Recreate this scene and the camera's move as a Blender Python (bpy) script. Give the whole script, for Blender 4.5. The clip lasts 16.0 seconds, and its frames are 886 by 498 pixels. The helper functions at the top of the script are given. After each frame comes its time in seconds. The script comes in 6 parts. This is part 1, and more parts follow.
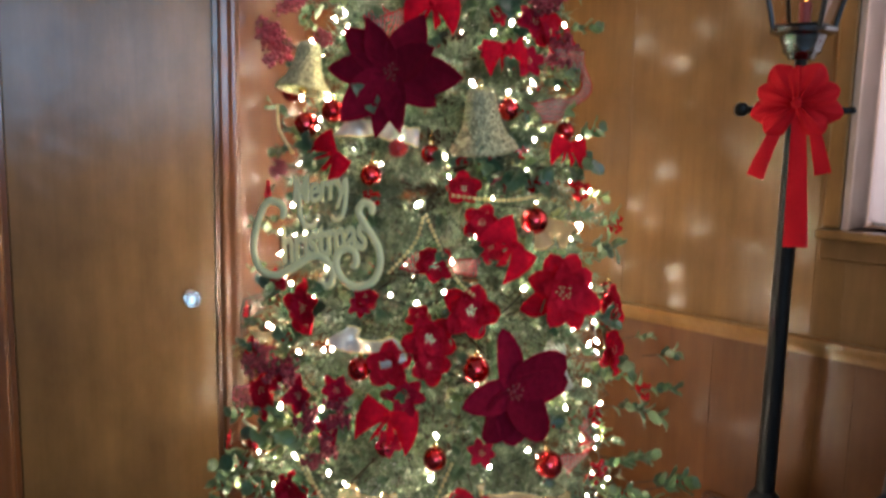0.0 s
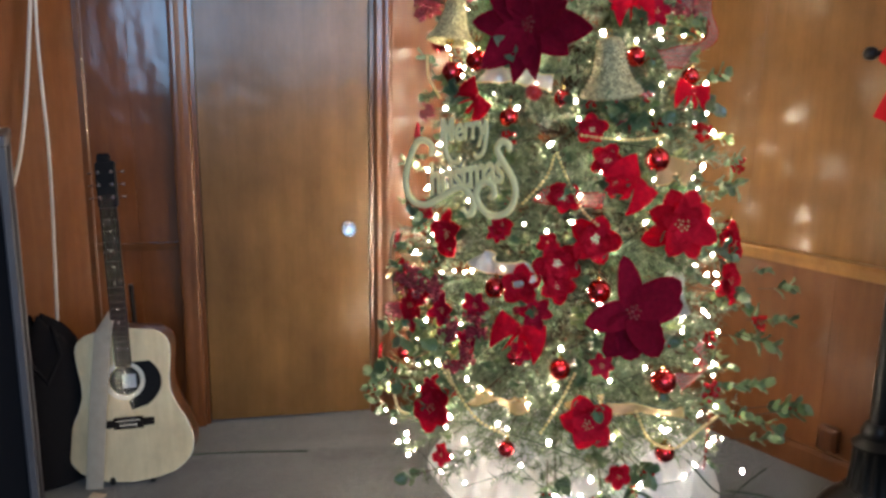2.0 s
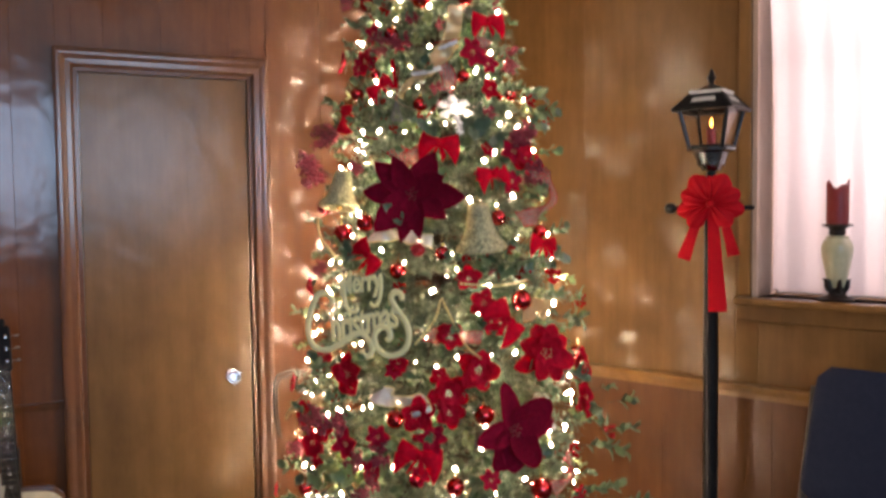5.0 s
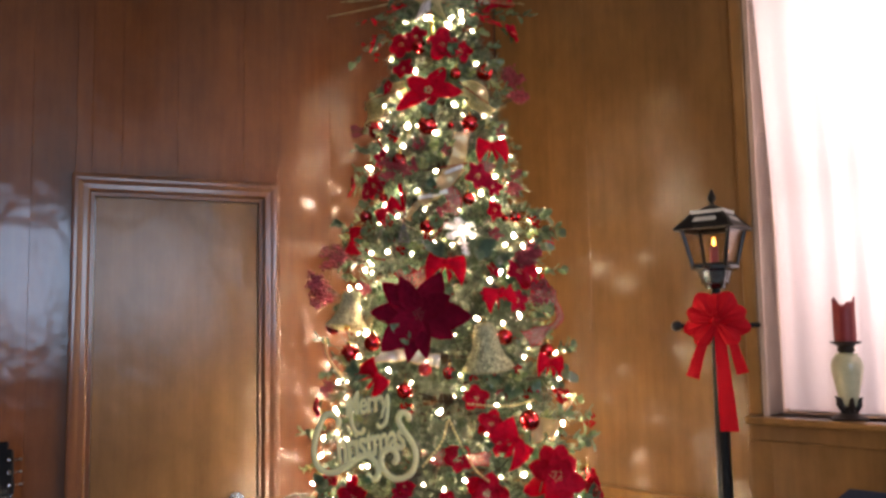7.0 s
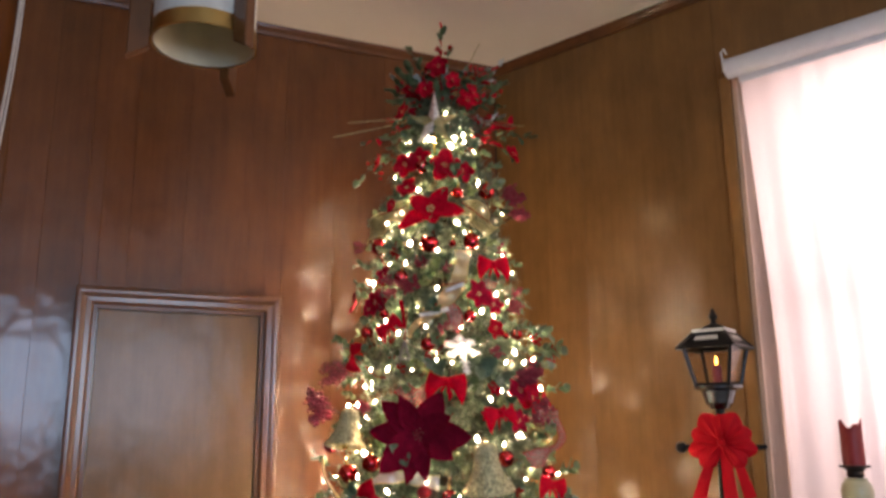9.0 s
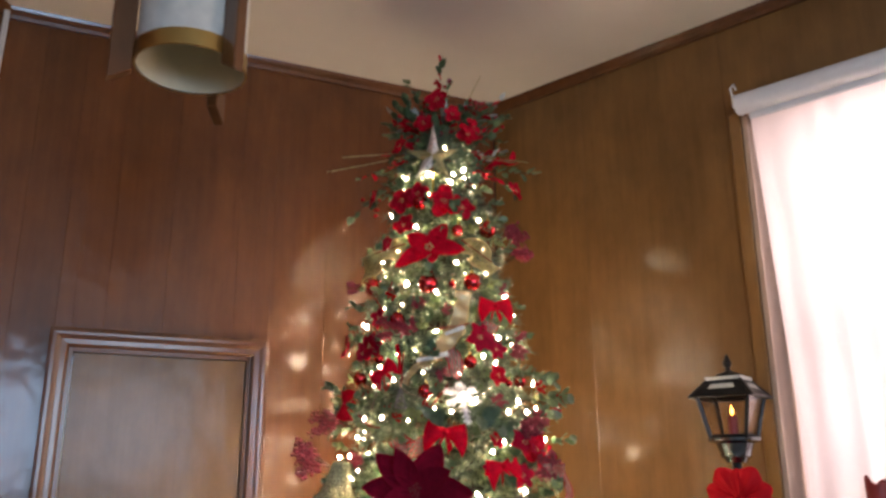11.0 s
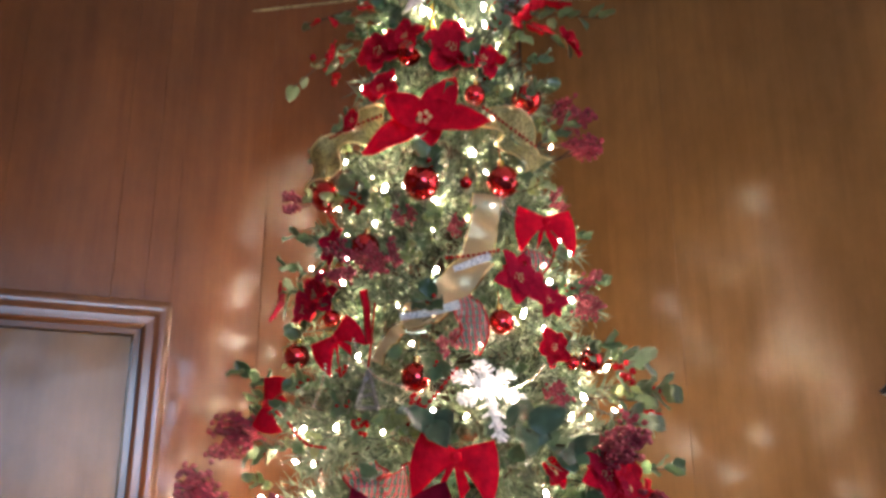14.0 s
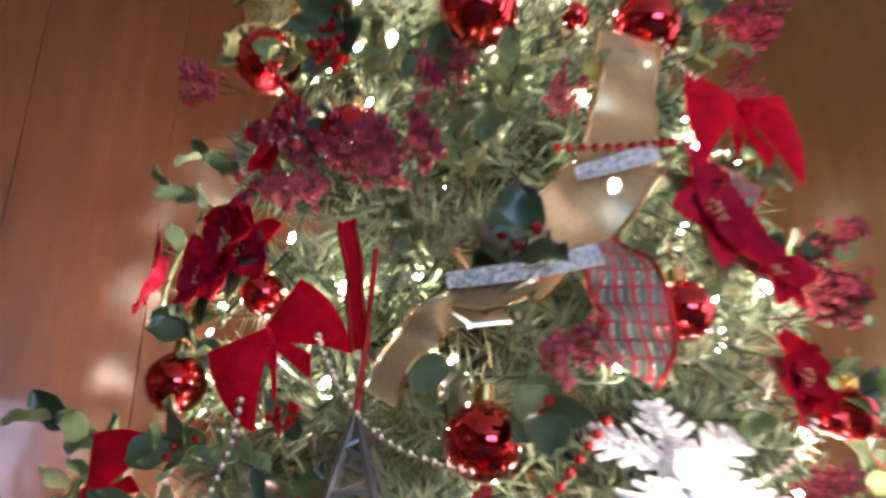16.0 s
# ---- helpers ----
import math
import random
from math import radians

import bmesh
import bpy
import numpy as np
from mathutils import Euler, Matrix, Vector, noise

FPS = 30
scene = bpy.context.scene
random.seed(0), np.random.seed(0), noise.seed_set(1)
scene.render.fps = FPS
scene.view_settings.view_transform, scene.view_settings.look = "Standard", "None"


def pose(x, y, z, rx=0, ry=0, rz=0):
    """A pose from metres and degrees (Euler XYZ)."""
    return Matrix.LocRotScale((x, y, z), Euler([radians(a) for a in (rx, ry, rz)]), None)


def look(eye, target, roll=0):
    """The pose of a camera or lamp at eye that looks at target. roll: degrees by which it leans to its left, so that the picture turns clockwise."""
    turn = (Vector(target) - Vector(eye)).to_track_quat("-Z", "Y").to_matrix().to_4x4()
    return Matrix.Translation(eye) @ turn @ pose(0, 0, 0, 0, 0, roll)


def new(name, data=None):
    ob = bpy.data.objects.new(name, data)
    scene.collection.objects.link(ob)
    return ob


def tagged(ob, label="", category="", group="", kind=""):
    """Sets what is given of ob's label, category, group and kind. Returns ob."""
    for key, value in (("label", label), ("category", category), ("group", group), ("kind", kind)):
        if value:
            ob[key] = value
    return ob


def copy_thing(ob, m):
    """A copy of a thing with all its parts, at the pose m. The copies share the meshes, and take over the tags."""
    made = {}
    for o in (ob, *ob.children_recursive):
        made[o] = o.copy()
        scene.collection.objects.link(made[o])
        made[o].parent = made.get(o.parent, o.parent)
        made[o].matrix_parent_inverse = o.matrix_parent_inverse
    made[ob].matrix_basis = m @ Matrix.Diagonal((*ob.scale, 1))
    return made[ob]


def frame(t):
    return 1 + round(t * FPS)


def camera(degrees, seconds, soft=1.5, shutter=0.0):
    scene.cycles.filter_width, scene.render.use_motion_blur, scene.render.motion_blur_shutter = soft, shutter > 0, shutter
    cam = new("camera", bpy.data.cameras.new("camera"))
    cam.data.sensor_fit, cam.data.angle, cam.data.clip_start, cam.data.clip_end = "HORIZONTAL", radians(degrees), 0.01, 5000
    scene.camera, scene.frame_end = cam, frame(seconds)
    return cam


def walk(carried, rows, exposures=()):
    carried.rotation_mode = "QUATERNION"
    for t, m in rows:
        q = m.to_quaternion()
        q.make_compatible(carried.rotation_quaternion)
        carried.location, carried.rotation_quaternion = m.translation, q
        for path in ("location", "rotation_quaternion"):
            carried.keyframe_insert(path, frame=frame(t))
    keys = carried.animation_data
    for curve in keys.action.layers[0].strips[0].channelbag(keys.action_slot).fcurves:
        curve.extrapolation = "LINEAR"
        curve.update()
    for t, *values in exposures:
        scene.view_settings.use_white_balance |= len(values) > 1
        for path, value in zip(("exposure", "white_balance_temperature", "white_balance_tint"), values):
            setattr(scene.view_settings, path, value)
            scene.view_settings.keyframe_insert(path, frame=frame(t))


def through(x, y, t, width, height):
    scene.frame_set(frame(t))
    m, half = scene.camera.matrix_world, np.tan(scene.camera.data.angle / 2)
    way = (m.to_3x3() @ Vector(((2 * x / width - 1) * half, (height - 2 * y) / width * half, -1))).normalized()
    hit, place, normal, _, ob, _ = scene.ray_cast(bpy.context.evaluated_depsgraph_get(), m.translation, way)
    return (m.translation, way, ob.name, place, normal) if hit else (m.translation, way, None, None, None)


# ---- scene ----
cam = camera(57.0, 16.0, soft=2.9, shutter=0.7)
# seconds, eye, target, roll in degrees
PATH = [
    (0, (0.931, -0.164, 1.371), (1.655, 1.678, 1.08), 1.3),
    (0.5, (0.896, -0.19, 1.348), (1.62, 1.639, 0.983), 1.3),
    (1, (0.862, -0.235, 1.346), (1.568, 1.585, 0.913), 0.7),
    (1.5, (0.875, -0.343, 1.361), (1.279, 1.573, 0.951), -0.4),
    (2, (0.858, -0.424, 1.367), (1.258, 1.49, 0.95), 0.8),
    (2.5, (0.738, -0.481, 1.366), (1.325, 1.385, 0.95), 0.1),
    (3, (0.621, -0.52, 1.355), (1.349, 1.263, 0.815), -0.9),
    (3.3, (0.582, -0.568, 1.367), (1.321, 1.226, 0.884), -0.4),
    (3.5, (0.586, -0.609, 1.373), (1.319, 1.199, 0.936), -0.4),
    (4, (0.557, -0.652, 1.412), (1.399, 1.139, 1.124), -0.8),
    (4.5, (0.533, -0.667, 1.424), (1.375, 1.138, 1.238), -0.7),
    (5, (0.53, -0.685, 1.447), (1.367, 1.129, 1.353), -0.7),
    (7.5, (0.526, -0.714, 1.468), (1.343, 1.095, 1.715), -0.9),
    (8, (0.526, -0.714, 1.478), (1.342, 1.086, 1.782), -0.7),
    (8.5, (0.521, -0.733, 1.486), (1.325, 1.063, 1.841), -0.6),
    (9, (0.524, -0.729, 1.506), (1.323, 1.051, 1.944), -0.5),
    (9.5, (0.519, -0.729, 1.518), (1.312, 1.04, 2.011), -0.5),
    (12, (0.741, -0.281, 1.53), (1.554, 1.46, 2.083), -0.1),
    (12.5, (0.875, -0.092, 1.563), (1.673, 1.657, 2.112), 0.0),
    (13, (0.958, 0.113, 1.576), (1.693, 1.878, 2.161), 0.7),
    (13.5, (1.0, 0.365, 1.621), (1.816, 2.09, 2.222), -0.4),
    (14, (1.077, 0.563, 1.624), (1.883, 2.305, 2.183), -0.2),
    (14.5, (1.182, 0.771, 1.665), (1.991, 2.497, 2.271), 0.5),
    (15, (1.229, 1.0, 1.672), (2.075, 2.707, 2.282), 0.1),
    (15.5, (1.27, 1.195, 1.706), (2.183, 2.851, 2.358), -0.7),
    (16, (1.324, 1.358, 1.73), (2.241, 2.992, 2.43), 0.9),
]
walk(cam, [(row[0], look(*row[1:])) for row in PATH], [(0.0, 0.02, 6150, 16), (2.5, 0.24, 6300, 20), (5.0, 0.19, 7050, 28), (9.5, 0.16, 7250, 29), (12.0, 0.31, 6850, 23), (14.2, 0.44, 6450, 27), (15.5, 0.27, 6150, 31), (16.0, 0.36, 6100, 30)])

# ---- plan ----
Z_CEIL = 3.325
CORNER = Vector((2.370, 2.72, 0))            # where the two panelled walls meet
ALONG = Vector((0.4000, -0.9165, 0))         # along the window wall, away from the corner
X_SIDE = 0.20                                # where the door wall meets the side wall


def wall_frame(origin, along):
    """A frame whose x runs along a wall, y into it and z up."""
    n = Vector((-along.y, along.x, 0))
    return Matrix(((along.x, n.x, 0, origin.x), (along.y, n.y, 0, origin.y), (0, 0, 1, 0), (0, 0, 0, 1)))


WINDOW_WALL = wall_frame(CORNER, ALONG)
DOOR_WALL = wall_frame(Vector((0, 2.72, 0)), Vector((1, 0, 0)))
SIDE_ALONG = Vector((0.5145, 0.8575, 0))
SIDE_WALL = wall_frame(Vector((X_SIDE, 2.72, 0)) - 8.0 * SIDE_ALONG, SIDE_ALONG)
BACK_WALL = wall_frame(Vector((4.6, -4.2, 0)), Vector((-1, 0, 0)))

# ---- light ----
world = bpy.data.worlds.new("world")
scene.world = world
world.use_nodes = True
wt = world.node_tree
sky = wt.nodes.new("ShaderNodeTexSky")
sky.sky_type, sky.sun_disc = "NISHITA", False
sky.sun_elevation, sky.sun_rotation = radians(35), radians(110)
wt.links.new(sky.outputs[0], wt.nodes["Background"].inputs[0])
wt.nodes["Background"].inputs[1].default_value = 0.10


def area(name, m, width, height, watts, colour):
    lamp = bpy.data.lights.new(name, "AREA")
    lamp.shape, lamp.size, lamp.size_y, lamp.energy, lamp.color = "RECTANGLE", width, height, watts, colour
    ob = new(name, lamp)
    ob.matrix_world = m
    return tagged(ob, kind="structure")


# daylight in the curtained window, high outside, and in the window behind the camera
area("daylight_window", WINDOW_WALL @ pose(2.4, 0.42, 2.25, -78, 0, 0), 1.9, 1.5, 40, (1.0, 0.92, 0.90))
area("daylight_back", pose(-0.08, -4.12, 2.05, 90, 0, 0), 1.1, 1.4, 54, (0.38, 0.68, 1.0))
area("daylight_back_second", pose(1.45, -4.12, 2.05, 90, 0, 0), 1.4, 1.4, 58, (0.52, 0.77, 1.0))
# added fill lamp out of view, to brighten the room from the right
area("daylight_far_window", WINDOW_WALL @ pose(4.9, 0.03, 2.0, -90, 0, 0), 1.5, 1.7, 72, (1.0, 0.91, 0.80))

# ---- materials ----
def material(name):
    m = bpy.data.materials.new(name)
    m.use_nodes = True
    return m, m.node_tree.nodes, m.node_tree.links, m.node_tree.nodes["Principled BSDF"]


def ramp(nodes, links, source, low, high, a=0.3, b=0.7):
    r = nodes.new("ShaderNodeValToRGB")
    r.color_ramp.elements[0].position, r.color_ramp.elements[1].position = a, b
    r.color_ramp.elements[0].color, r.color_ramp.elements[1].color = (*low, 1), (*high, 1)
    links.new(source, r.inputs[0])
    return r.outputs[0]


def noise_at(nodes, links, scale, stretch=(1, 1, 1), detail=4.0, coords="Object", rough=0.55):
    tc = nodes.new("ShaderNodeTexCoord")
    mp = nodes.new("ShaderNodeMapping")
    mp.inputs["Scale"].default_value = stretch
    links.new(tc.outputs[coords], mp.inputs[0])
    n = nodes.new("ShaderNodeTexNoise")
    n.inputs["Scale"].default_value, n.inputs["Detail"].default_value, n.inputs["Roughness"].default_value = scale, detail, rough
    links.new(mp.outputs[0], n.inputs["Vector"])
    return n.outputs["Fac"]


def mix(nodes, links, a, b, fac, mode="MIX"):
    m = nodes.new("ShaderNodeMix")
    m.data_type, m.blend_type = "RGBA", mode
    for socket, value in ((m.inputs[0], fac), (m.inputs[6], a), (m.inputs[7], b)):
        if isinstance(value, (int, float)):
            socket.default_value = value
        elif isinstance(value, tuple):
            socket.default_value = (*value, 1)
        else:
            links.new(value, socket)
    return m.outputs[2]


def bump(nodes, links, bsdf, height, strength, distance, chain=None):
    b = nodes.new("ShaderNodeBump")
    b.inputs["Strength"].default_value, b.inputs["Distance"].default_value = strength, distance
    links.new(height, b.inputs["Height"])
    if chain is not None:
        links.new(chain, b.inputs["Normal"])
    links.new(b.outputs[0], bsdf.inputs["Normal"])
    return b.outputs[0]


def plain(name, colour, rough=0.5, metal=0.0, second=None, scale=30.0, relief=0.0, coat=0.0, sheen=0.0):
    """A surface with mottling at two scales."""
    m, nodes, links, p = material(name)
    second = second or tuple(c * 0.75 for c in colour)
    fine = noise_at(nodes, links, scale)
    broad = noise_at(nodes, links, scale * 0.15, detail=2)
    c = mix(nodes, links, ramp(nodes, links, fine, second, colour), colour, 0.5)
    c = mix(nodes, links, c, ramp(nodes, links, broad, second, colour), 0.4)
    links.new(c, p.inputs["Base Color"])
    p.inputs["Roughness"].default_value, p.inputs["Metallic"].default_value = rough, metal
    p.inputs["Coat Weight"].default_value = coat
    p.inputs["Sheen Weight"].default_value = sheen
    if rough > 0.7:
        p.inputs["Specular IOR Level"].default_value = 0.2
    if relief:
        bump(nodes, links, p, fine, 0.5, relief)
    return m


def wood(name, dark, light, rough=0.32, grain=1.0, wavy=0.006, coat=0.9, vary=0.07, gloss=0.16):
    """Varnished wood whose grain runs along z, each board a little different."""
    m, nodes, links, p = material(name)
    g = noise_at(nodes, links, 9.0 * grain, (3.0, 3.0, 0.22), 6.0)
    fine = noise_at(nodes, links, 60.0 * grain, (2.0, 2.0, 0.06), 3.0)
    stain = noise_at(nodes, links, 3.8, (1.0, 1.0, 0.60), 5.0, rough=0.65)
    c = ramp(nodes, links, g, dark, light, 0.10, 0.95)
    c = mix(nodes, links, c, ramp(nodes, links, fine, dark, light, 0.25, 0.75), 0.13)
    c = mix(nodes, links, c, ramp(nodes, links, stain, (0.55, 0.52, 0.48), (1.22, 1.2, 1.15), 0.3, 0.7), 0.75, "MULTIPLY")
    info = nodes.new("ShaderNodeObjectInfo")
    shift = ramp(nodes, links, info.outputs["Random"], (1 - vary,) * 3, (1 + vary * 0.6,) * 3, 0.0, 1.0)
    c = mix(nodes, links, c, shift, 1.0, "MULTIPLY")
    links.new(c, p.inputs["Base Color"])
    p.inputs["Roughness"].default_value = rough
    p.inputs["Coat Weight"].default_value, p.inputs["Coat Roughness"].default_value, p.inputs["Coat IOR"].default_value = coat, gloss, 1.55
    p.inputs["Specular IOR Level"].default_value = 0.2
    first = bump(nodes, links, p, fine, 0.12, 0.0008)
    if wavy:
        second = bump(nodes, links, p, noise_at(nodes, links, 8.0, (1, 1, 0.7), 2.0), 0.6, wavy, first)
        links.new(second, p.inputs["Coat Normal"])
    return m


def glitter(name, colour, rough=0.3, metal=0.85, scale=260.0):
    m, nodes, links, p = material(name)
    tc = nodes.new("ShaderNodeTexCoord")
    v = nodes.new("ShaderNodeTexVoronoi")
    v.inputs["Scale"].default_value = scale
    links.new(tc.outputs["Object"], v.inputs["Vector"])
    hsv = ramp(nodes, links, v.outputs["Color"], tuple(c * 0.55 for c in colour), tuple(min(1, c * 1.3) for c in colour), 0.2, 0.8)
    links.new(hsv, p.inputs["Base Color"])
    p.inputs["Roughness"].default_value, p.inputs["Metallic"].default_value = rough, metal
    bump(nodes, links, p, v.outputs["Distance"], 0.9, 0.003)
    return m


def glow(name, colour, strength):
    m, nodes, links, p = material(name)
    p.inputs["Base Color"].default_value = (*colour, 1)
    p.inputs["Emission Color"].default_value, p.inputs["Emission Strength"].default_value = (*colour, 1), strength
    return m


def glass(name, colour=(1, 1, 1), rough=0.02, ior=1.45):
    m, nodes, links, p = material(name)
    p.inputs["Base Color"].default_value = (*colour, 1)
    p.inputs["Transmission Weight"].default_value, p.inputs["Roughness"].default_value, p.inputs["IOR"].default_value = 1.0, rough, ior
    return m


def sheer(name, colour, share=0.6, clear=0.0, weave=900.0):
    """Thin cloth that lets light through."""
    m, nodes, links, p = material(name)
    out = nodes["Material Output"]
    fine = noise_at(nodes, links, weave, (1, 1, 1), 2.0)
    c = ramp(nodes, links, fine, tuple(x * 0.85 for x in colour), colour)
    d, t, s = nodes.new("ShaderNodeBsdfDiffuse"), nodes.new("ShaderNodeBsdfTranslucent"), nodes.new("ShaderNodeMixShader")
    links.new(c, d.inputs[0]), links.new(c, t.inputs[0])
    s.inputs[0].default_value = share
    links.new(d.outputs[0], s.inputs[1]), links.new(t.outputs[0], s.inputs[2])
    last = s
    if clear:
        e, k = nodes.new("ShaderNodeBsdfTransparent"), nodes.new("ShaderNodeMixShader")
        k.inputs[0].default_value = clear
        links.new(s.outputs[0], k.inputs[1]), links.new(e.outputs[0], k.inputs[2])
        last = k
    links.new(last.outputs[0], out.inputs["Surface"])
    return m


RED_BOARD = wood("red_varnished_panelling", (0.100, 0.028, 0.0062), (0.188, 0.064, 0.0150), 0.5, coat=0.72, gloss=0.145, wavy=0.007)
LOWER_BOARD = wood("lower_panel_wood", (0.096, 0.030, 0.007), (0.180, 0.067, 0.017), 0.5, coat=0.45, gloss=0.26)
TAN_BOARD = wood("tan_varnished_panelling", (0.138, 0.063, 0.0165), (0.240, 0.119, 0.035), 0.5, vary=0.04, coat=0.5, gloss=0.19, wavy=0.006)
DOOR_WOOD = wood("door_veneer", (0.112, 0.056, 0.015), (0.188, 0.099, 0.030), 0.5, 0.8, 0.006, vary=0.0, coat=0.48, gloss=0.20)
TRIM_WOOD = wood("door_casing_wood", (0.085, 0.028, 0.008), (0.16, 0.058, 0.017), 0.4, wavy=0.0, vary=0.1)
RAIL_WOOD = wood("rail_wood", (0.22, 0.105, 0.030), (0.38, 0.19, 0.060), 0.32, vary=0.05)
LINING = wood("reveal_wood", (0.52, 0.35, 0.25), (0.64, 0.46, 0.35), 0.4, vary=0.0)
BACKING = plain("dark_backing", (0.045, 0.016, 0.006), 0.7)
PLASTER = plain("cream_ceiling_plaster", (0.76, 0.71, 0.61), 0.9, second=(0.68, 0.63, 0.53), scale=6, relief=0.0006)


# ---- mesh tools ----
class Build:
    """Collects vertices and faces for one mesh."""

    def __init__(self):
        self.v, self.f = [], []

    def add(self, verts, faces):
        k = len(self.v)
        self.v += [tuple(p) for p in verts]
        self.f += [tuple(k + i for i in face) for face in faces]
        return self

    def box(self, a, b, c=0.003, m=None):
        """A box from corner a to corner b with chamfered edges c."""
        c = min(c, *(abs(b[i] - a[i]) * 0.45 for i in range(3)))
        mid, half = [(a[i] + b[i]) / 2 for i in range(3)], [abs(b[i] - a[i]) / 2 for i in range(3)]
        verts, key = [], {}
        for sx in (-1, 1):
            for sy in (-1, 1):
                for sz in (-1, 1):
                    for ax in range(3):
                        s = (sx, sy, sz)
                        p = [mid[i] + s[i] * (half[i] - (0 if i == ax else c)) for i in range(3)]
                        key[s, ax] = len(verts)
                        verts.append(Vector(p))
        faces = []
        for ax in range(3):
            o1, o2 = (ax + 1) % 3, (ax + 2) % 3
            for s in (-1, 1):
                ring = []
                for q1, q2 in ((-1, -1), (1, -1), (1, 1), (-1, 1)):
                    t = [0, 0, 0]
                    t[ax], t[o1], t[o2] = s, q1, q2
                    ring.append(key[tuple(t), ax])
                faces.append(ring if s > 0 else ring[::-1])
            for q1 in (-1, 1):
                for q2 in (-1, 1):
                    e = []
                    for s in (-1, 1):
                        t = [0, 0, 0]
                        t[ax], t[o1], t[o2] = s, q1, q2
                        e.append((key[tuple(t), o1], key[tuple(t), o2]))
                    ring = [e[0][0], e[1][0], e[1][1], e[0][1]]
                    faces.append(ring if q1 * q2 > 0 else ring[::-1])
        for s in key:
            if s[1] == 0:
                t = s[0]
                ring = [key[t, 0], key[t, 1], key[t, 2]]
                faces.append(ring if t[0] * t[1] * t[2] > 0 else ring[::-1])
        return self.add([m @ p for p in verts] if m else verts, faces)

    def lathe(self, profile, n=24, m=None, close=True):
        """Turns (radius, z) pairs round the z axis."""
        verts, faces = [], []
        for r, z in profile:
            for i in range(n):
                a = 2 * math.pi * i / n
                verts.append(Vector((r * math.cos(a), r * math.sin(a), z)))
        for j in range(len(profile) - 1):
            for i in range(n):
                faces.append((j * n + i, j * n + (i + 1) % n, (j + 1) * n + (i + 1) % n, (j + 1) * n + i))
        if close:
            faces.append(tuple(reversed(range(n))))
            faces.append(tuple((len(profile) - 1) * n + i for i in range(n)))
        return self.add([m @ p for p in verts] if m else verts, faces)

    def tube(self, points, r, n=6, flat=1.0):
        """A round rod along points; r a number or one per point."""
        pts = [Vector(p) for p in points]
        rs = [r] * len(pts) if isinstance(r, (int, float)) else r
        verts, faces = [], []
        side = None
        for i, p in enumerate(pts):
            d = (pts[min(i + 1, len(pts) - 1)] - pts[max(i - 1, 0)]).normalized()
            if side is None:
                side = d.cross(Vector((0, 0, 1)) if abs(d.z) < 0.9 else Vector((1, 0, 0))).normalized()
            else:
                side = (side - d * side.dot(d)).normalized()
            up = d.cross(side)
            for k in range(n):
                a = 2 * math.pi * k / n
                verts.append(p + side * (rs[i] * math.cos(a)) + up * (rs[i] * flat * math.sin(a)))
        for j in range(len(pts) - 1):
            for k in range(n):
                faces.append((j * n + k, j * n + (k + 1) % n, (j + 1) * n + (k + 1) % n, (j + 1) * n + k))
        faces.append(tuple(reversed(range(n))))
        faces.append(tuple((len(pts) - 1) * n + k for k in range(n)))
        return self.add(verts, faces)

    def ball(self, c, r, n=10, squash=1.0):
        rings = max(4, n // 2)
        prof = [(r * math.sin(math.pi * j / rings), -r * squash * math.cos(math.pi * j / rings)) for j in range(1, rings)]
        k = len(self.v)
        self.lathe(prof, n, Matrix.Translation(c))
        return self

    def sheet(self, rows, thick=0.0):
        """A surface through rows of points; thick adds a back side."""
        w = len(rows[0])
        verts = [Vector(p) for row in rows for p in row]
        faces = [(j * w + i, j * w + i + 1, (j + 1) * w + i + 1, (j + 1) * w + i) for j in range(len(rows) - 1) for i in range(w - 1)]
        if not thick:
            return self.add(verts, faces)
        normals = [Vector((0, 0, 0)) for _ in verts]
        for fc in faces:
            n = (verts[fc[2]] - verts[fc[0]]).cross(verts[fc[3]] - verts[fc[1]])
            for i in fc:
                normals[i] += n
        k = len(verts)
        back = [p - n.normalized() * thick if n.length > 0 else p for p, n in zip(verts, normals)]
        h = len(rows)
        border = [i for i in range(w)] + [j * w + w - 1 for j in range(1, h)] + [(h - 1) * w + i for i in range(w - 2, -1, -1)] + [j * w for j in range(h - 2, 0, -1)]
        faces = faces + [tuple(k + i for i in reversed(fc)) for fc in faces]
        for a, b in zip(border, border[1:] + border[:1]):
            faces.append((b, a, k + a, k + b))
        return self.add(verts + back, faces)

    def mesh(self, name, mat, smooth=True, angle=40):
        me = bpy.data.meshes.new(name)
        me.from_pydata(self.v, [], self.f)
        me.materials.append(mat)
        if smooth:
            me.polygons.foreach_set("use_smooth", [True] * len(me.polygons))
            me.set_sharp_from_angle(angle=radians(angle))
        me.update()
        return me


def part(name, build, mat, parent=None, label="", m=None, smooth=True, angle=40):
    """Links a build, or a mesh that is shared, as one mesh object under a thing or under a part."""
    me = build if isinstance(build, bpy.types.Mesh) else build.mesh(name, mat, smooth, angle)
    ob = new(name, me)
    if parent is not None:
        ob.parent = parent
    if m is not None:
        ob.matrix_basis = m
    return tagged(ob, label=label)


def thing(name, label, category, m=None, group="", kind=""):
    ob = new(name)
    ob.empty_display_size = 0.05
    if m is not None:
        ob.matrix_basis = m
    return tagged(ob, label, category, group, kind)

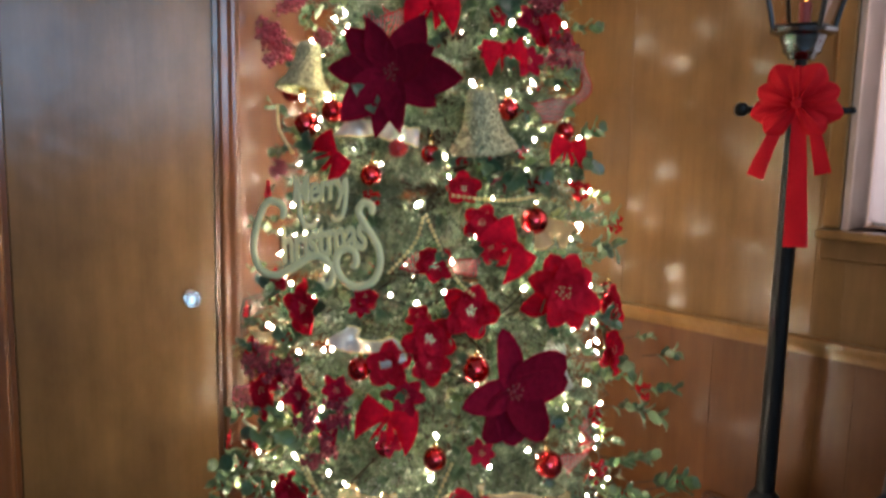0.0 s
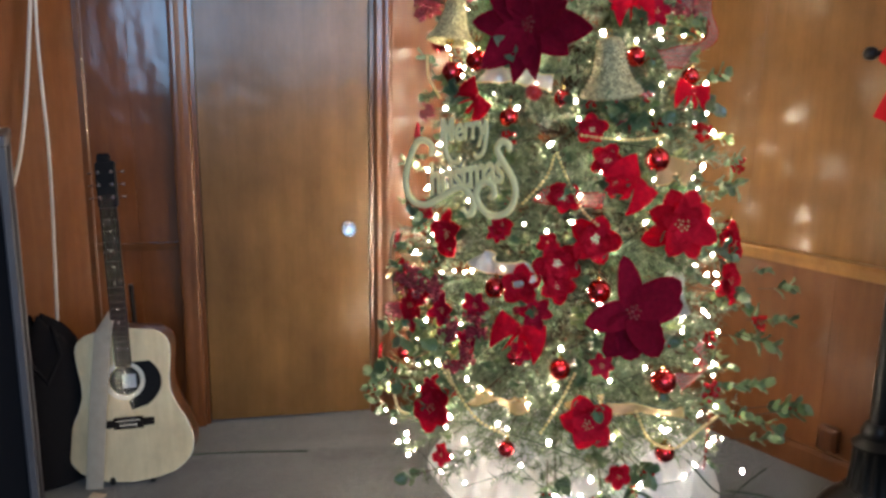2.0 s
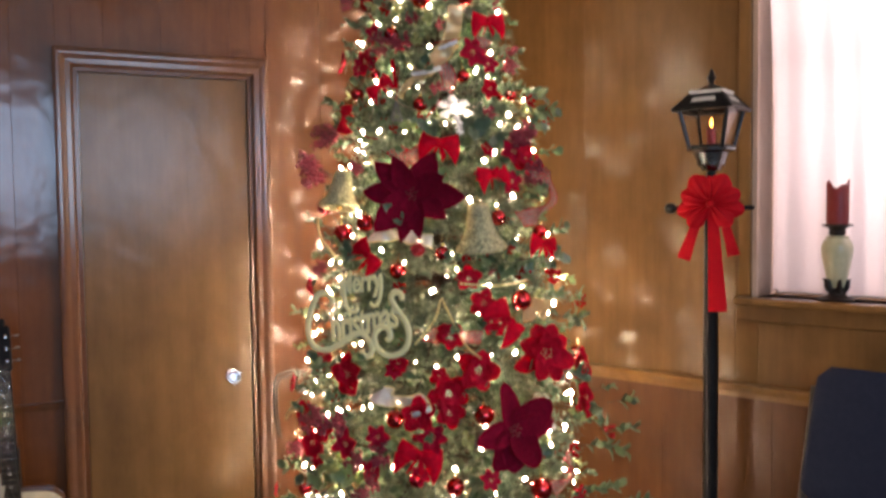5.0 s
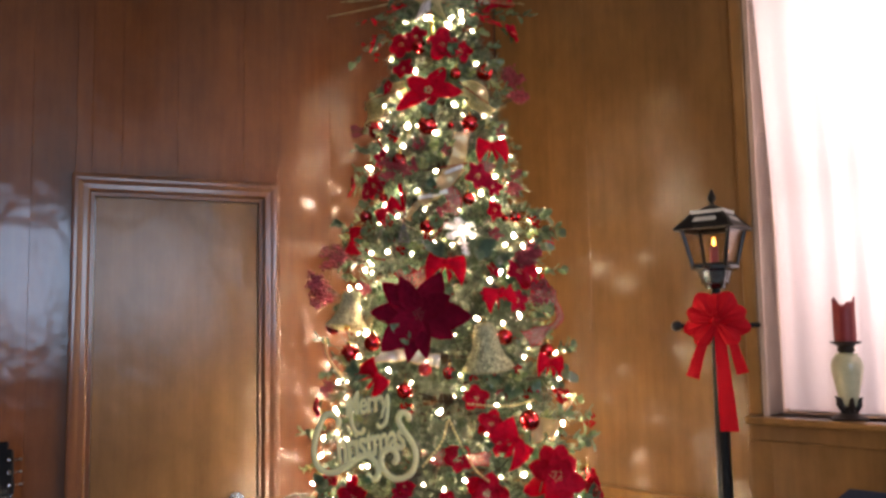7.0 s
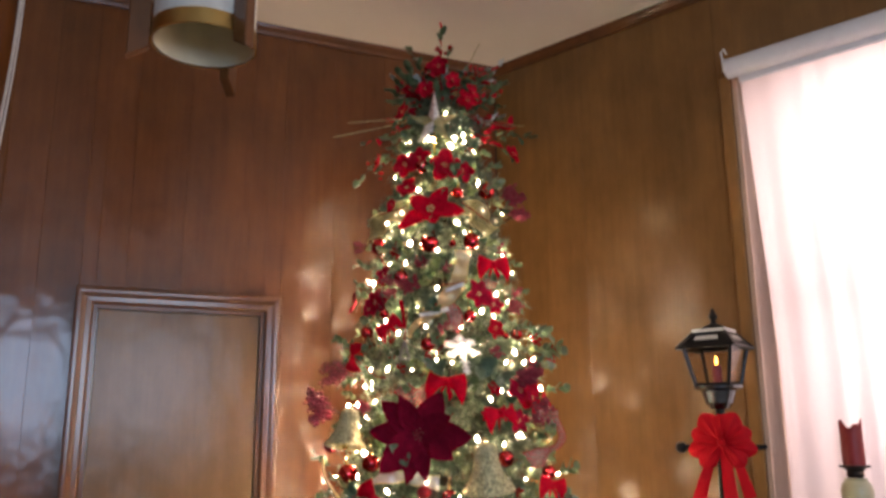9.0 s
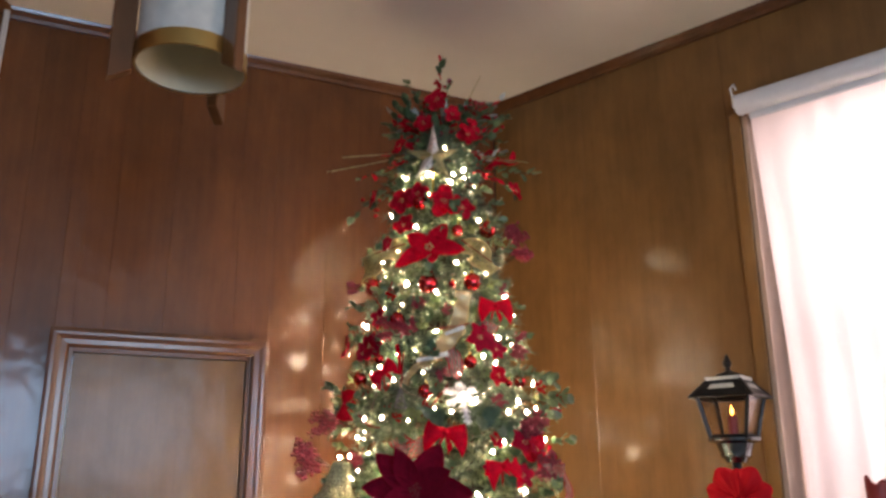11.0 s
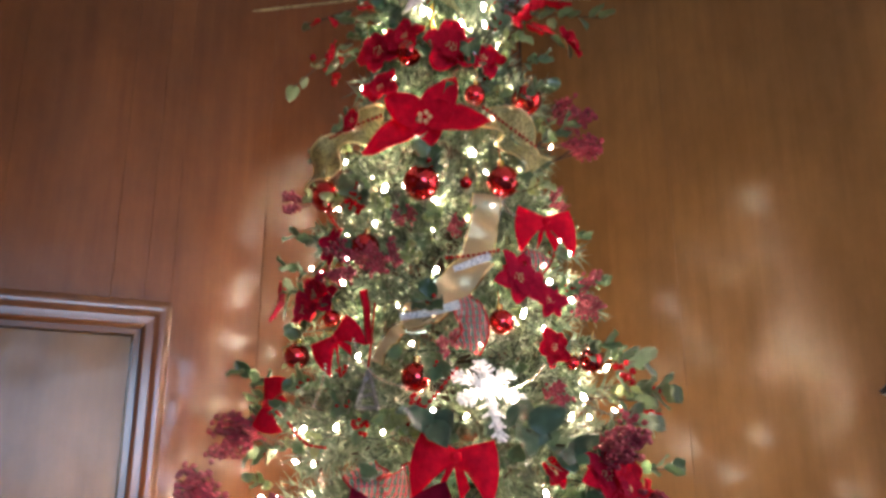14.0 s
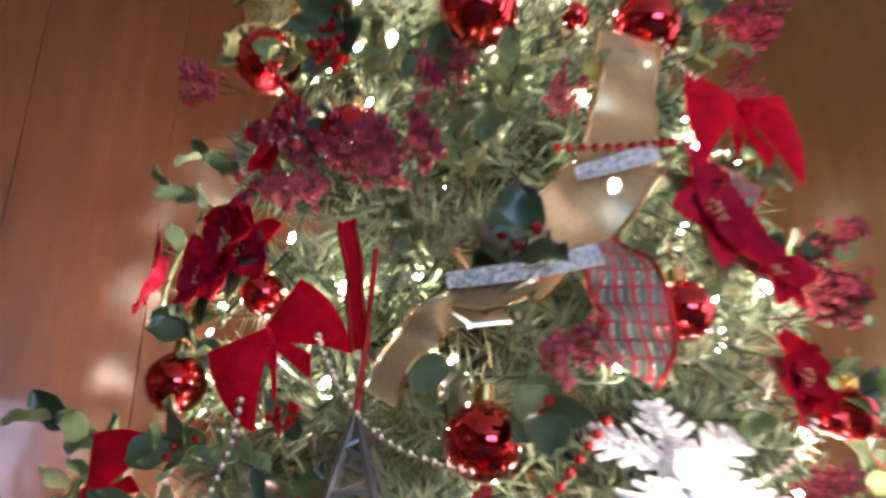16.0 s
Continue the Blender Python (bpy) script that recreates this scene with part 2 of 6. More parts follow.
# ---- the room ----
def boards(owner, edges, z0, z1, mat, opening=None, name="panel_board", depth=0.010, gap=0.0001, edge=0.0009):
    """Vertical boards between the given edges, each cut round an opening (u0, u1, z0, z1)."""
    for a, b in zip(edges, edges[1:]):
        a, b = a + gap, b - gap
        pieces = [(a, b, z0, z1)]
        if opening and b > opening[0] and a < opening[1]:
            l, r = max(a, opening[0]), min(b, opening[1])
            pieces = [(a, l, z0, z1), (r, b, z0, z1), (l, r, z0, min(opening[2], z1)), (l, r, max(opening[3], z0), z1)]
        build = Build()
        for u0, u1, w0, w1 in pieces:
            if u1 - u0 > 0.004 and w1 - w0 > 0.02:
                build.box((u0, 0, w0), (u1, depth, w1), edge)
        if build.v:
            part(name, build, mat, owner)


def backing(name, m, u0, u1, label, opening=None, thick=0.12, mat=BACKING, front=0.011):
    b = Build()
    if opening:
        a0, a1, c0, c1 = opening
        b.box((u0, front, 0), (a0, front + thick, Z_CEIL), 0)
        b.box((a1, front, 0), (u1, front + thick, Z_CEIL), 0)
        b.box((a0, front, c1), (a1, front + thick, Z_CEIL), 0)
        if c0 > 0:
            b.box((a0, front, 0), (a1, front + thick, c0), 0)
    else:
        b.box((u0, front, 0), (u1, front + thick, Z_CEIL), 0)
    ob = part(name, b, mat, None, label, m, smooth=False)
    return tagged(ob, label, "wall", kind="structure")


# door wall, with boards above and beside the door
DOOR = (0.570, 1.238, 0.0, 2.008)
wall_door = backing("wall_north", DOOR_WALL, X_SIDE - 0.15, 2.37, "red-brown varnished wood panelled wall with a door", DOOR)
boards(wall_door, [0.20, 0.36, 0.512, 0.680, 0.890, 1.157, 1.302, 1.532, 1.77, 2.02, 2.365], 0.0, Z_CEIL, RED_BOARD, DOOR)

# window wall, boards above the rail and panels below it
WIN = (1.245, 2.95, 1.11, 2.885)
# unseen opening, added only to hold the fill lamp
FILL_OPENING = (4.1, 5.7, 1.11, 2.885)
RAIL_Z = 0.776
wall_window = backing("wall_east", WINDOW_WALL, -0.02, 3.4, "tan varnished plywood panelled wall with a curtained window", WIN)
boards(wall_window, [0.004, 0.50, 1.16, 2.27, 3.05, 3.4], RAIL_Z, Z_CEIL, TAN_BOARD, WIN)
boards(wall_window, [0.004, 0.45, 0.86, 1.20, 1.30, 1.86, 2.46, 3.10, 3.4], 0.0, RAIL_Z - 0.045, LOWER_BOARD, name="lower_panel")

# far stretch of the wall, out of view, cut for the added fill lamp
wall_far = backing("wall_east_far", WINDOW_WALL, 3.4, 7.4, "tan varnished plywood wall with an added opening for fill light", FILL_OPENING)
boards(wall_far, [3.4, 4.1, 4.9, 5.7, 6.5, 7.3], RAIL_Z, Z_CEIL, TAN_BOARD, FILL_OPENING)
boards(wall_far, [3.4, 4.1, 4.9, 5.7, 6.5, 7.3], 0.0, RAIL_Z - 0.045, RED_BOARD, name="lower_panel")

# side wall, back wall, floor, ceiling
wall_side = backing("wall_west", SIDE_WALL, 0, 8.0, "varnished wood panelled side wall, its shade put into darker boards", None)
# the darker red boards put this wall's shade into its colour
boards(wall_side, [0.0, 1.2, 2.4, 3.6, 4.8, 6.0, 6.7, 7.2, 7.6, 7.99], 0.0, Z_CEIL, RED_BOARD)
b = Build()
for u0, u1, z0, z1 in ((0.30, 2.40, 0, Z_CEIL), (3.90, 4.11, 0, Z_CEIL), (5.25, 8.62, 0, Z_CEIL), (2.40, 3.90, 0, 1.3), (2.40, 3.90, 2.8, Z_CEIL), (4.11, 5.25, 0, 1.3), (4.11, 5.25, 2.8, Z_CEIL)):
    b.box((u0, 0, z0), (u1, 0.14, z1), 0)
tagged(part("wall_south", b, TAN_BOARD, None, m=BACK_WALL, smooth=False), "panelled back wall with two windows", "wall", kind="structure")

# carpet, one sheet with a soft crease beside the door
m, nodes, links, p = material("grey_carpet")
fine = noise_at(nodes, links, 120.0, detail=6, rough=0.9)
broad = noise_at(nodes, links, 3.0, detail=4)
c = ramp(nodes, links, fine, (0.013, 0.014, 0.015), (0.116, 0.124, 0.130), 0.40, 0.60)
c = mix(nodes, links, c, ramp(nodes, links, broad, (0.62, 0.61, 0.60), (1.2, 1.18, 1.12), 0.3, 0.7), 0.8, "MULTIPLY")
links.new(c, p.inputs["Base Color"])
p.inputs["Roughness"].default_value = 0.95
p.inputs["Sheen Weight"].default_value = 0.3
bump(nodes, links, p, fine, 0.8, 0.004)
CARPET = m


def side_x(y):
    return X_SIDE + (y - 2.72) * SIDE_ALONG.x / SIDE_ALONG.y


def window_x(y):
    return CORNER.x + (y - 2.72) * ALONG.x / ALONG.y


rows = []
NX, NY = 150, 150
for j in range(NY):
    v = j / (NY - 1)
    y = -4.30 + 7.12 * v
    west, east = side_x(y) - 0.06, window_x(y) + 0.06
    row = []
    for i in range(NX):
        x = west + (east - west) * i / (NX - 1)
        crease = 0.010 * math.exp(-((y - (2.36 + 0.05 * x + 0.03 * math.sin(3 * x))) / 0.035) ** 2) * (1 if -0.2 < x < 1.5 else 0)
        row.append((x, y, crease + 0.003 * noise.noise((x * 2, y * 2, 0)) - 0.003))
    rows.append(row)
tagged(part("floor", Build().sheet(rows), CARPET), "worn grey carpet with a slight crease", "carpet", kind="structure")
plan = [(side_x(-4.34) - 0.14, -4.34), (window_x(-4.34) + 0.13, -4.34), (window_x(2.85) + 0.13, 2.85), (side_x(2.85) - 0.14, 2.85)]
slab = Build().add([(x, y, Z_CEIL) for x, y in plan] + [(x, y, Z_CEIL + 0.12) for x, y in plan], [(3, 2, 1, 0), (4, 5, 6, 7), (0, 1, 5, 4), (1, 2, 6, 5), (2, 3, 7, 6), (3, 0, 4, 7)])
tagged(part("ceiling", slab, PLASTER, smooth=False), "cream plaster ceiling", "ceiling", kind="structure")


def strip(name, m, u0, u1, z, profile, mat, label):
    """A moulding along a wall; profile of (out of the wall, up) pairs."""
    rows = [[(u, -o, z + h) for o, h in profile] for u in (u0, u1)]
    b = Build().sheet([list(r) for r in rows])
    n = len(profile)
    b.f.append(tuple(range(n)))
    b.f.append(tuple(reversed(range(n, 2 * n))))
    ob = part(name, b, mat, None, m=m, smooth=False)
    return tagged(ob, label, "moulding", kind="structure")


CROWN = [(0, -0.045), (0.012, -0.045), (0.016, -0.03), (0.03, -0.012), (0.034, -0.001), (0, -0.001)]
strip("trim_ceiling_north", DOOR_WALL, X_SIDE, 2.36, Z_CEIL, CROWN, TRIM_WOOD, "dark wooden crown moulding")
strip("trim_ceiling_east", WINDOW_WALL, 0.01, 7.2, Z_CEIL, CROWN, TRIM_WOOD, "dark wooden crown moulding")
strip("trim_ceiling_west", SIDE_WALL, 0.0, 7.99, Z_CEIL, CROWN, TRIM_WOOD, "dark wooden crown moulding")
RAIL = [(0, -0.05), (0.012, -0.05), (0.016, -0.03), (0.026, -0.012), (0.028, 0.0), (0.012, 0.004), (0, 0.004)]
strip("trim_rail_east", WINDOW_WALL, 0.01, 7.2, RAIL_Z, RAIL, RAIL_WOOD, "light wooden dado rail")
BASE = [(0, 0), (0.014, 0), (0.014, 0.07), (0.008, 0.085), (0, 0.088)]
strip("trim_rail_north", DOOR_WALL, X_SIDE + 0.012, 0.512, 0.74, [(0, -0.03), (0.006, -0.03), (0.009, -0.004), (0.004, 0.0), (0, 0.0)], TRIM_WOOD, "dark wooden dado rail")
strip("baseboard_east", WINDOW_WALL, 0.01, 7.2, 0.0, BASE, TRIM_WOOD, "dark wooden skirting board")


# door with casing, leaf and glass knob
def door():
    d = tagged(new("door_1"), "closed flush wooden door with a glass knob", "door", kind="structure")
    d.matrix_basis = DOOR_WALL
    a, b_, _, top = DOOR
    w = 0.055

    def casing(name, p0, p1, across):
        """Moulded casing from p0 to p1 (u, z), mitred; across points away from the opening."""
        prof = [(0.0, 0.0), (0.0, 0.010), (0.003, 0.015), (0.008, 0.019), (0.015, 0.021), (0.030, 0.020), (0.044, 0.021), (0.052, 0.025), (0.060, 0.027), (0.068, 0.025), (w, 0.018), (w, 0.0)]
        rows = []
        for end, (u, z) in enumerate((p0, p1)):
            row = []
            for s, o in prof:
                s *= 0.79 if s < w else 1.0
                du, dz = across[end]
                row.append((u + du * s, -o, z + dz * s))
            rows.append(row)
        bb = Build().sheet(rows)
        part(name, bb, TRIM_WOOD, d, angle=75)

    casing("casing_side", (a, 0), (a, top), ((-1, 0), (-1, 1)))
    casing("casing_side", (b_, top), (b_, 0), ((1, 1), (1, 0)))
    casing("casing_head", (a, top), (b_, top), ((-1, 1), (1, 1)))
    for u0, u1, z0, z1 in ((a - 0.002, a + 0.016, 0, top), (b_ - 0.016, b_ + 0.002, 0, top), (a + 0.016, b_ - 0.016, top - 0.016, top)):
        part("jamb", Build().box((u0, 0.001, z0), (u1, 0.13, z1), 0.001), TRIM_WOOD, d)
    leaf = part("door_leaf", Build().box((a + 0.018, 0.012, 0.008), (b_ - 0.018, 0.050, top - 0.018), 0.002), DOOR_WOOD, d, "tan veneered flush leaf")
    knob = part("knob", Build().lathe([(0.008, 0), (0.010, 0.012), (0.020, 0.020), (0.027, 0.032), (0.028, 0.044), (0.020, 0.056), (0.008, 0.060)], 12,
                                      Matrix.Translation((1.136, 0.006, 0.777)) @ pose(0, 0, 0, 90)), GLASS_KNOB, d, "faceted clear glass knob", smooth=False)
    part("rosette", Build().lathe([(0.026, 0), (0.026, 0.004), (0.015, 0.010)], 20, Matrix.Translation((1.136, 0.012, 0.777)) @ pose(0, 0, 0, 90)), BRIGHT, d, "bright metal rosette")


GLASS_KNOB = glass("knob_glass", (0.97, 0.98, 0.96), 0.02, 1.65)
BRIGHT = plain("bright_nickel", (0.85, 0.85, 0.82), 0.12, 1.0)
BRASS = plain("worn_brass", (0.55, 0.38, 0.14), 0.3, 1.0)
door()


# window: lining, sill, frame, glass, sheer curtain, roller blind
def window():
    w = tagged(new("window_1"), "tall window with a wooden reveal, white sheer curtain and rolled blind", "window", kind="structure")
    w.matrix_basis = WINDOW_WALL
    a, b_, z0, z1 = WIN
    part("window_reveal", Build().box((a - 0.02, -0.012, z0), (a, 0.26, z1), 0.002), LINING, w)
    part("window_reveal", Build().box((b_, -0.012, z0), (b_ + 0.02, 0.26, z1), 0.002), LINING, w)
    part("window_reveal", Build().box((a, -0.012, z1), (b_, 0.26, z1 + 0.02), 0.002), LINING, w)
    part("window_casing", Build().box((a - 0.072, -0.018, z0 + 0.004), (a - 0.022, 0.0, z1 + 0.02), 0.005), RAIL_WOOD, w)
    part("window_casing", Build().box((b_ + 0.022, -0.018, z0 + 0.004), (b_ + 0.075, 0.0, z1 + 0.02), 0.005), RAIL_WOOD, w)
    part("window_sill", Build().box((a - 0.075, -0.060, z0 - 0.026), (b_ + 0.075, 0.24, z0), 0.006), RAIL_WOOD, w, "light wooden sill board")
    part("apron", Build().box((a - 0.070, -0.016, z0 - 0.09), (b_ + 0.070, 0.0, z0 - 0.027), 0.004), TAN_BOARD, w)
    for u in (a, (a + b_) / 2 - 0.02, b_ - 0.04):
        part("window_frame", Build().box((u, 0.20, z0), (u + 0.04, 0.24, z1), 0.003), WHITE_PAINT, w)
    for z in (z0, 2.0, z1 - 0.04):
        part("window_frame", Build().box((a + 0.04, 0.205, z), (b_ - 0.04, 0.235, z + 0.04), 0.003), WHITE_PAINT, w)
    for u0, u1 in ((a + 0.04, (a + b_) / 2 - 0.02), ((a + b_) / 2 + 0.02, b_ - 0.04)):
        pane = part("pane", Build().box((u0, 0.217, z0 + 0.04), (u1, 0.221, z1 - 0.04), 0), CLEAR, w, smooth=False)
        pane.visible_shadow = False


def curtain(u0, u1, z0, z1, n, depth, seed, label):
    rng = random.Random(seed)
    ph = [rng.uniform(0, 6.3) for _ in range(4)]
    steps, rows = int((u1 - u0) * 170), []
    for k in range(14):
        v = k / 13
        row = []
        for i in range(steps + 1):
            s = i / steps
            fold = math.sin(s * n * 6.283 + ph[0] + 0.5 * math.sin(s * 9 + ph[1])) * (0.65 + 0.35 * math.sin(s * 17 + ph[2]))
            row.append((u0 + (u1 - u0) * s + 0.004 * v * math.sin(7 * s + ph[3]), 0.018 + 0.115 * min(1.0, 1.6 * v) + depth * fold * min(1.0, 0.25 + 1.5 * v), z1 + (z0 - z1) * v))
        rows.append(row)
    c = part("sheer_curtain", Build().sheet(rows), SHEER, None, m=WINDOW_WALL)
    return tagged(c, label, "curtain")


WHITE_PAINT = plain("white_paint", (0.8, 0.8, 0.78), 0.4)
CLEAR = glass("window_glass", rough=0.0)
SHEER = sheer("white_sheer_cloth", (0.90, 0.79, 0.77), 0.62)
window()
curtain(1.249, 2.14, 1.125, 2.884, 8, 0.017, 3, "white sheer curtain hanging in folds in the window")
curtain(2.12, 2.946, 1.125, 2.884, 7, 0.020, 5, "white sheer curtain hanging in folds in the window")


def blind():
    t = thing("roller_blind", "white roller blind rolled up on a bracket above the window", "blind", WINDOW_WALL @ pose(0, 0, 0))
    turn = Matrix.Translation((1.235, -0.075, 2.905)) @ pose(0, 0, 0, 0, 90, 0)
    part("roll", Build().lathe([(0.0, 0.0), (0.036, 0.0), (0.040, 0.004), (0.040, 1.80), (0.036, 1.804)], 28, turn), BLIND, t)
    part("hem", Build().box((1.275, -0.068, 2.840), (3.01, -0.060, 2.880), 0.003), BLIND, t)
    part("bracket", Build().box((1.227, -0.10, 2.89), (1.233, 0.0, 2.95), 0.002), WHITE_PAINT, t, "white metal bracket")
    part("hook", Build().tube([(1.230, -0.09, 2.94), (1.227, -0.10, 2.97), (1.241, -0.10, 2.982), (1.247, -0.095, 2.96)], 0.004), WHITE_PAINT, t)


BLIND = plain("white_blind_vinyl", (0.72, 0.73, 0.74), 0.5)
blind()
# ---- things along the walls ----
BLACK_PAINT = plain("black_gloss_paint", (0.006, 0.0065, 0.007), 0.32)
BLACK_PAINT.node_tree.nodes["Principled BSDF"].inputs["Specular IOR Level"].default_value = 0.25
BLACK_CLOTH = plain("black_speaker_cloth", (0.006, 0.006, 0.008), 0.95, scale=200, relief=0.0006)
GREY_EDGE = plain("grey_painted_edge", (0.07, 0.07, 0.08), 0.5)
NAVY = plain("navy_upholstery", (0.020, 0.025, 0.046), 0.9, second=(0.011, 0.015, 0.031), scale=350, relief=0.0008)
STEEL = plain("bronze_steel_tube", (0.10, 0.09, 0.08), 0.35, 0.8)
SPRUCE = wood("pale_spruce", (0.66, 0.54, 0.33), (0.82, 0.70, 0.47), 0.28, 2.2, 0.0, 0.5, 0.0)
MAHOGANY = wood("dark_mahogany", (0.05, 0.018, 0.008), (0.11, 0.04, 0.016), 0.3, 1.5, 0.0, 0.5, 0.0)
EBONY = plain("dark_rosewood", (0.014, 0.010, 0.008), 0.92)
PAPER = plain("pale_paper", (0.42, 0.46, 0.50), 0.8)
MATT_BLACK = plain("matt_black_plastic", (0.006, 0.006, 0.007), 0.75)
IVORY = plain("ivory_plastic", (0.75, 0.70, 0.58), 0.4)
STRAP = plain("beige_webbing", (0.42, 0.36, 0.28), 0.9, scale=300, relief=0.0005)
CHROME = plain("chrome", (0.75, 0.76, 0.78), 0.15, 1.0)
WHITE_CORD = plain("white_cord", (0.62, 0.60, 0.55), 0.5)
CLOTH = plain("white_cloth", (0.52, 0.53, 0.54), 0.9, second=(0.40, 0.42, 0.44), scale=40, relief=0.0006, sheen=0.2)
RED_WAX = plain("red_wax", (0.24, 0.016, 0.016), 0.5)
RED_VELVET = plain("red_velvet_ribbon", (0.50, 0.004, 0.010), 0.8, second=(0.38, 0.002, 0.006), scale=60, relief=0.0005)
CERAMIC = plain("crackled_cream_ceramic", (0.55, 0.52, 0.34), 0.3, second=(0.34, 0.34, 0.20), scale=45, coat=0.4)
DARK_METAL = plain("dark_cast_metal", (0.035, 0.026, 0.022), 0.45, 0.6, relief=0.0008)
LAMP_GLASS = glass("lantern_glass", (0.97, 0.95, 0.94), 0.04, 1.3)
DARK_CHROME = plain("dark_polished_metal", (0.22, 0.25, 0.27), 0.2, 1.0)
FLAME = glow("flame", (1.0, 0.42, 0.08), 9.0)


def body_half(s):
    """Half the width of the guitar's body at s, from its foot (0) to its shoulder (1)."""
    keys = [(0.0, 0.0), (0.012, 0.075), (0.04, 0.130), (0.10, 0.180), (0.18, 0.204), (0.27, 0.207), (0.38, 0.188), (0.48, 0.160), (0.57, 0.143), (0.66, 0.142), (0.76, 0.150), (0.86, 0.155), (0.93, 0.145), (0.98, 0.105), (1.0, 0.0)]
    return float(np.interp(s, [k[0] for k in keys], [k[1] for k in keys]))


def guitar():
    up = Vector((-0.035, 0.10, 0.69)).normalized()
    back = (Vector((0.06, 0.97, 0)) - up * Vector((0.06, 0.97, 0)).dot(up)).normalized()
    right = back.cross(up)
    m = Matrix.Translation((0.366, 2.275, 0.004)) @ Matrix((right, back, up)).transposed().to_4x4() @ Matrix.Scale(0.985, 4)
    g = thing("acoustic_guitar", "pale natural acoustic guitar with black pickguard leaning in a stand", "guitar", m)
    L, n = 0.535, 46
    ring = [(body_half(1 - abs(1 - 2 * i / n)) * (1 if i < n / 2 else -1), (1 - abs(1 - 2 * i / n)) * L) for i in range(n)]
    depth = 0.11

    def plate(y, flip):
        rows = []
        for k in range(31):
            s = k / 30
            s = 0.5 - 0.5 * math.cos(math.pi * s)
            h = body_half(s)
            rows.append([(h * j / 6, y, s * L) for j in range(-6, 7)])
        return rows
    part("soundboard", Build().sheet([r[::-1] for r in plate(0.0, 0)], 0.004), SPRUCE, g, "pale spruce top with worn edge")
    part("back_plate", Build().sheet(plate(depth, 1), 0.003), MAHOGANY, g)
    part("side_band", Build().sheet([[(x, 0.004 + (depth - 0.004) * k / 3, z) for x, z in ring + ring[:1]] for k in range(4)]), MAHOGANY, g, "dark wooden sides")
    part("binding", Build().tube([(x, 0.001, z) for x, z in ring + ring[:1]], 0.003, 5), IVORY, g)
    hole = 0.355
    turn = Matrix.Translation((0, -0.0045, hole)) @ pose(0, 0, 0, 90)
    part("rosette", Build().lathe([(0.052, 0), (0.052, 0.0016), (0.068, 0.0016), (0.068, 0)], 32, turn, False), IVORY, g, "pale ringed rosette")
    part("sound_hole", Build().lathe([(0.0, 0.0006), (0.051, 0.0006)], 32, turn, False), MATT_BLACK, g)
    part("maker_label", Build().box((-0.008, -0.0062, hole - 0.026), (0.036, -0.0054, hole + 0.020), 0.0002), PAPER, g, "pale paper label in the sound hole")
    rows = []
    for k in range(13):
        s = k / 12
        z = hole + 0.062 - 0.165 * s
        inner = math.sqrt(max(0.0, 0.066 ** 2 - (z - hole) ** 2)) if abs(z - hole) < 0.066 else 0.004 + 0.010 * max(0, s - 0.8) * 5
        outer = 0.030 + 0.090 * math.sin(math.pi * min(1.0, 0.14 + 0.86 * s)) ** 0.55 if s < 1 else inner + 0.002
        rows.append([(inner + (max(outer, inner + 0.002) - inner) * q / 4, -0.0062, z) for q in range(5)])
    part("pickguard", Build().sheet([r[::-1] for r in rows], 0.0015), MATT_BLACK, g, "black teardrop pickguard")
    part("bridge", Build().box((-0.085, -0.013, 0.195), (0.085, -0.004, 0.222), 0.004).box((-0.05, -0.015, 0.188), (0.05, -0.004, 0.23), 0.004), EBONY, g)
    for k in range(6):
        part("bridge_pin", Build().ball((-0.025 + 0.010 * k, -0.016, 0.203), 0.004, 8), IVORY, g)
    part("saddle", Build().box((-0.04, -0.0175, 0.2165), (0.04, -0.013, 0.2195), 0.001), IVORY, g)
    neck = Build().sheet([[(w * math.cos(a), 0.001 + 0.026 * math.sin(a), z) for a in [math.pi * q / 8 for q in range(9)]] for w, z in ((0.029, 0.50), (0.027, 0.72), (0.024, 0.945))])
    part("neck", neck, MAHOGANY, g)
    part("fingerboard", Build().box((-0.028, -0.012, 0.405), (0.028, 0.0005, 0.945), 0.002), EBONY, g)
    z = 0.945
    for k in range(18):
        part("fret", Build().box((-0.027, -0.0135, z - 0.0007), (0.027, -0.0115, z + 0.0007), 0.0003), CHROME, g)
        z -= (z - 0.2175) * 0.0561
    for zz in (0.865, 0.80, 0.745, 0.69, 0.60, 0.555):
        part("inlay", Build().ball((0, -0.0115, zz), 0.0045, 8, 0.4), IVORY, g)
    head = Build().box((-0.034, -0.004, 0.945), (0.034, 0.013, 1.10), 0.006).box((-0.026, -0.003, 1.09), (0.020, 0.012, 1.125), 0.006)
    hd = part("headstock", head, MATT_BLACK, g, "black headstock")
    for sx in (-1, 1):
        for k in range(3):
            zz = 0.978 + 0.042 * k
            part("tuner", Build().lathe([(0.0062, 0), (0.0062, 0.012), (0.004, 0.014)], 10, Matrix.Translation((sx * 0.021, -0.004, zz)) @ pose(0, 0, 0, 90)), CHROME, hd, "chrome tuning post")
            part("tuner_button", Build().tube([(sx * 0.034, 0.008, zz), (sx * 0.047, 0.008, zz), (sx * 0.049, 0.008, zz), (sx * 0.060, 0.008, zz)], [0.003, 0.003, 0.008, 0.007], 8, 0.6), CHROME, hd)
    for k in range(6):
        x0, x1 = -0.025 + 0.010 * k, -0.017 + 0.0068 * k
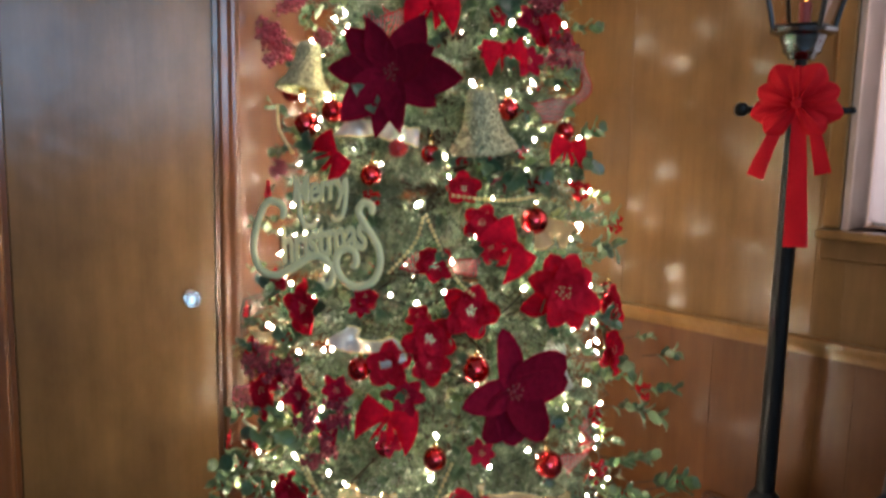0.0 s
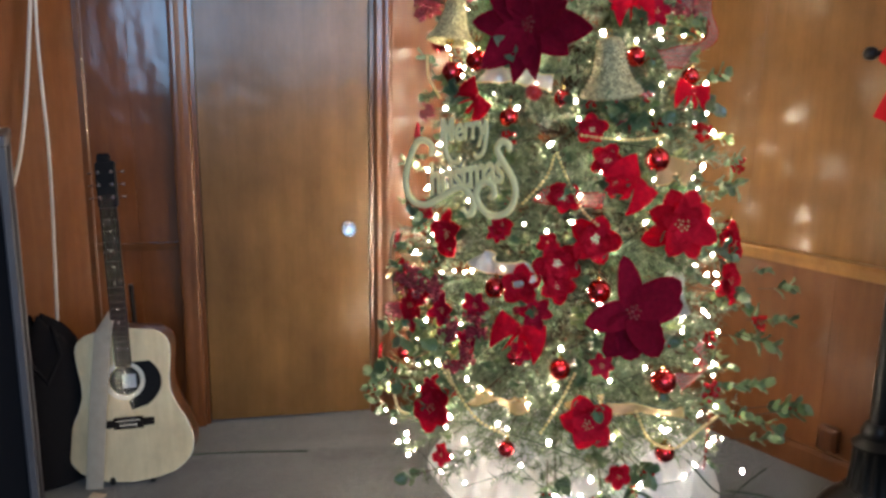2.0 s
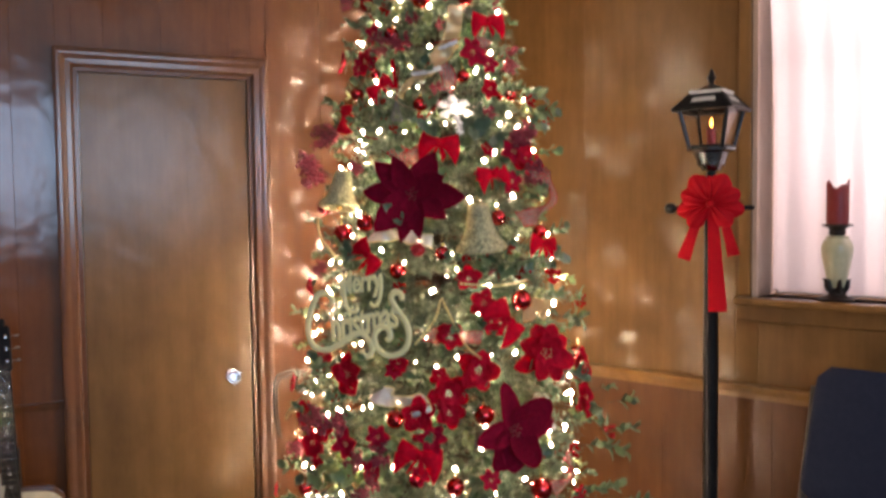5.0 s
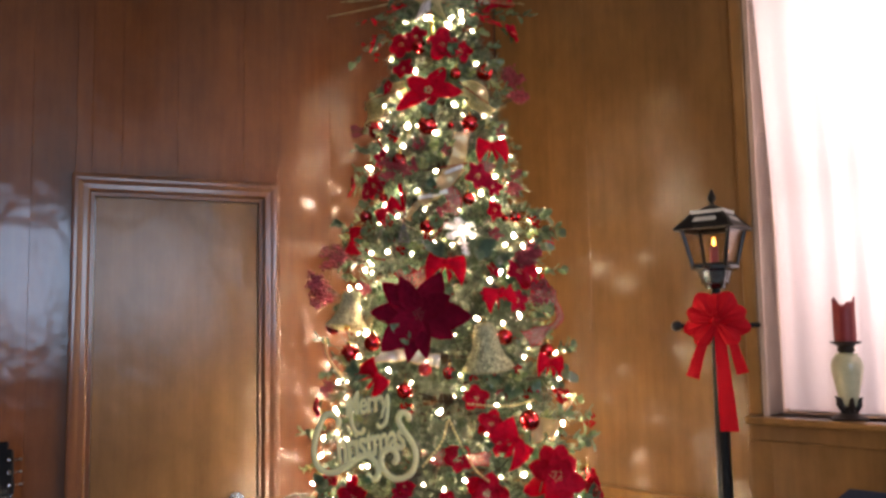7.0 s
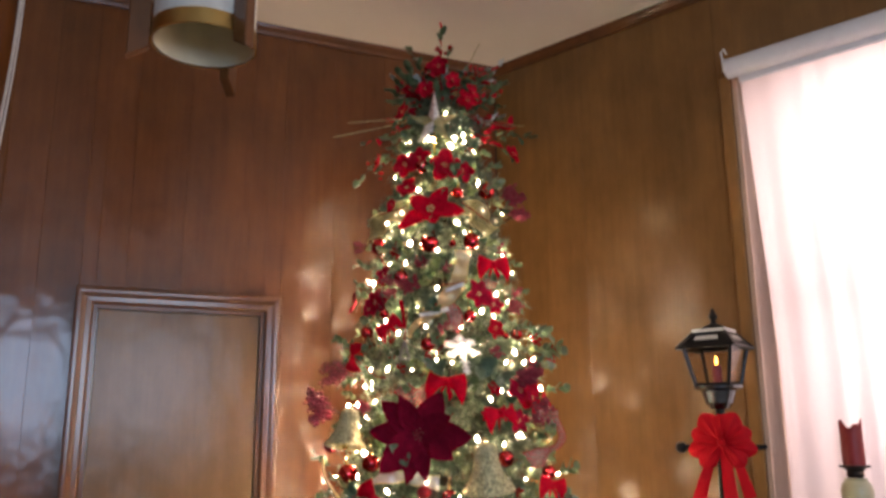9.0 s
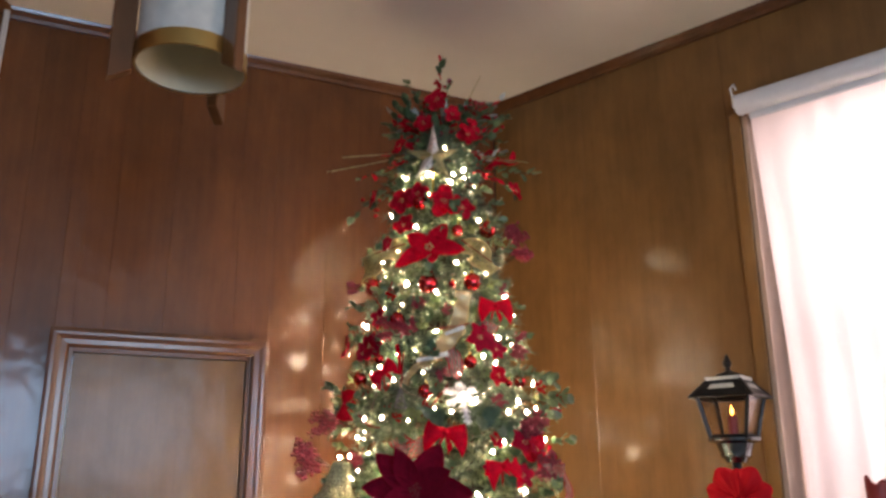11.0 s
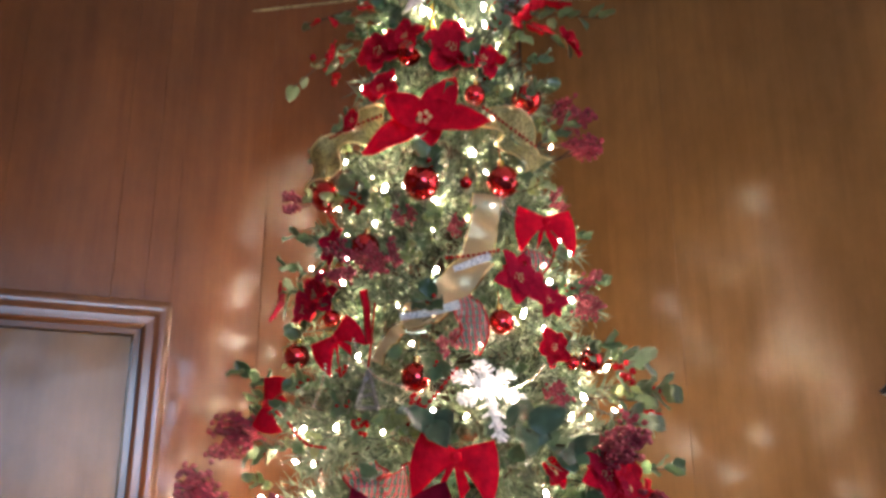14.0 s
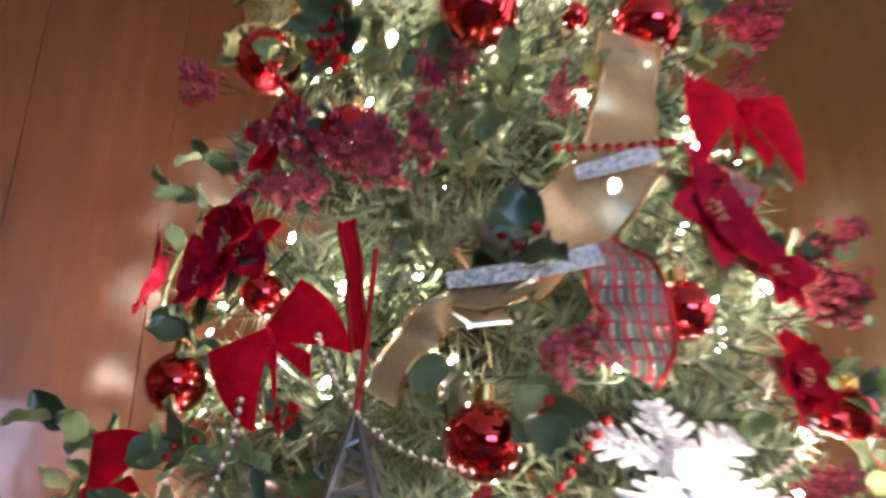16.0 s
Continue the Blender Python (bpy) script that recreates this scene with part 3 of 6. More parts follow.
        part("string", Build().tube([(x0, -0.0175, 0.205), (x0 * 0.98, -0.0178, 0.218), (x1, -0.0135, 0.945), (x1 * 1.15, -0.008, 0.985)], 0.0004, 4), CHROME, g)
    strap_rows = []
    for k in range(17):
        s = k / 16
        x = -0.045 - 0.085 * s
        zz = 0.575 - 0.595 * s
        y = -0.028 - 0.010 * math.sin(s * 3.1)
        strap_rows.append([(x - 0.030, y + 0.004, zz - 0.012), (x, y, zz), (x + 0.030, y + 0.003, zz + 0.004)])
    strap_rows[0] = [(-0.036, 0.03, 0.60), (-0.022, 0.026, 0.61), (-0.010, 0.02, 0.615)]
    part("strap", Build().sheet([r[::-1] for r in strap_rows], 0.003), STRAP, g, "beige webbing strap")
    tail = []
    for k in range(12):
        s = k / 11
        tail.append([(0.27 - 0.10 * s + 0.030 * math.sin(3 * s) + e * 0.022, 2.20 - 0.20 * s - 0.5 * e * 0.022, 0.006 + 0.018 * abs(math.sin(s * 5)) * (1 - s)) for e in (-1, 0, 1)])
    inv = m.inverted()
    part("strap_end", Build().sheet([[inv @ Vector(p) for p in r] for r in tail], 0.003), STRAP, g)
    st = thing("guitar_stand", "black tubular folding guitar stand on the carpet", "stand")
    base = Vector((0.36, 2.33, 0))
    for dx in (-0.13, 0.13):
        part("foot", Build().tube([base + Vector((dx * 0.9, -0.02, 0.012)), base + Vector((dx * 0.5, 0.02, 0.11)), base + Vector((0, 0.20, 0.28))], 0.009, 8), BLACK_PAINT, st)
        part("cradle", Build().tube([base + Vector((dx * 0.5, 0.07, 0.10)), base + Vector((dx * 0.5, -0.06, 0.005))], 0.010, 8), BLACK_PAINT, st)
    part("back_leg", Build().tube([base + Vector((0, 0.42, 0.01)), base + Vector((0, 0.20, 0.28)), base + Vector((-0.015, 0.235, 0.62))], 0.009, 8), BLACK_PAINT, st)


guitar()


def speaker():
    t = thing("floor_speaker", "tall black loudspeaker cabinet with grey edges beside the wall", "speaker", pose(-0.017, 2.00, 0, 0, 0, 14))
    part("cabinet", Build().box((-0.15, -0.15, 0.02), (0.15, 0.15, 1.16), 0.008), BLACK_CLOTH, t)
    for x, y in ((-0.15, -0.15), (0.15, -0.15), (0.15, 0.15)):
        part("edge_strip", Build().box((x - 0.012, y - 0.012, 0.0), (x + 0.012, y + 0.012, 1.17), 0.004), GREY_EDGE, t)
    part("top_cap", Build().box((-0.165, -0.165, 1.165), (0.165, 0.165, 1.20), 0.006), GREY_EDGE, t, "grey top cap")
    rng = random.Random(4)
    rows = [[(0.02 + (0.11 + 0.02 * rng.random()) * r * math.cos(a), (0.10 + 0.02 * rng.random()) * r * math.sin(a), 1.202 + 0.07 * (1 - r * r) + 0.012 * rng.random() * (r < 0.95)) for a in [6.2832 * i / 22 for i in range(22)] + [0]] for r in (0.02, 0.3, 0.55, 0.75, 0.9, 1.0)]
    rows = [[p for p in r[:-1]] + [r[0]] for r in rows]
    c = part("folded_cloth", Build().sheet([r[::-1] for r in rows]), CLOTH, None, m=pose(-0.017, 2.00, 0, 0, 0, 14))
    tagged(c, "crumpled white cloth lying on the loudspeaker", "cloth")


speaker()


def soft_bag():
    """A slumped bag: rings that sag, with creases."""
    rows = []
    for k in range(13):
        s = k / 12
        r = (0.16 * (1 - 0.35 * s ** 2)) * math.sqrt(max(0.0, 1 - max(0, s - 0.75) ** 2 * 15.5))
        rows.append([(r * (1 + 0.16 * noise.noise((1.7 * math.cos(a), 1.7 * math.sin(a), 3 * s))) * math.cos(a), 0.75 * r * math.sin(a), 0.006 + 0.55 * s + 0.02 * math.sin(3 * a) * s) for a in [6.28319 * i / 36 for i in range(37)]])
    t = thing("cloth_bag", "slumped black cloth bag on the carpet behind the guitar", "bag", pose(0.075, 2.38, 0, 0, 0, 30))
    part("bag_body", Build().sheet(rows), BLACK_CLOTH, t)
    part("handle", Build().tube([(-0.05, -0.05, 0.53), (-0.06, -0.12, 0.45), (-0.02, -0.14, 0.38), (0.03, -0.12, 0.46), (0.03, -0.05, 0.54)], 0.008, 6), BLACK_CLOTH, t)


soft_bag()


def hanging(name, pts, r, mat, label, category):
    fine = []
    pts = [Vector(p) for p in pts]
    for i in range(len(pts) - 1):
        p0, p1, p2, p3 = pts[max(i - 1, 0)], pts[i], pts[i + 1], pts[min(i + 2, len(pts) - 1)]
        for k in range(8):
            t = k / 8
            fine.append(0.5 * ((2 * p1) + (p2 - p0) * t + (2 * p0 - 5 * p1 + 4 * p2 - p3) * t * t + (3 * p1 - p0 - 3 * p2 + p3) * t ** 3))
    fine.append(pts[-1])
    return tagged(part(name, Build().tube(fine, r, 6), mat), label, category)


hanging("white_cable", [(0.205, 2.67, 3.29), (0.195, 2.66, 2.9), (0.155, 2.58, 2.2), (0.112, 2.5, 1.58), (0.069, 2.42, 1.13), (-0.02, 2.35, 0.73), (-0.05, 2.32, 0.02)], 0.006, WHITE_CORD, "white cable hanging down the corner trim", "cable")
hanging("white_cable", [(0.215, 2.67, 3.29), (0.207, 2.66, 2.9), (0.17, 2.58, 2.2), (0.127, 2.5, 1.58), (0.135, 2.47, 1.08), (0.125, 2.45, 0.62), (0.10, 2.44, 0.02)], 0.005, WHITE_CORD, "white cable hanging down the corner trim", "cable")
tagged(part("corner_trim", Build().box((X_SIDE - 0.028, -0.02, 0.0), (X_SIDE + 0.012, 0.0, Z_CEIL - 0.05), 0.005), TRIM_WOOD, m=DOOR_WALL), "dark wooden trim in the corner", "trim", kind="structure")

# thin wire bracket on the wall beside the door
wire = [(1.43, -0.03, 0.775), (1.36, -0.035, 0.78), (1.312, -0.035, 0.765), (1.300, -0.03, 0.72), (1.303, -0.03, 0.60), (1.315, -0.03, 0.51)]
tagged(part("wall_wire", Build().tube(wire, 0.004, 6).tube([(x + 0.012, y, z - 0.014) for x, y, z in wire], 0.003, 6).box((1.296, -0.03, 0.66), (1.306, 0.0, 0.672), 0.001), STEEL, m=DOOR_WALL), "bent grey wire loop fixed to the wall", "wire")
tagged(part("outlet_box", Build().box((0.872, -0.035, 0.105), (0.942, 0.0, 0.195), 0.006).box((0.882, -0.039, 0.115), (0.932, -0.034, 0.185), 0.002), MAHOGANY, m=WINDOW_WALL), "brown electrical outlet box low on the wall", "outlet")


# ---- lamp post with bow ----
def lamp_post():
    t = thing("lamp_post", "black cast-metal lamp post with a square glass lantern and candle", "lamp", pose(2.676, 1.618, 0))
    part("base", Build().lathe([(0.0, 0), (0.150, 0), (0.154, 0.012), (0.150, 0.026), (0.142, 0.034), (0.138, 0.048), (0.118, 0.070), (0.094, 0.088), (0.082, 0.100), (0.078, 0.112)], 40), BLACK_PAINT, t)
    rows = []
    for r, z in ((0.072, 0.112), (0.067, 0.13), (0.063, 0.18), (0.060, 0.24), (0.066, 0.25)):
        rows.append([(r * (1 + 0.05 * math.cos(12 * a)) * math.cos(a), r * (1 + 0.05 * math.cos(12 * a)) * math.sin(a), z) for a in [2 * math.pi * k / 96 for k in range(97)]])
    part("fluted_column", Build().sheet(rows), BLACK_PAINT, t)
    part("collar", Build().lathe([(0.0, 0.246), (0.068, 0.246), (0.070, 0.256), (0.058, 0.266), (0.046, 0.280), (0.048, 0.296), (0.040, 0.318), (0.030, 0.33)], 32), BLACK_PAINT, t)
    part("pole", Build().lathe([(0.027, 0.325), (0.0265, 0.9), (0.024, 1.50), (0.030, 1.51), (0.030, 1.53), (0.018, 1.545), (0.016, 1.585)], 28), BLACK_PAINT, t)
    arm = Vector((0.74, -0.67, 0))
    part("crossbar", Build().tube([-0.14 * arm + Vector((0, 0, 1.445)), 0.135 * arm + Vector((0, 0, 1.445))], 0.009, 10), BLACK_PAINT, t)
    part("crossbar_knob", Build().ball(-0.145 * arm + Vector((0, 0, 1.445)), 0.021, 16), BLACK_PAINT, t)
    part("crossbar_knob", Build().ball(0.14 * arm + Vector((0, 0, 1.445)), 0.010, 12), BLACK_PAINT, t)
    lan = part("lantern_cup", Build().lathe([(0.0, 1.58), (0.034, 1.58), (0.040, 1.592), (0.050, 1.60), (0.052, 1.615), (0.056, 1.625), (0.062, 1.643), (0.086, 1.652), (0.088, 1.662), (0.0, 1.664)], 32), DARK_CHROME, t, "polished metal cup")

    def corner(r, z, k):
        a = radians(-108 + 90 * k)
        return Vector((r * math.cos(a), r * math.sin(a), z))
    for k in range(4):
        part("lantern_bar", Build().tube([corner(0.084, 1.66, k), corner(0.124, 1.805, k)], 0.0075, 6), BLACK_PAINT, lan)
        part("lantern_rim", Build().tube([corner(0.084, 1.667, k), corner(0.084, 1.667, k + 1)], 0.007, 6), BLACK_PAINT, lan)
        part("lantern_rim", Build().tube([corner(0.124, 1.803, k), corner(0.124, 1.803, k + 1)], 0.008, 6), BLACK_PAINT, lan)
        a0, a1, b0, b1 = corner(0.082, 1.668, k), corner(0.082, 1.668, k + 1), corner(0.121, 1.802, k), corner(0.121, 1.802, k + 1)
        pane = part("pane", Build().sheet([[a0, a1], [b0, b1]], 0.0015), LAMP_GLASS, lan, smooth=False)
        pane.visible_shadow = False
        e0, e1, q0, q1 = corner(0.150, 1.800, k), corner(0.150, 1.800, k + 1), corner(0.082, 1.856, k), corner(0.082, 1.856, k + 1)
        part("roof_panel", Build().sheet([[e0, e1], [q0, q1]], 0.004), BLACK_PAINT, lan, smooth=False)
        part("roof_edge", Build().tube([e0, e1], 0.006, 6), BLACK_PAINT, lan)
        part("roof_hip", Build().tube([e0, q0], 0.005, 6), BLACK_PAINT, lan)
        lift = Vector((0, 0, 0.004))
        rows = [[e0.lerp(e1, u).lerp(q0.lerp(q1, u), v) + lift for u in (0.24, 0.76)] for v in (0.40, 0.68)]
        part("roof_slot", Build().sheet(rows, 0.001), FROST, lan, "pale frosted slot", smooth=False)
    part("roof_plate", Build().add([corner(0.086, 1.856, k) for k in range(4)] + [corner(0.086, 1.868, k) for k in range(4)], [(3, 2, 1, 0), (4, 5, 6, 7), (0, 1, 5, 4), (1, 2, 6, 5), (2, 3, 7, 6), (3, 0, 4, 7)]), FROST, lan, "pale metal top plate", smooth=False)
    part("roof_cap", Build().lathe([(0.050, 1.866), (0.046, 1.872), (0.036, 1.880), (0.020, 1.886), (0.010, 1.892), (0.008, 1.902), (0.014, 1.910), (0.016, 1.920), (0.010, 1.930), (0.004, 1.948), (0.0, 1.95)], 24), BLACK_PAINT, lan)
    part("candle", Build().lathe([(0.0, 1.664), (0.016, 1.664), (0.016, 1.732), (0.012, 1.736), (0.0, 1.736)], 18), RED_WAX, lan, "small red electric candle")
    part("flame", Build().lathe([(0.001, 1.738), (0.0045, 1.744), (0.0055, 1.752), (0.0032, 1.763), (0.0006, 1.773)], 12), FLAME, lan, "glowing orange flame bulb")


FROST = plain("frosted_glass", (0.55, 0.55, 0.50), 0.5)
lamp_post()


def ribbon(points, width, normal_at, thick=0.0012, twist=0.0):
    """A band along points; normal_at(i) says which way it faces."""
    pts = [Vector(p) for p in points]
    rows = []
    for i, p in enumerate(pts):
        d = (pts[min(i + 1, len(pts) - 1)] - pts[max(i - 1, 0)]).normalized()
        n = Vector(normal_at(i))
        side = d.cross(n).normalized()
        w = width(i / (len(pts) - 1)) if callable(width) else width
        rows.append([p - side * w / 2, p - side * w / 4 + n * 0.03 * w, p + n * 0.05 * w, p + side * w / 4 + n * 0.03 * w, p + side * w / 2])
    return Build().sheet(rows, thick)


def candlestick():
    t = thing("candle_holder", "crackled cream ceramic candle holder with dark metal foot on the sill", "candle holder", WINDOW_WALL @ pose(1.509, 0.040, 1.11))
    part("foot", Build().lathe([(0.0, 0), (0.060, 0), (0.062, 0.006), (0.050, 0.012), (0.030, 0.022), (0.026, 0.034), (0.034, 0.044), (0.022, 0.05)], 28), DARK_METAL, t, "dark cast metal foot")
    for k in range(6):
        a = math.pi / 3 * k
        part("leaf_scroll", Build().tube([(0.024 * math.cos(a), 0.024 * math.sin(a), 0.03), (0.034 * math.cos(a), 0.034 * math.sin(a), 0.05), (0.037 * math.cos(a), 0.037 * math.sin(a), 0.072), (0.046 * math.cos(a), 0.046 * math.sin(a), 0.078)], [0.008, 0.010, 0.007, 0.003], 6), DARK_METAL, t)
    part("vase", Build().lathe([(0.0, 0.044), (0.026, 0.046), (0.032, 0.07), (0.043, 0.12), (0.051, 0.165), (0.053, 0.19), (0.046, 0.212), (0.036, 0.222), (0.038, 0.230), (0.0, 0.232)], 32), CERAMIC, t)
    part("neck", Build().lathe([(0.0, 0.231), (0.022, 0.231), (0.030, 0.240), (0.026, 0.252), (0.036, 0.262), (0.050, 0.266), (0.051, 0.272), (0.0, 0.272)], 28), DARK_METAL, t)
    rows = []
    for r, z in ((0.036, 0.0), (0.0375, 0.02), (0.037, 0.10), (0.0375, 0.135), (0.034, 0.140), (0.027, 0.128), (0.0, 0.122)):
        rows.append([(r * math.cos(a), r * math.sin(a), z + (0.014 * math.sin(2 * a + 0.6) + 0.006 * math.sin(5 * a) if 0.12 < z and r > 0.03 else 0)) for a in [2 * math.pi * k / 32 for k in range(33)]])
    c = part("pillar_candle", Build().sheet(rows), RED_WAX, None, m=WINDOW_WALL @ pose(1.509, 0.040, 1.3825))
    tagged(c, "burnt-down dark red pillar candle on the holder", "candle")


candlestick()


def chair():
    t = thing("stacking_chair", "navy blue upholstered chair with a dark steel frame", "chair", WINDOW_WALL @ pose(1.69, 0.01, 0))

    def pad(w0, w1, d, thick, h):
        """A cushion: width w0 at its near end to w1, length d along y, crowned top."""
        rows, n = [], 12
        prof = [(math.cos(a), math.sin(a)) for a in [math.pi * (0.5 - q / 10) for q in range(21)]]
        bb = Build()
        rows = []
        for k in range(n + 1):
            s = k / n
            w = (w0 + (w1 - w0) * s) / 2 * min(1, 0.80 + 0.2 * math.sin(math.pi * min(s, 1 - s) / 0.22 if min(s, 1 - s) < 0.11 else math.pi / 2))
            tk = thick * (0.45 + 0.55 * math.sin(math.pi * min(s, 1 - s) / 0.24 if min(s, 1 - s) < 0.12 else math.pi / 2))
            rows.append([(w * (abs(math.cos(a)) ** 0.35) * (1 if math.cos(a) > 0 else -1), d * s, tk / 2 * (abs(math.sin(a)) ** 0.6) * (1 if math.sin(a) > 0 else -1)) for a in [2 * math.pi * q / 28 for q in range(29)]])
        bb.sheet(rows)
        bb.f.append(tuple(range(28)))
        bb.f.append(tuple(reversed(range(n * 29, n * 29 + 28))))
        return bb
    part("seat", pad(0.47, 0.49, 0.47, 0.085, 0), NAVY, t, "navy upholstered seat", m=pose(0, -0.63, 0.410, 1.5))
    part("backrest", pad(0.49, 0.40, 0.47, 0.055, 0), NAVY, t, "navy upholstered backrest", m=pose(0, -0.165, 0.43, 82))
    for sx in (-1, 1):
        x = 0.235 * sx
        part("front_leg", Build().tube([(x, -0.665, 0.0), (x, -0.655, 0.2), (x, -0.625, 0.365), (x, -0.58, 0.38), (x, -0.20, 0.375)], 0.0125, 10), STEEL, t)
        part("back_leg", Build().tube([(x, -0.07, 0.0), (x, -0.17, 0.36), (x, -0.165, 0.42), (x * 0.9, -0.10, 0.82)], 0.0125, 10), STEEL, t)
        part("foot_cap", Build().lathe([(0.0, 0), (0.016, 0), (0.016, 0.02), (0.013, 0.024)], 12, pose(x, -0.665, 0)), BLACK_PAINT, t)
        part("foot_cap", Build().lathe([(0.0, 0), (0.016, 0), (0.016, 0.02), (0.013, 0.024)], 12, pose(x, -0.07, 0)), BLACK_PAINT, t)
    part("seat_rail", Build().tube([(-0.235, -0.58, 0.377), (0.235, -0.58, 0.377)], 0.010, 8), STEEL, t)


chair()


def pendant():
    t = thing("pendant_lamp", "white cylinder pendant lamp with brass band and wooden fins", "lamp", pose(0.784, 1.498, 2.585))
    part("shade", Build().lathe([(0.138, 0.0), (0.142, 0.0), (0.142, 0.56), (0.138, 0.56)], 48, None, False), SHADE, t, "white glass cylinder shade")
    part("shade_lining", Build().lathe([(0.1375, 0.001), (0.1375, 0.559)], 48, None, False), LINER, t)
    part("brass_band", Build().lathe([(0.1400, -0.002), (0.1450, -0.002), (0.1450, 0.044), (0.1425, 0.044)], 48, None, False), BRASS, t, "dull brass band")
    part("shade_top", Build().lathe([(0.0, 0.555), (0.142, 0.555), (0.142, 0.565), (0.0, 0.565)], 40), BRASS, t)
    part("bulb", Build().lathe([(0.012, 0.30), (0.014, 0.25), (0.040, 0.19), (0.045, 0.16), (0.032, 0.125), (0.0, 0.115)], 24), BULB_GLASS, t, "unlit frosted bulb")
    part("socket", Build().lathe([(0.0, 0.555), (0.02, 0.555), (0.02, 0.29), (0.0, 0.29)], 16), BRASS, t)
    for k in range(3):
        a = math.radians(-62 + 120 * k)
        fin = Build().box((0.146, -0.015, -0.035), (0.205, 0.015, 0.62), 0.003)
        for i, p in enumerate(fin.v):
            if p[2] < 0.1:
                fin.v[i] = (p[0], p[1], p[2] - (p[0] - 0.146) * 0.6)
        part("wooden_fin", fin, TRIM_WOOD, t, m=pose(0, 0, 0, 0, 0, math.degrees(a)))
    part("rod", Build().tube([(0, 0, 0.56), (0, 0, Z_CEIL - 2.585)], 0.008, 8), BRASS, t)
    part("canopy", Build().lathe([(0.06, Z_CEIL - 2.625), (0.065, Z_CEIL - 2.595), (0.065, Z_CEIL - 2.587)], 24), BRASS, t)


SHADE = sheer("white_opal_glass", (0.86, 0.86, 0.82), 0.35, weave=20.0)
LINER = plain("cream_lining", (0.72, 0.70, 0.52), 0.5)
BULB_GLASS = plain("frosted_bulb", (0.62, 0.60, 0.50), 0.35)
pendant()
# ---- the tree ----
AXIS = Vector((1.785, 2.08, 0))
PROFILE = [(0.0, 0.60), (0.25, 0.60), (0.55, 0.52), (0.8, 0.53), (1.3, 0.435), (1.8, 0.34), (2.2, 0.27), (2.5, 0.195), (2.7, 0.135), (2.85, 0.07), (3.3, 0.03)]


def girth(z):
    return float(np.interp(z, [p[0] for p in PROFILE], [p[1] for p in PROFILE]))


def spot(az, z, out=0.0):
    a = radians(az)
    r = girth(z) + out
    return AXIS + Vector((r * math.cos(a), r * math.sin(a), z))


def on_tree(az, z, out=0.0, spin=0.0, lift=12.0, yaw=0.0):
    """A frame on the tree: x to the right seen from outside, y up, z outwards."""
    a = radians(az + yaw)
    o = Vector((math.cos(a) * math.cos(radians(lift)), math.sin(a) * math.cos(radians(lift)), math.sin(radians(lift))))
    right = Vector((0, 0, 1)).cross(o).normalized()
    return Matrix.Translation(spot(az, z, out)) @ Matrix((right, o.cross(right), o)).transposed().to_4x4() @ pose(0, 0, 0, 0, 0, spin)


def leafy(name, low, high, rough=0.5, sheen=0.0, island=True, coat=0.0):
    m, nodes, links, p = material(name)
    g = nodes.new("ShaderNodeNewGeometry")
    info = nodes.new("ShaderNodeObjectInfo")
    c = ramp(nodes, links, g.outputs["Random Per Island"] if island else info.outputs["Random"], low, high, 0.0, 1.0)
    n = noise_at(nodes, links, 70.0)
    c = mix(nodes, links, c, ramp(nodes, links, n, (0.7, 0.7, 0.7), (1.2, 1.2, 1.2)), 0.7, "MULTIPLY")
    links.new(c, p.inputs["Base Color"])
    p.inputs["Roughness"].default_value, p.inputs["Sheen Weight"].default_value, p.inputs["Coat Weight"].default_value = rough, sheen, coat
    if rough > 0.7:
        p.inputs["Specular IOR Level"].default_value = 0.08
    return m


def silk(name, low, high, rough=0.8, through=0.35):
    """Thin dyed cloth: each piece its own shade, part of the light shines through."""
    m = leafy(name, low, high, rough, 0.0, False)
    nodes, links = m.node_tree.nodes, m.node_tree.links
    p, out = nodes["Principled BSDF"], nodes["Material Output"]
    t, k = nodes.new("ShaderNodeBsdfTranslucent"), nodes.new("ShaderNodeMixShader")
    links.new(p.inputs["Base Color"].links[0].from_socket, t.inputs[0])
    k.inputs[0].default_value = through
    crinkle = bump(nodes, links, p, noise_at(nodes, links, 95.0, (1, 1, 1), 3.0), 0.5, 0.004)
    links.new(crinkle, t.inputs["Normal"])
    links.new(p.outputs[0], k.inputs[1]), links.new(t.outputs[0], k.inputs[2])
    links.new(k.outputs[0], out.inputs["Surface"])
    return m


NEEDLE = leafy("tree_needles", (0.022, 0.046, 0.024), (0.190, 0.245, 0.150), 0.5)
BARK = plain("brown_wire_stem", (0.06, 0.04, 0.025), 0.8)
LEAF_DARK = leafy("dark_holly_leaf", (0.030, 0.070, 0.026), (0.110, 0.175, 0.080), 0.42, island=False, coat=0.15)
LEAF_LARGE = leafy("large_glossy_leaf", (0.045, 0.090, 0.050), (0.110, 0.165, 0.095), 0.36, island=False, coat=0.35)
LEAF_LIME = leafy("pale_green_leaf", (0.12, 0.18, 0.055), (0.25, 0.31, 0.13), 0.5, island=False)
BERRY_RED = plain("red_berry", (0.36, 0.008, 0.010), 0.22, coat=0.6)
PLUM = leafy("burgundy_sugared_berry", (0.14, 0.006, 0.020), (0.34, 0.024, 0.055), 0.6)
RED_GLASS = plain("red_mirror_glass", (0.62, 0.012, 0.020), 0.07, 1.0, second=(0.54, 0.009, 0.015), coat=1.0)
CAP_GOLD = plain("gold_cap", (0.80, 0.58, 0.22), 0.25, 1.0)
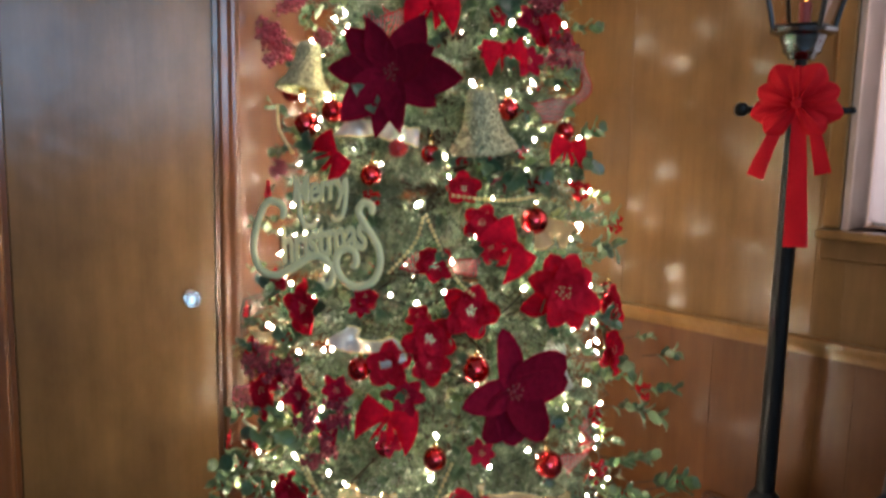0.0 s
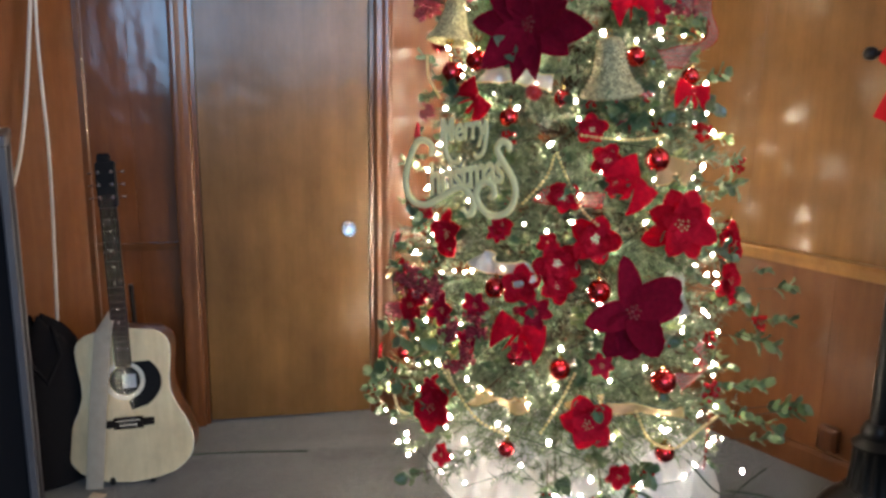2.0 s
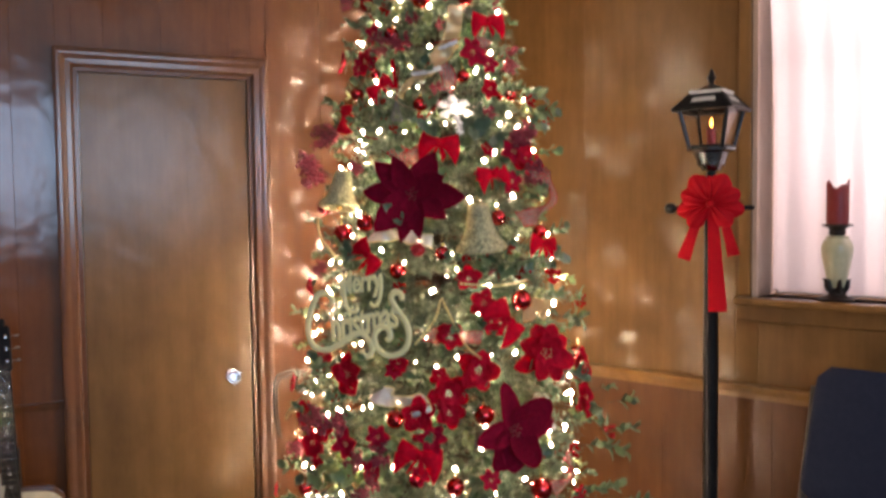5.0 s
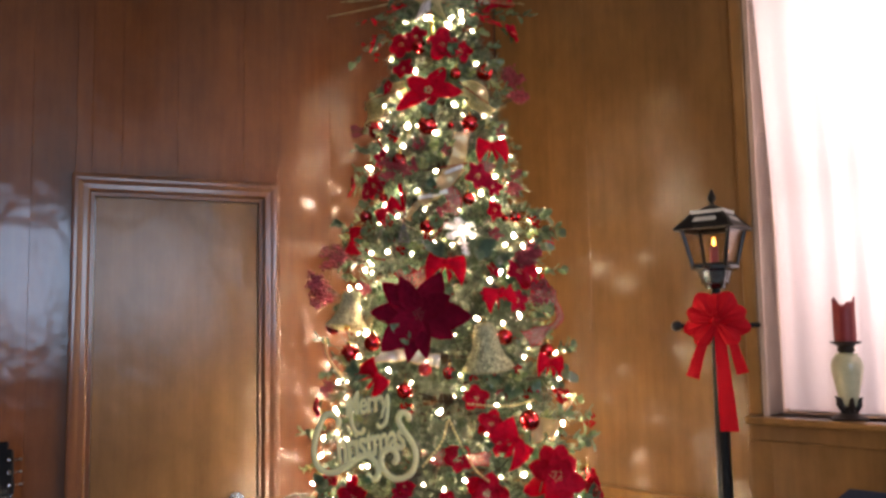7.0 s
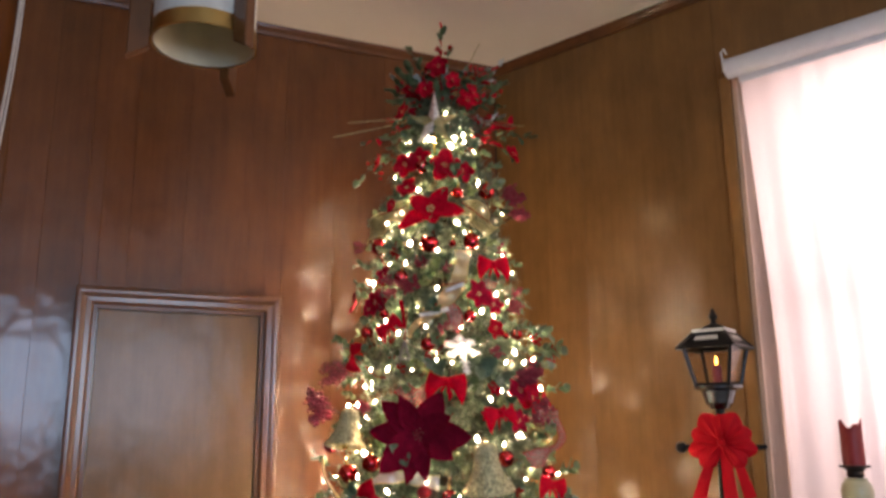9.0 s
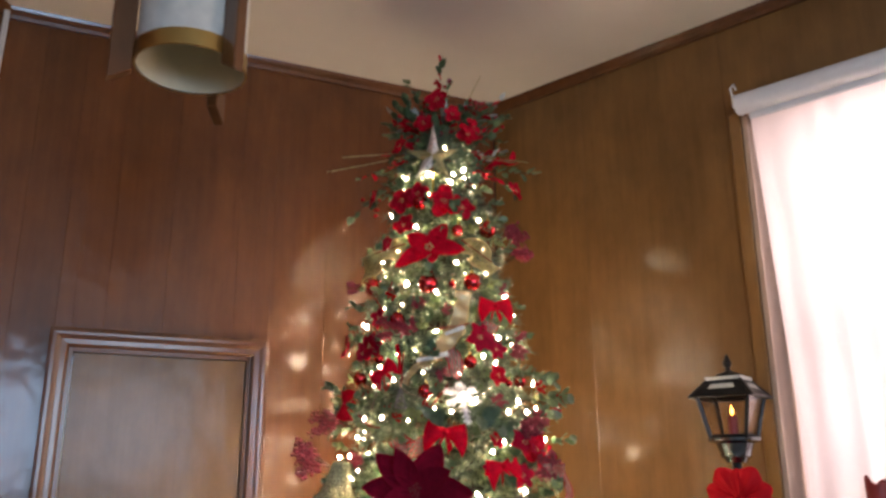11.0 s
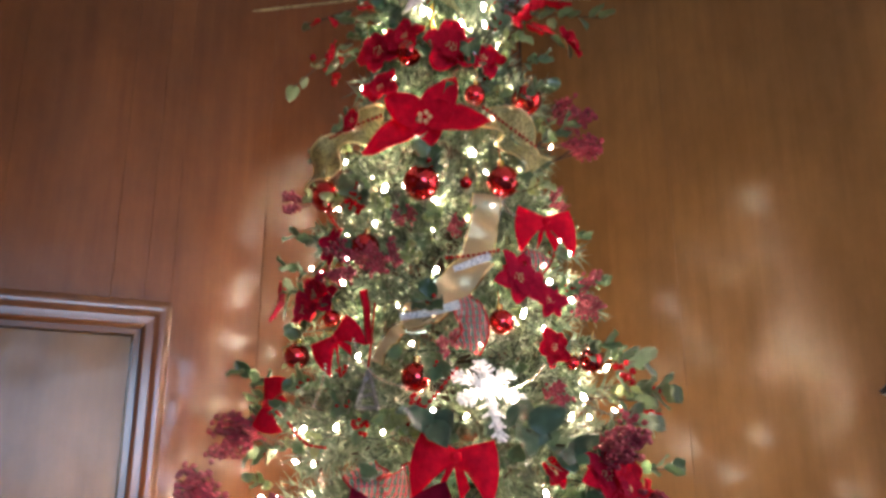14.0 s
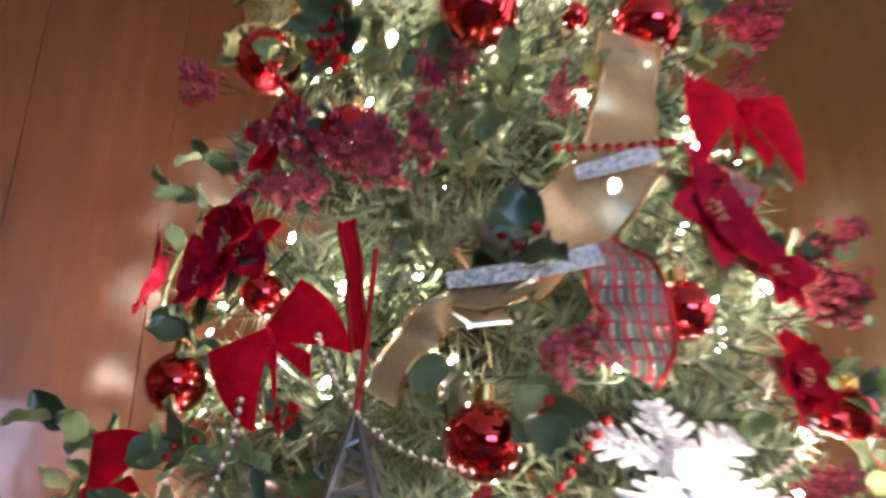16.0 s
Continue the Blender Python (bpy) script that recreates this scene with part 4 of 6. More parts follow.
VELVET_DARK = leafy("burgundy_velvet_petal", (0.150, 0.003, 0.014), (0.225, 0.005, 0.022), 0.95, 0.0, False)
PETAL_RED = silk("red_silk_petal", (0.48, 0.006, 0.018), (0.72, 0.014, 0.045))
BOW_RED = silk("red_velvet_bow", (0.60, 0.004, 0.018), (0.74, 0.008, 0.030), 0.85, 0.15)
GOLD_GLITTER = glitter("gold_glitter", (0.40, 0.37, 0.19))
PALE_GLITTER = plain("champagne_glitter_paint", (0.92, 0.88, 0.46), 0.5, 0.0, second=(0.80, 0.74, 0.36), scale=260, relief=0.0012)
SILVER_GLITTER = glitter("silver_glitter", (0.78, 0.80, 0.80))
GREY_GLITTER = glitter("dull_silver_glitter", (0.34, 0.35, 0.34), 0.5, 0.5)
WHITE_GLITTER = glitter("white_glitter", (0.95, 0.95, 0.95), 0.6, 0.0)
BELL_GOLD = glitter("woven_gold_glitter", (0.52, 0.49, 0.27), 0.5, 0.3, 160.0)
GOLD_BEAD = plain("gold_bead", (0.84, 0.70, 0.36), 0.28, 0.7)
RED_BEAD = plain("red_bead", (0.45, 0.02, 0.02), 0.25, 0.4)


def organza(name, colour, alpha):
    """Shiny thin ribbon, half seen through, crinkled."""
    m, nodes, links, p = material(name)
    fine = noise_at(nodes, links, 340.0)
    links.new(ramp(nodes, links, fine, tuple(c * 0.8 for c in colour), colour), p.inputs["Base Color"])
    p.inputs["Metallic"].default_value, p.inputs["Roughness"].default_value, p.inputs["Alpha"].default_value = 0.45, 0.36, alpha
    bump(nodes, links, p, noise_at(nodes, links, 70.0), 0.35, 0.002)
    return m


SHEER_GOLD = organza("sheer_gold_ribbon", (0.66, 0.50, 0.27), 0.70)
MESH_GOLD = glitter("gold_mesh_ribbon", (0.56, 0.52, 0.23), 0.32, 0.75, 300.0)
MESH_GOLD.node_tree.nodes["Principled BSDF"].inputs["Alpha"].default_value = 0.72
SHINE = plain("gold_wire_edge", (0.86, 0.74, 0.44), 0.25, 1.0)
FOLD_SILVER = glitter("blue_silver_ribbon_edge", (0.72, 0.90, 0.98), 0.35, 0.35, 380.0)
SILVER_BEAD = plain("silver_bead", (0.78, 0.76, 0.68), 0.22, 0.9)
SHEER_WHITE = organza("sheer_white_ribbon", (0.88, 0.88, 0.84), 0.60)
CORD = plain("green_light_cord", (0.012, 0.035, 0.016), 0.5)
WARM = glow("warm_white_bulb", (1.0, 0.83, 0.57), 590.0)
GREY_TWIG = plain("grey_silver_twig", (0.14, 0.145, 0.15), 0.4, 0.5)

# plaid: thin red and green lines on sheer cloth
m, nodes, links, p = material("sheer_plaid_ribbon")
tc = nodes.new("ShaderNodeTexCoord")


def lines(direction, scale, low, high, shift):
    w = nodes.new("ShaderNodeTexWave")
    w.bands_direction, w.wave_type = direction, "BANDS"
    w.inputs["Scale"].default_value, w.inputs["Phase Offset"].default_value = scale, shift
    links.new(tc.outputs["Object"], w.inputs["Vector"])
    return ramp(nodes, links, w.outputs["Fac"], (0, 0, 0), (1, 1, 1), low, high)


red_lines = mix(nodes, links, lines("X", 36.0, 0.76, 0.86, 0.0), lines("Z", 26.0, 0.90, 0.95, 0.0), 1.0, "LIGHTEN")
green_lines = lines("X", 36.0, 0.88, 0.93, 2.6)
c = mix(nodes, links, (0.60, 0.50, 0.42), (0.52, 0.03, 0.04), red_lines)
links.new(mix(nodes, links, c, (0.03, 0.10, 0.05), green_lines), p.inputs["Base Color"])
p.inputs["Roughness"].default_value = 0.6
bw = nodes.new("ShaderNodeRGBToBW")
links.new(mix(nodes, links, red_lines, green_lines, 1.0, "LIGHTEN"), bw.inputs[0])
al = nodes.new("ShaderNodeMapRange")
al.inputs["To Min"].default_value, al.inputs["To Max"].default_value = 0.38, 0.80
links.new(bw.outputs[0], al.inputs["Value"])
links.new(al.outputs[0], p.inputs["Alpha"])
PLAID = m


def foliage():
    """Branches of soft needles in tiers round the trunk."""
    rng = np.random.default_rng(7)
    t = thing("christmas_tree", "tall green artificial christmas tree with soft needles in a corner", "christmas tree", Matrix.Translation(AXIS))
    part("trunk", Build().lathe([(0.03, 0.02), (0.028, 1.4), (0.012, 2.6), (0.004, 2.82)], 12), BARK, t)
    for k in range(4):
        a = math.pi / 2 * k + 0.4
        part("stand_leg", Build().tube([(0.02 * math.cos(a), 0.02 * math.sin(a), 0.16), (0.16 * math.cos(a), 0.16 * math.sin(a), 0.09), (0.26 * math.cos(a), 0.26 * math.sin(a), 0.012)], 0.012, 8), CORD, t)
    starts, ends, weights, limbs = [], [], [], Build()
    z = 0.24
    while z < 2.80:
        r = girth(z)
        n = int(8 + 19 * r)
        for k in range(n):
            az = 2 * math.pi * (k + rng.uniform(-0.35, 0.35)) / n + z * 7
            reach = r * rng.uniform(0.70, 0.95) - 0.025
            zt = z + rng.uniform(-0.05, 0.05) + 0.02
            root = np.array([0.02 * math.cos(az), 0.02 * math.sin(az), z + 0.06 * r])
            tip = np.array([reach * math.cos(az), reach * math.sin(az), zt - 0.05 * r])
            mid = (root + tip) / 2 + np.array([0, 0, 0.03])
            if k % 2 == 0:
                limbs.tube([root, mid, tip], [0.004, 0.003, 0.002], 4)
            for q in range(7):
                s = 0.34 + 0.66 * q / 6
                base = root * (1 - s) ** 2 + 2 * mid * s * (1 - s) + tip * s * s
                length = rng.uniform(0.07, 0.12) * (1.15 - 0.35 * s) * (0.55 + 0.8 * r)
                for side in (-1, 1):
                    turn = az + side * rng.uniform(0.35, 0.95)
                    d = np.array([math.cos(turn), math.sin(turn), rng.uniform(-0.35, 0.35)])
                    starts.append(base)
                    ends.append(base + d * length)
            starts.append(mid * 0.5 + tip * 0.5)
            ends.append(tip + (tip - mid) * 0.25)
        z += 0.055 + 0.02 * r
    starts, ends = np.array(starts), np.array(ends)
    per = 24
    s = np.repeat(starts, per, 0)
    d = np.repeat(ends - starts, per, 0)
    base = s + d * rng.uniform(0, 1.0, (len(s), 1))
    dn = d / (np.linalg.norm(d, axis=1, keepdims=True) + 1e-9)
    rnd = rng.normal(size=s.shape)
    rnd -= dn * (rnd * dn).sum(1, keepdims=True)
    rnd /= np.linalg.norm(rnd, axis=1, keepdims=True)
    way = dn * rng.uniform(0.35, 0.85, (len(s), 1)) + rnd * 0.75
    way /= np.linalg.norm(way, axis=1, keepdims=True)
    tip = base + way * rng.uniform(0.022, 0.046, (len(s), 1))
    flat = np.cross(way, rng.normal(size=s.shape))
    flat /= np.linalg.norm(flat, axis=1, keepdims=True)
    flat *= 0.0024
    v = np.stack([base - flat, base + flat, tip], 1).reshape(-1, 3)
    me = bpy.data.meshes.new("needles")
    count = len(base)
    me.vertices.add(count * 3)
    me.vertices.foreach_set("co", v.astype(np.float32).ravel())
    me.loops.add(count * 3)
    me.loops.foreach_set("vertex_index", np.arange(count * 3, dtype=np.int32))
    me.polygons.add(count)
    me.polygons.foreach_set("loop_start", np.arange(0, count * 3, 3, dtype=np.int32))
    me.materials.append(NEEDLE)
    me.update()
    me.validate()
    tagged(part("needles", me, None, t), kind="stuff")
    tagged(part("inner_twig", limbs, BARK, t), kind="stuff")


foliage()


# white tree skirt, gathered in soft folds
def skirt():
    rows = []
    R = 0.50
    rng = random.Random(3)
    for k in range(46):
        r = 0.05 + (R - 0.05) * k / 45
        row = []
        for i in range(180):
            a = 2 * math.pi * i / 180
            edge = R * (1 + 0.05 * math.sin(3 * a + 1) + 0.02 * math.sin(7 * a)) / R
            s = (r - 0.05) / (R - 0.05)
            fold = abs(noise.noise((2.2 * math.cos(a) + 3 * s, 2.2 * math.sin(a), 4.0 * s)))
            ring = 0.5 + 0.5 * math.sin(18 * s + 4 * noise.noise((1.5 * math.cos(a), 1.5 * math.sin(a), 2.0)))
            sweep = math.sin(4 * a + 7 * s + 2.5 * noise.noise((1.3 * math.cos(a), 1.3 * math.sin(a), 5.0)))
            h = 0.15 * (1 - s) ** 1.1 + (0.085 * (1 - abs(sweep)) ** 2.2 + 0.055 * (1 - abs(math.sin(7 * a - 5 * s + 3 * noise.noise((1.6 * math.cos(a), 1.6 * math.sin(a), 9.0))))) ** 2.5) * math.sin(math.pi * s) ** 0.6 + 0.055 * fold * (1 - s) ** 0.4 * min(1, s * 5) + 0.042 * ring * (1 - s * s) + 0.006
            # draped swags: stepped folds that run round inside a flat rim
            for level, high, seed in ((0.86, 0.030, 2.0), (0.66, 0.038, 5.5), (0.44, 0.035, 8.0)):
                lip = level + 0.10 * noise.noise((1.7 * math.cos(a), 1.7 * math.sin(a), seed)) + 0.05 * math.sin(3 * a + seed)
                u = min(1.0, max(0.0, (lip - s) / 0.05))
                h += high * u * u * (3 - 2 * u) * (0.6 + 0.4 * math.sin(5 * a + 2 * seed))
            if s > 0.94:
                h = h * max(0.0, (1 - s) / 0.06) ** 0.5 + 0.004
            row.append((r * edge * math.cos(a), r * edge * math.sin(a), max(0.004, h)))
        rows.append(row + row[:1])
    t = thing("tree_skirt", "rumpled white fabric tree skirt spread on the carpet", "tree skirt", pose(1.862, 2.095, 0))
    part("cloth", Build().sheet([r[::-1] for r in rows], 0.006), CLOTH, t)
    part("hem", Build().tube(rows[-1], 0.008, 6), CLOTH, t)


skirt()


# ---- string lights ----
def lights():
    rng = random.Random(21)
    t = thing("string_lights", "warm white string lights wound round the tree, switched on", "string lights")
    bulb = Build().lathe([(0.0016, -0.006), (0.0025, -0.003), (0.0031, 0.001), (0.0027, 0.004), (0.0, 0.007)], 8).mesh("bulb", WARM)
    pts, z, az = [], 0.20, -200.0
    while z < 2.74:
        r = girth(z)
        step = 0.102 / max(r, 0.1)
        az += math.degrees(step)
        z += step / 6.283 * float(np.interp(z, [0.2, 1.0, 1.8, 2.7], [0.145, 0.135, 0.130, 0.085]))
        pts.append((az + rng.uniform(-5, 5), z + rng.uniform(-0.05, 0.05), rng.choice((-0.085, -0.065, -0.050, -0.035, -0.022, -0.010)) + rng.uniform(-0.006, 0.006)))
    wire = []
    n = 0
    for az_, z_, o in pts:
        p = spot(az_, max(0.16, z_), o)
        wire.append(p - Vector((0, 0, 0.012)))
        a = az_ % 360
        behind_sign = 200 < a < 236 and 1.01 < z_ < 1.28 and (o > -0.07 or n % 3)
        if not behind_sign and (100 < a < 330 or n % 3 == 0):
            part("bulb", bulb, None, t, m=Matrix.Translation(p) @ pose(0, 0, 0, rng.uniform(-50, 50), rng.uniform(-50, 50), 0) @ Matrix.Scale(rng.choice((0.55, 0.75, 0.9, 1.05, 1.3)), 4))
        n += 1
    for k in range(0, len(wire) - 1, 60):
        part("cord", Build().tube(wire[k:k + 61], 0.0016, 4), CORD, t)
    # a few that hang low
    for x, y, z_ in ((1.226, 1.999, 0.207), (1.256, 1.985, 0.164), (1.332, 1.951, 0.171), (1.423, 1.911, 0.239), (1.721, 1.590, 0.24), (2.188, 1.571, 0.234), (1.422, 1.850, 0.22)):
        part("bulb", bulb, None, t, m=pose(x, y, z_))
    # at the snowflake and under the star
    for x, y, z_ in (tuple(spot(-105, 1.775, 0.062)), (1.676, 1.955, 2.588), (1.800, 1.915, 2.610)):
        part("bulb", bulb, None, t, m=pose(x, y, z_))


lights()


# ---- ornaments ----
def bauble_kind(r):
    t = thing("bauble", "shiny red glass bauble hanging on the tree", "ornament", group="red baubles on the tree")
    part("ball", Build().lathe([(r * math.sin(math.pi * j / 16), -r * math.cos(math.pi * j / 16)) for j in range(1, 16)], 24), RED_GLASS, t)
    part("cap", Build().lathe([(0.0065, r * 0.975), (0.0065, r * 0.975 + 0.009), (0.003, r * 0.975 + 0.011)], 12), CAP_GOLD, t, "small gold cap")
    part("hook", Build().tube([(0, 0, r + 0.006), (0.003, 0, r + 0.016), (0, 0, r + 0.024), (-0.004, 0, r + 0.020), (-0.002, 0.0, r + 0.036)], 0.0008, 4), CAP_GOLD, t)
    return t


SMALL, MIDDLE, LARGE = bauble_kind(0.024), bauble_kind(0.029), bauble_kind(0.037)
FIRST = {0: SMALL, 1: MIDDLE, 2: LARGE}
USED = set()


def hang_bauble(az, z, out, r):
    k = 0 if r < 0.0255 else 1 if r < 0.0315 else 2
    m = Matrix.Translation(spot(az, z, out))
    size = r / (0.024, 0.029, 0.037)[k]
    b = FIRST[k] if k not in USED else copy_thing(FIRST[k], m)
    USED.add(k)
    b.matrix_basis = m @ pose(0, 0, 0, 6 * math.sin(az), 6 * math.cos(3 * az), 5 * az)
    b.scale = (size,) * 3


# azimuth, height, how far out of the needles, radius
BAUBLES = [
    (168.7, 1.464, 0.012, 0.0285), (-161.9, 1.373, 0.012, 0.0342), (-148.2, 1.409, 0.012, 0.0297), (-112.6, 1.311, 0.012, 0.0234), (-130.9, 1.256, 0.012, 0.0271),
    (-86.7, 1.421, 0.012, 0.0277), (-61.1, 1.372, 0.012, 0.025), (-79.9, 1.152, 0.012, 0.035), (-129.3, 0.8, 0.012, 0.0299), (-99.6, 0.809, 0.012, 0.0335),
    (-122.6, 0.609, 0.012, 0.0247), (-109.5, 0.586, 0.012, 0.0299), (-76.8, 0.538, 0.012, 0.0368), (-173.1, 0.503, 0.012, 0.0232), (178, 0.633, 0.012, 0.0258),
    (-123.1, 0.356, 0.012, 0.0235), (-78.9, 0.349, 0.012, 0.0278), (-97.6, 0.343, 0.012, 0.0139), (-169.1, 2.17, 0.012, 0.0322), (-123.6, 2.154, 0.012, 0.0338),
    (-93.5, 2.162, 0.012, 0.0308), (-71.5, 2.374, 0.012, 0.0316), (-134.5, 2.465, 0.012, 0.0266), (-101.4, 2.352, 0.012, 0.0216), (-142.5, 2.035, 0.012, 0.0262),
    (-99, 1.889, 0.012, 0.022), (-123, 1.794, 0.012, 0.0247), (-166.2, 1.849, 0.012, 0.0237), (-67, 1.837, 0.012, 0.0217), (-107.6, 2.153, 0.012, 0.0121),
    (-76.3, 1.827, 0.012, 0.0121), (-152, 1.907, 0.012, 0.0165),
]
BAUBLES_BEHIND = [(120, 1.9, 0.012, 0.03), (20, 1.5, 0.012, 0.03), (60, 1.0, 0.012, 0.036), (-20, 0.9, 0.012, 0.03), (130, 0.8, 0.012, 0.03)]
for az, z, out, r in BAUBLES + BAUBLES_BEHIND:
    hang_bauble(az, z, out, r)


def studded_kind():
    """A small ball set all over with glitter beads."""
    t = thing("studded_bauble", "small red bauble studded with glittering beads", "ornament", group="studded baubles")
    part("ball", Build().ball((0, 0, 0), 0.020, 16), RED_BEAD, t)
    studs = Build()
    for k in range(70):
        y = 1 - 2 * (k + 0.5) / 70
        q = math.sqrt(1 - y * y)
        studs.ball((0.021 * q * math.cos(2.4 * k), 0.021 * q * math.sin(2.4 * k), 0.021 * y), 0.0026, 6)
    tagged(part("stud", studs, RED_SPARK, t, "sparkling bead studs"), kind="stuff")
    return t


RED_SPARK = plain("red_sparkle", (0.75, 0.16, 0.18), 0.12, 0.7)
STUDDED = studded_kind()
for i, (az, z, out, r) in enumerate([(-122.5, 1.324, 0.02, 0.0229), (-102.5, 0.919, 0.02, 0.0133), (-122.3, 0.746, 0.02, 0.0134)]):
    m = Matrix.Translation(spot(az, z, out))
    b = STUDDED if i == 0 else copy_thing(STUDDED, m)
    b.matrix_basis = m
    b.scale = (r / 0.022,) * 3


def petal(length, width, cup, tip=0.6, ruffle=0.0, seed=0, n=9):
    """A petal along x, curved up in z; tip below 1 makes it pointed."""
    rng = random.Random(seed)
    rows = []
    for k in range(n + 1):
        s = k / n
        w = width * (math.sin(math.pi * min(1, s ** 0.75)) ** tip) if s < 1 else 0.0006
        w = max(w, 0.0008)
        row = []
        for j in range(-2, 3):
            e = j / 2
            row.append((length * s, w / 2 * e, cup * length * (s * (1.3 - 1.1 * s)) - 0.10 * w * abs(e) + 0.22 * w * e * e - (0.035 * w if j == 0 else 0.0) + ruffle * math.sin(9 * s + 3 * e + seed) * s * abs(e)))
        rows.append(row)
    return Build().sheet([r[::-1] for r in rows], 0.0010)


def lamp_bow():
    away = Vector((-0.72, -0.69, 0)).normalized()
    side = Vector((0, 0, 1)).cross(away).normalized()
    m = Matrix.Translation(Vector((2.676, 1.618, 1.462)) + away * 0.030) @ Matrix((side, Vector((0, 0, 1)), away)).transposed().to_4x4()
    t = thing("ribbon_bow", "large red velvet bow with tails tied to the lamp post", "bow", m)
    rng = random.Random(11)

    def puff(length, width, rise):
        """A ribbon loop, narrow at the knot, wide and rounded at its end, with soft pleats."""
        rows = []
        for k in range(11):
            s = k / 10
            w = width * (0.18 + 0.82 * s ** 0.8) * (1 - max(0.0, s - 0.72) ** 2 * 6.5)
            rows.append([(length * (s - 0.10 * s * e * e), w / 2 * e, rise * math.sin(math.pi * min(1, s * 0.92)) * (1 - 0.75 * e * e) + 0.0055 * math.cos(8.5 * e) * (1 - s * 0.75)) for e in [q / 6 for q in range(-6, 7)]])
        return Build().sheet([r[::-1] for r in rows], 0.0014)
    for k, (a, ln, w) in enumerate(((196, 0.122, 0.082), (346, 0.120, 0.082), (228, 0.112, 0.085), (312, 0.108, 0.085), (160, 0.108, 0.085), (20, 0.110, 0.085), (122, 0.118, 0.094), (62, 0.116, 0.094), (92, 0.098, 0.07))):
        part("loop", puff(ln, w, 0.024), RED_VELVET, t, m=pose(0, 0, 0.003 + 0.0045 * k, rng.uniform(-10, 10), rng.uniform(-4, 3), a))
    part("knot", Build().ball((0, 0, 0.050), 0.014, 12, 1.5), RED_VELVET, t)
    for x0, x1, z1, w in ((0.005, 0.026, -0.395, 0.062), (-0.02, -0.094, -0.205, 0.046), (0.03, 0.080, -0.19, 0.042)):
        pts = [(x0 + (x1 - x0) * (q / 9) ** 0.8, -0.02 + (z1 + 0.02) * q / 9, 0.020 - 0.008 * math.sin(q * 0.9) - 0.010 * q / 9) for q in range(10)]
        part("tail", ribbon(pts, lambda s, w=w: w * (0.55 + 0.5 * s), lambda i: Vector((0, 0, 1)), 0.001), RED_VELVET, t)


lamp_bow()


def flower_kind(name, label, category, outer, inner, length, width, mat, tip, ruffle, leaves, group, centre=None):
    t = thing(name, label, category, group=group)
    rng = random.Random(len(label))
    for k in range(outer):
        a = 360 / outer * k + rng.uniform(-6, 6)
        part("petal", petal(length * rng.uniform(0.90, 1.05), width, 0.16, tip, ruffle, k), mat, t, m=pose(0, 0, 0.004 + 0.002 * (k % 2), rng.uniform(-16, 16), rng.uniform(-22, 14), a))
    for k in range(inner):
        a = 360 / inner * k + 25 + rng.uniform(-6, 6)
        part("petal", petal(length * 0.62, width * 0.75, 0.34, tip, ruffle, k + 9), mat, t, m=pose(0, 0, 0.012, 0, -10, a))
    for k in range(leaves):
        a = 360 / leaves * k + 40
        part("leaf", petal(length * 0.85, width * 0.7, 0.05, 0.8, 0.0, k), LEAF_DARK, t, "dark green leaf", m=pose(0, 0, -0.004, 0, 6, a))
    c = Build()
    for k in range(11):
        a = 2.4 * k
        rr = length * 0.055 * math.sqrt(k)
        c.ball((rr * math.cos(a), rr * math.sin(a), 0.020 + 0.006 * (k % 3)), length * 0.030, 6)
    tagged(part("stamen", c, centre or GOLD_BEAD, t, "small bead centre"), kind="stuff")
    return t


def spread(kind, spots, ref):
    """Sets copies of a kind on the tree: azimuth, height, out, radius, each turned its own way."""
    done = False
    for i, (az, z, out, r) in enumerate(spots):
        s = r / ref
        m = on_tree(az, z, out, 47.0 * i, 10.0, 6 * math.sin(i * 2.1))
        if not done:
            kind.matrix_basis = m
            kind.scale = (s, s, s)
            done = True
        else:
            c = copy_thing(kind, m)
            c.scale = (s, s, s)


# two velvet poinsettias, one pointed and one rounded
def velvet(label, petals, m):
    """petals: the way each points in degrees, its length, width and how blunt its tip is."""
    t = thing("velvet_poinsettia", label, "flower", m, "velvet poinsettias")
    for k, (a, length, width, tip) in enumerate(petals):
        part("petal", petal(length, width, 0.10, tip, 0.004, k, 12), VELVET_DARK, t, m=pose(0, 0, 0.003 + 0.004 * (k % 2), (6, -8, 10, -6)[k % 4], (4, -6, 2, -10, 6)[k % 5], a))
    for k in range(12):
        a, r = 2.4 * k, 0.006 * math.sqrt(k)
        part("stamen", Build().ball((r * math.cos(a), r * math.sin(a), 0.018 + 0.004 * (k % 3)), 0.0046, 6), RED_SPARK, t)


velvet("large burgundy velvet poinsettia with pointed petals on the tree",
       [(140, 0.166, 0.080, 0.75), (116, 0.140, 0.070, 0.8), (62, 0.150, 0.092, 0.75), (28, 0.120, 0.080, 0.7), (-3, 0.166, 0.098, 0.75), (-36, 0.130, 0.080, 0.75), (-80, 0.146, 0.066, 0.85), (-105, 0.158, 0.064, 0.85), (-135, 0.168, 0.100, 0.7), (176, 0.166, 0.082, 0.75)],
       on_tree(-124.0, 1.498, 0.06, 0, 2))
velvet("large burgundy velvet flower with rounded petals on the tree",
       [(99, 0.148, 0.070, 0.50), (32, 0.150, 0.100, 0.45), (4, 0.146, 0.090, 0.45), (-60, 0.140, 0.094, 0.5), (-86, 0.142, 0.090, 0.5), (-116, 0.140, 0.100, 0.5), (-168, 0.134, 0.080, 0.6)],
       on_tree(-92.2, 0.770, 0.06, 0, 2))
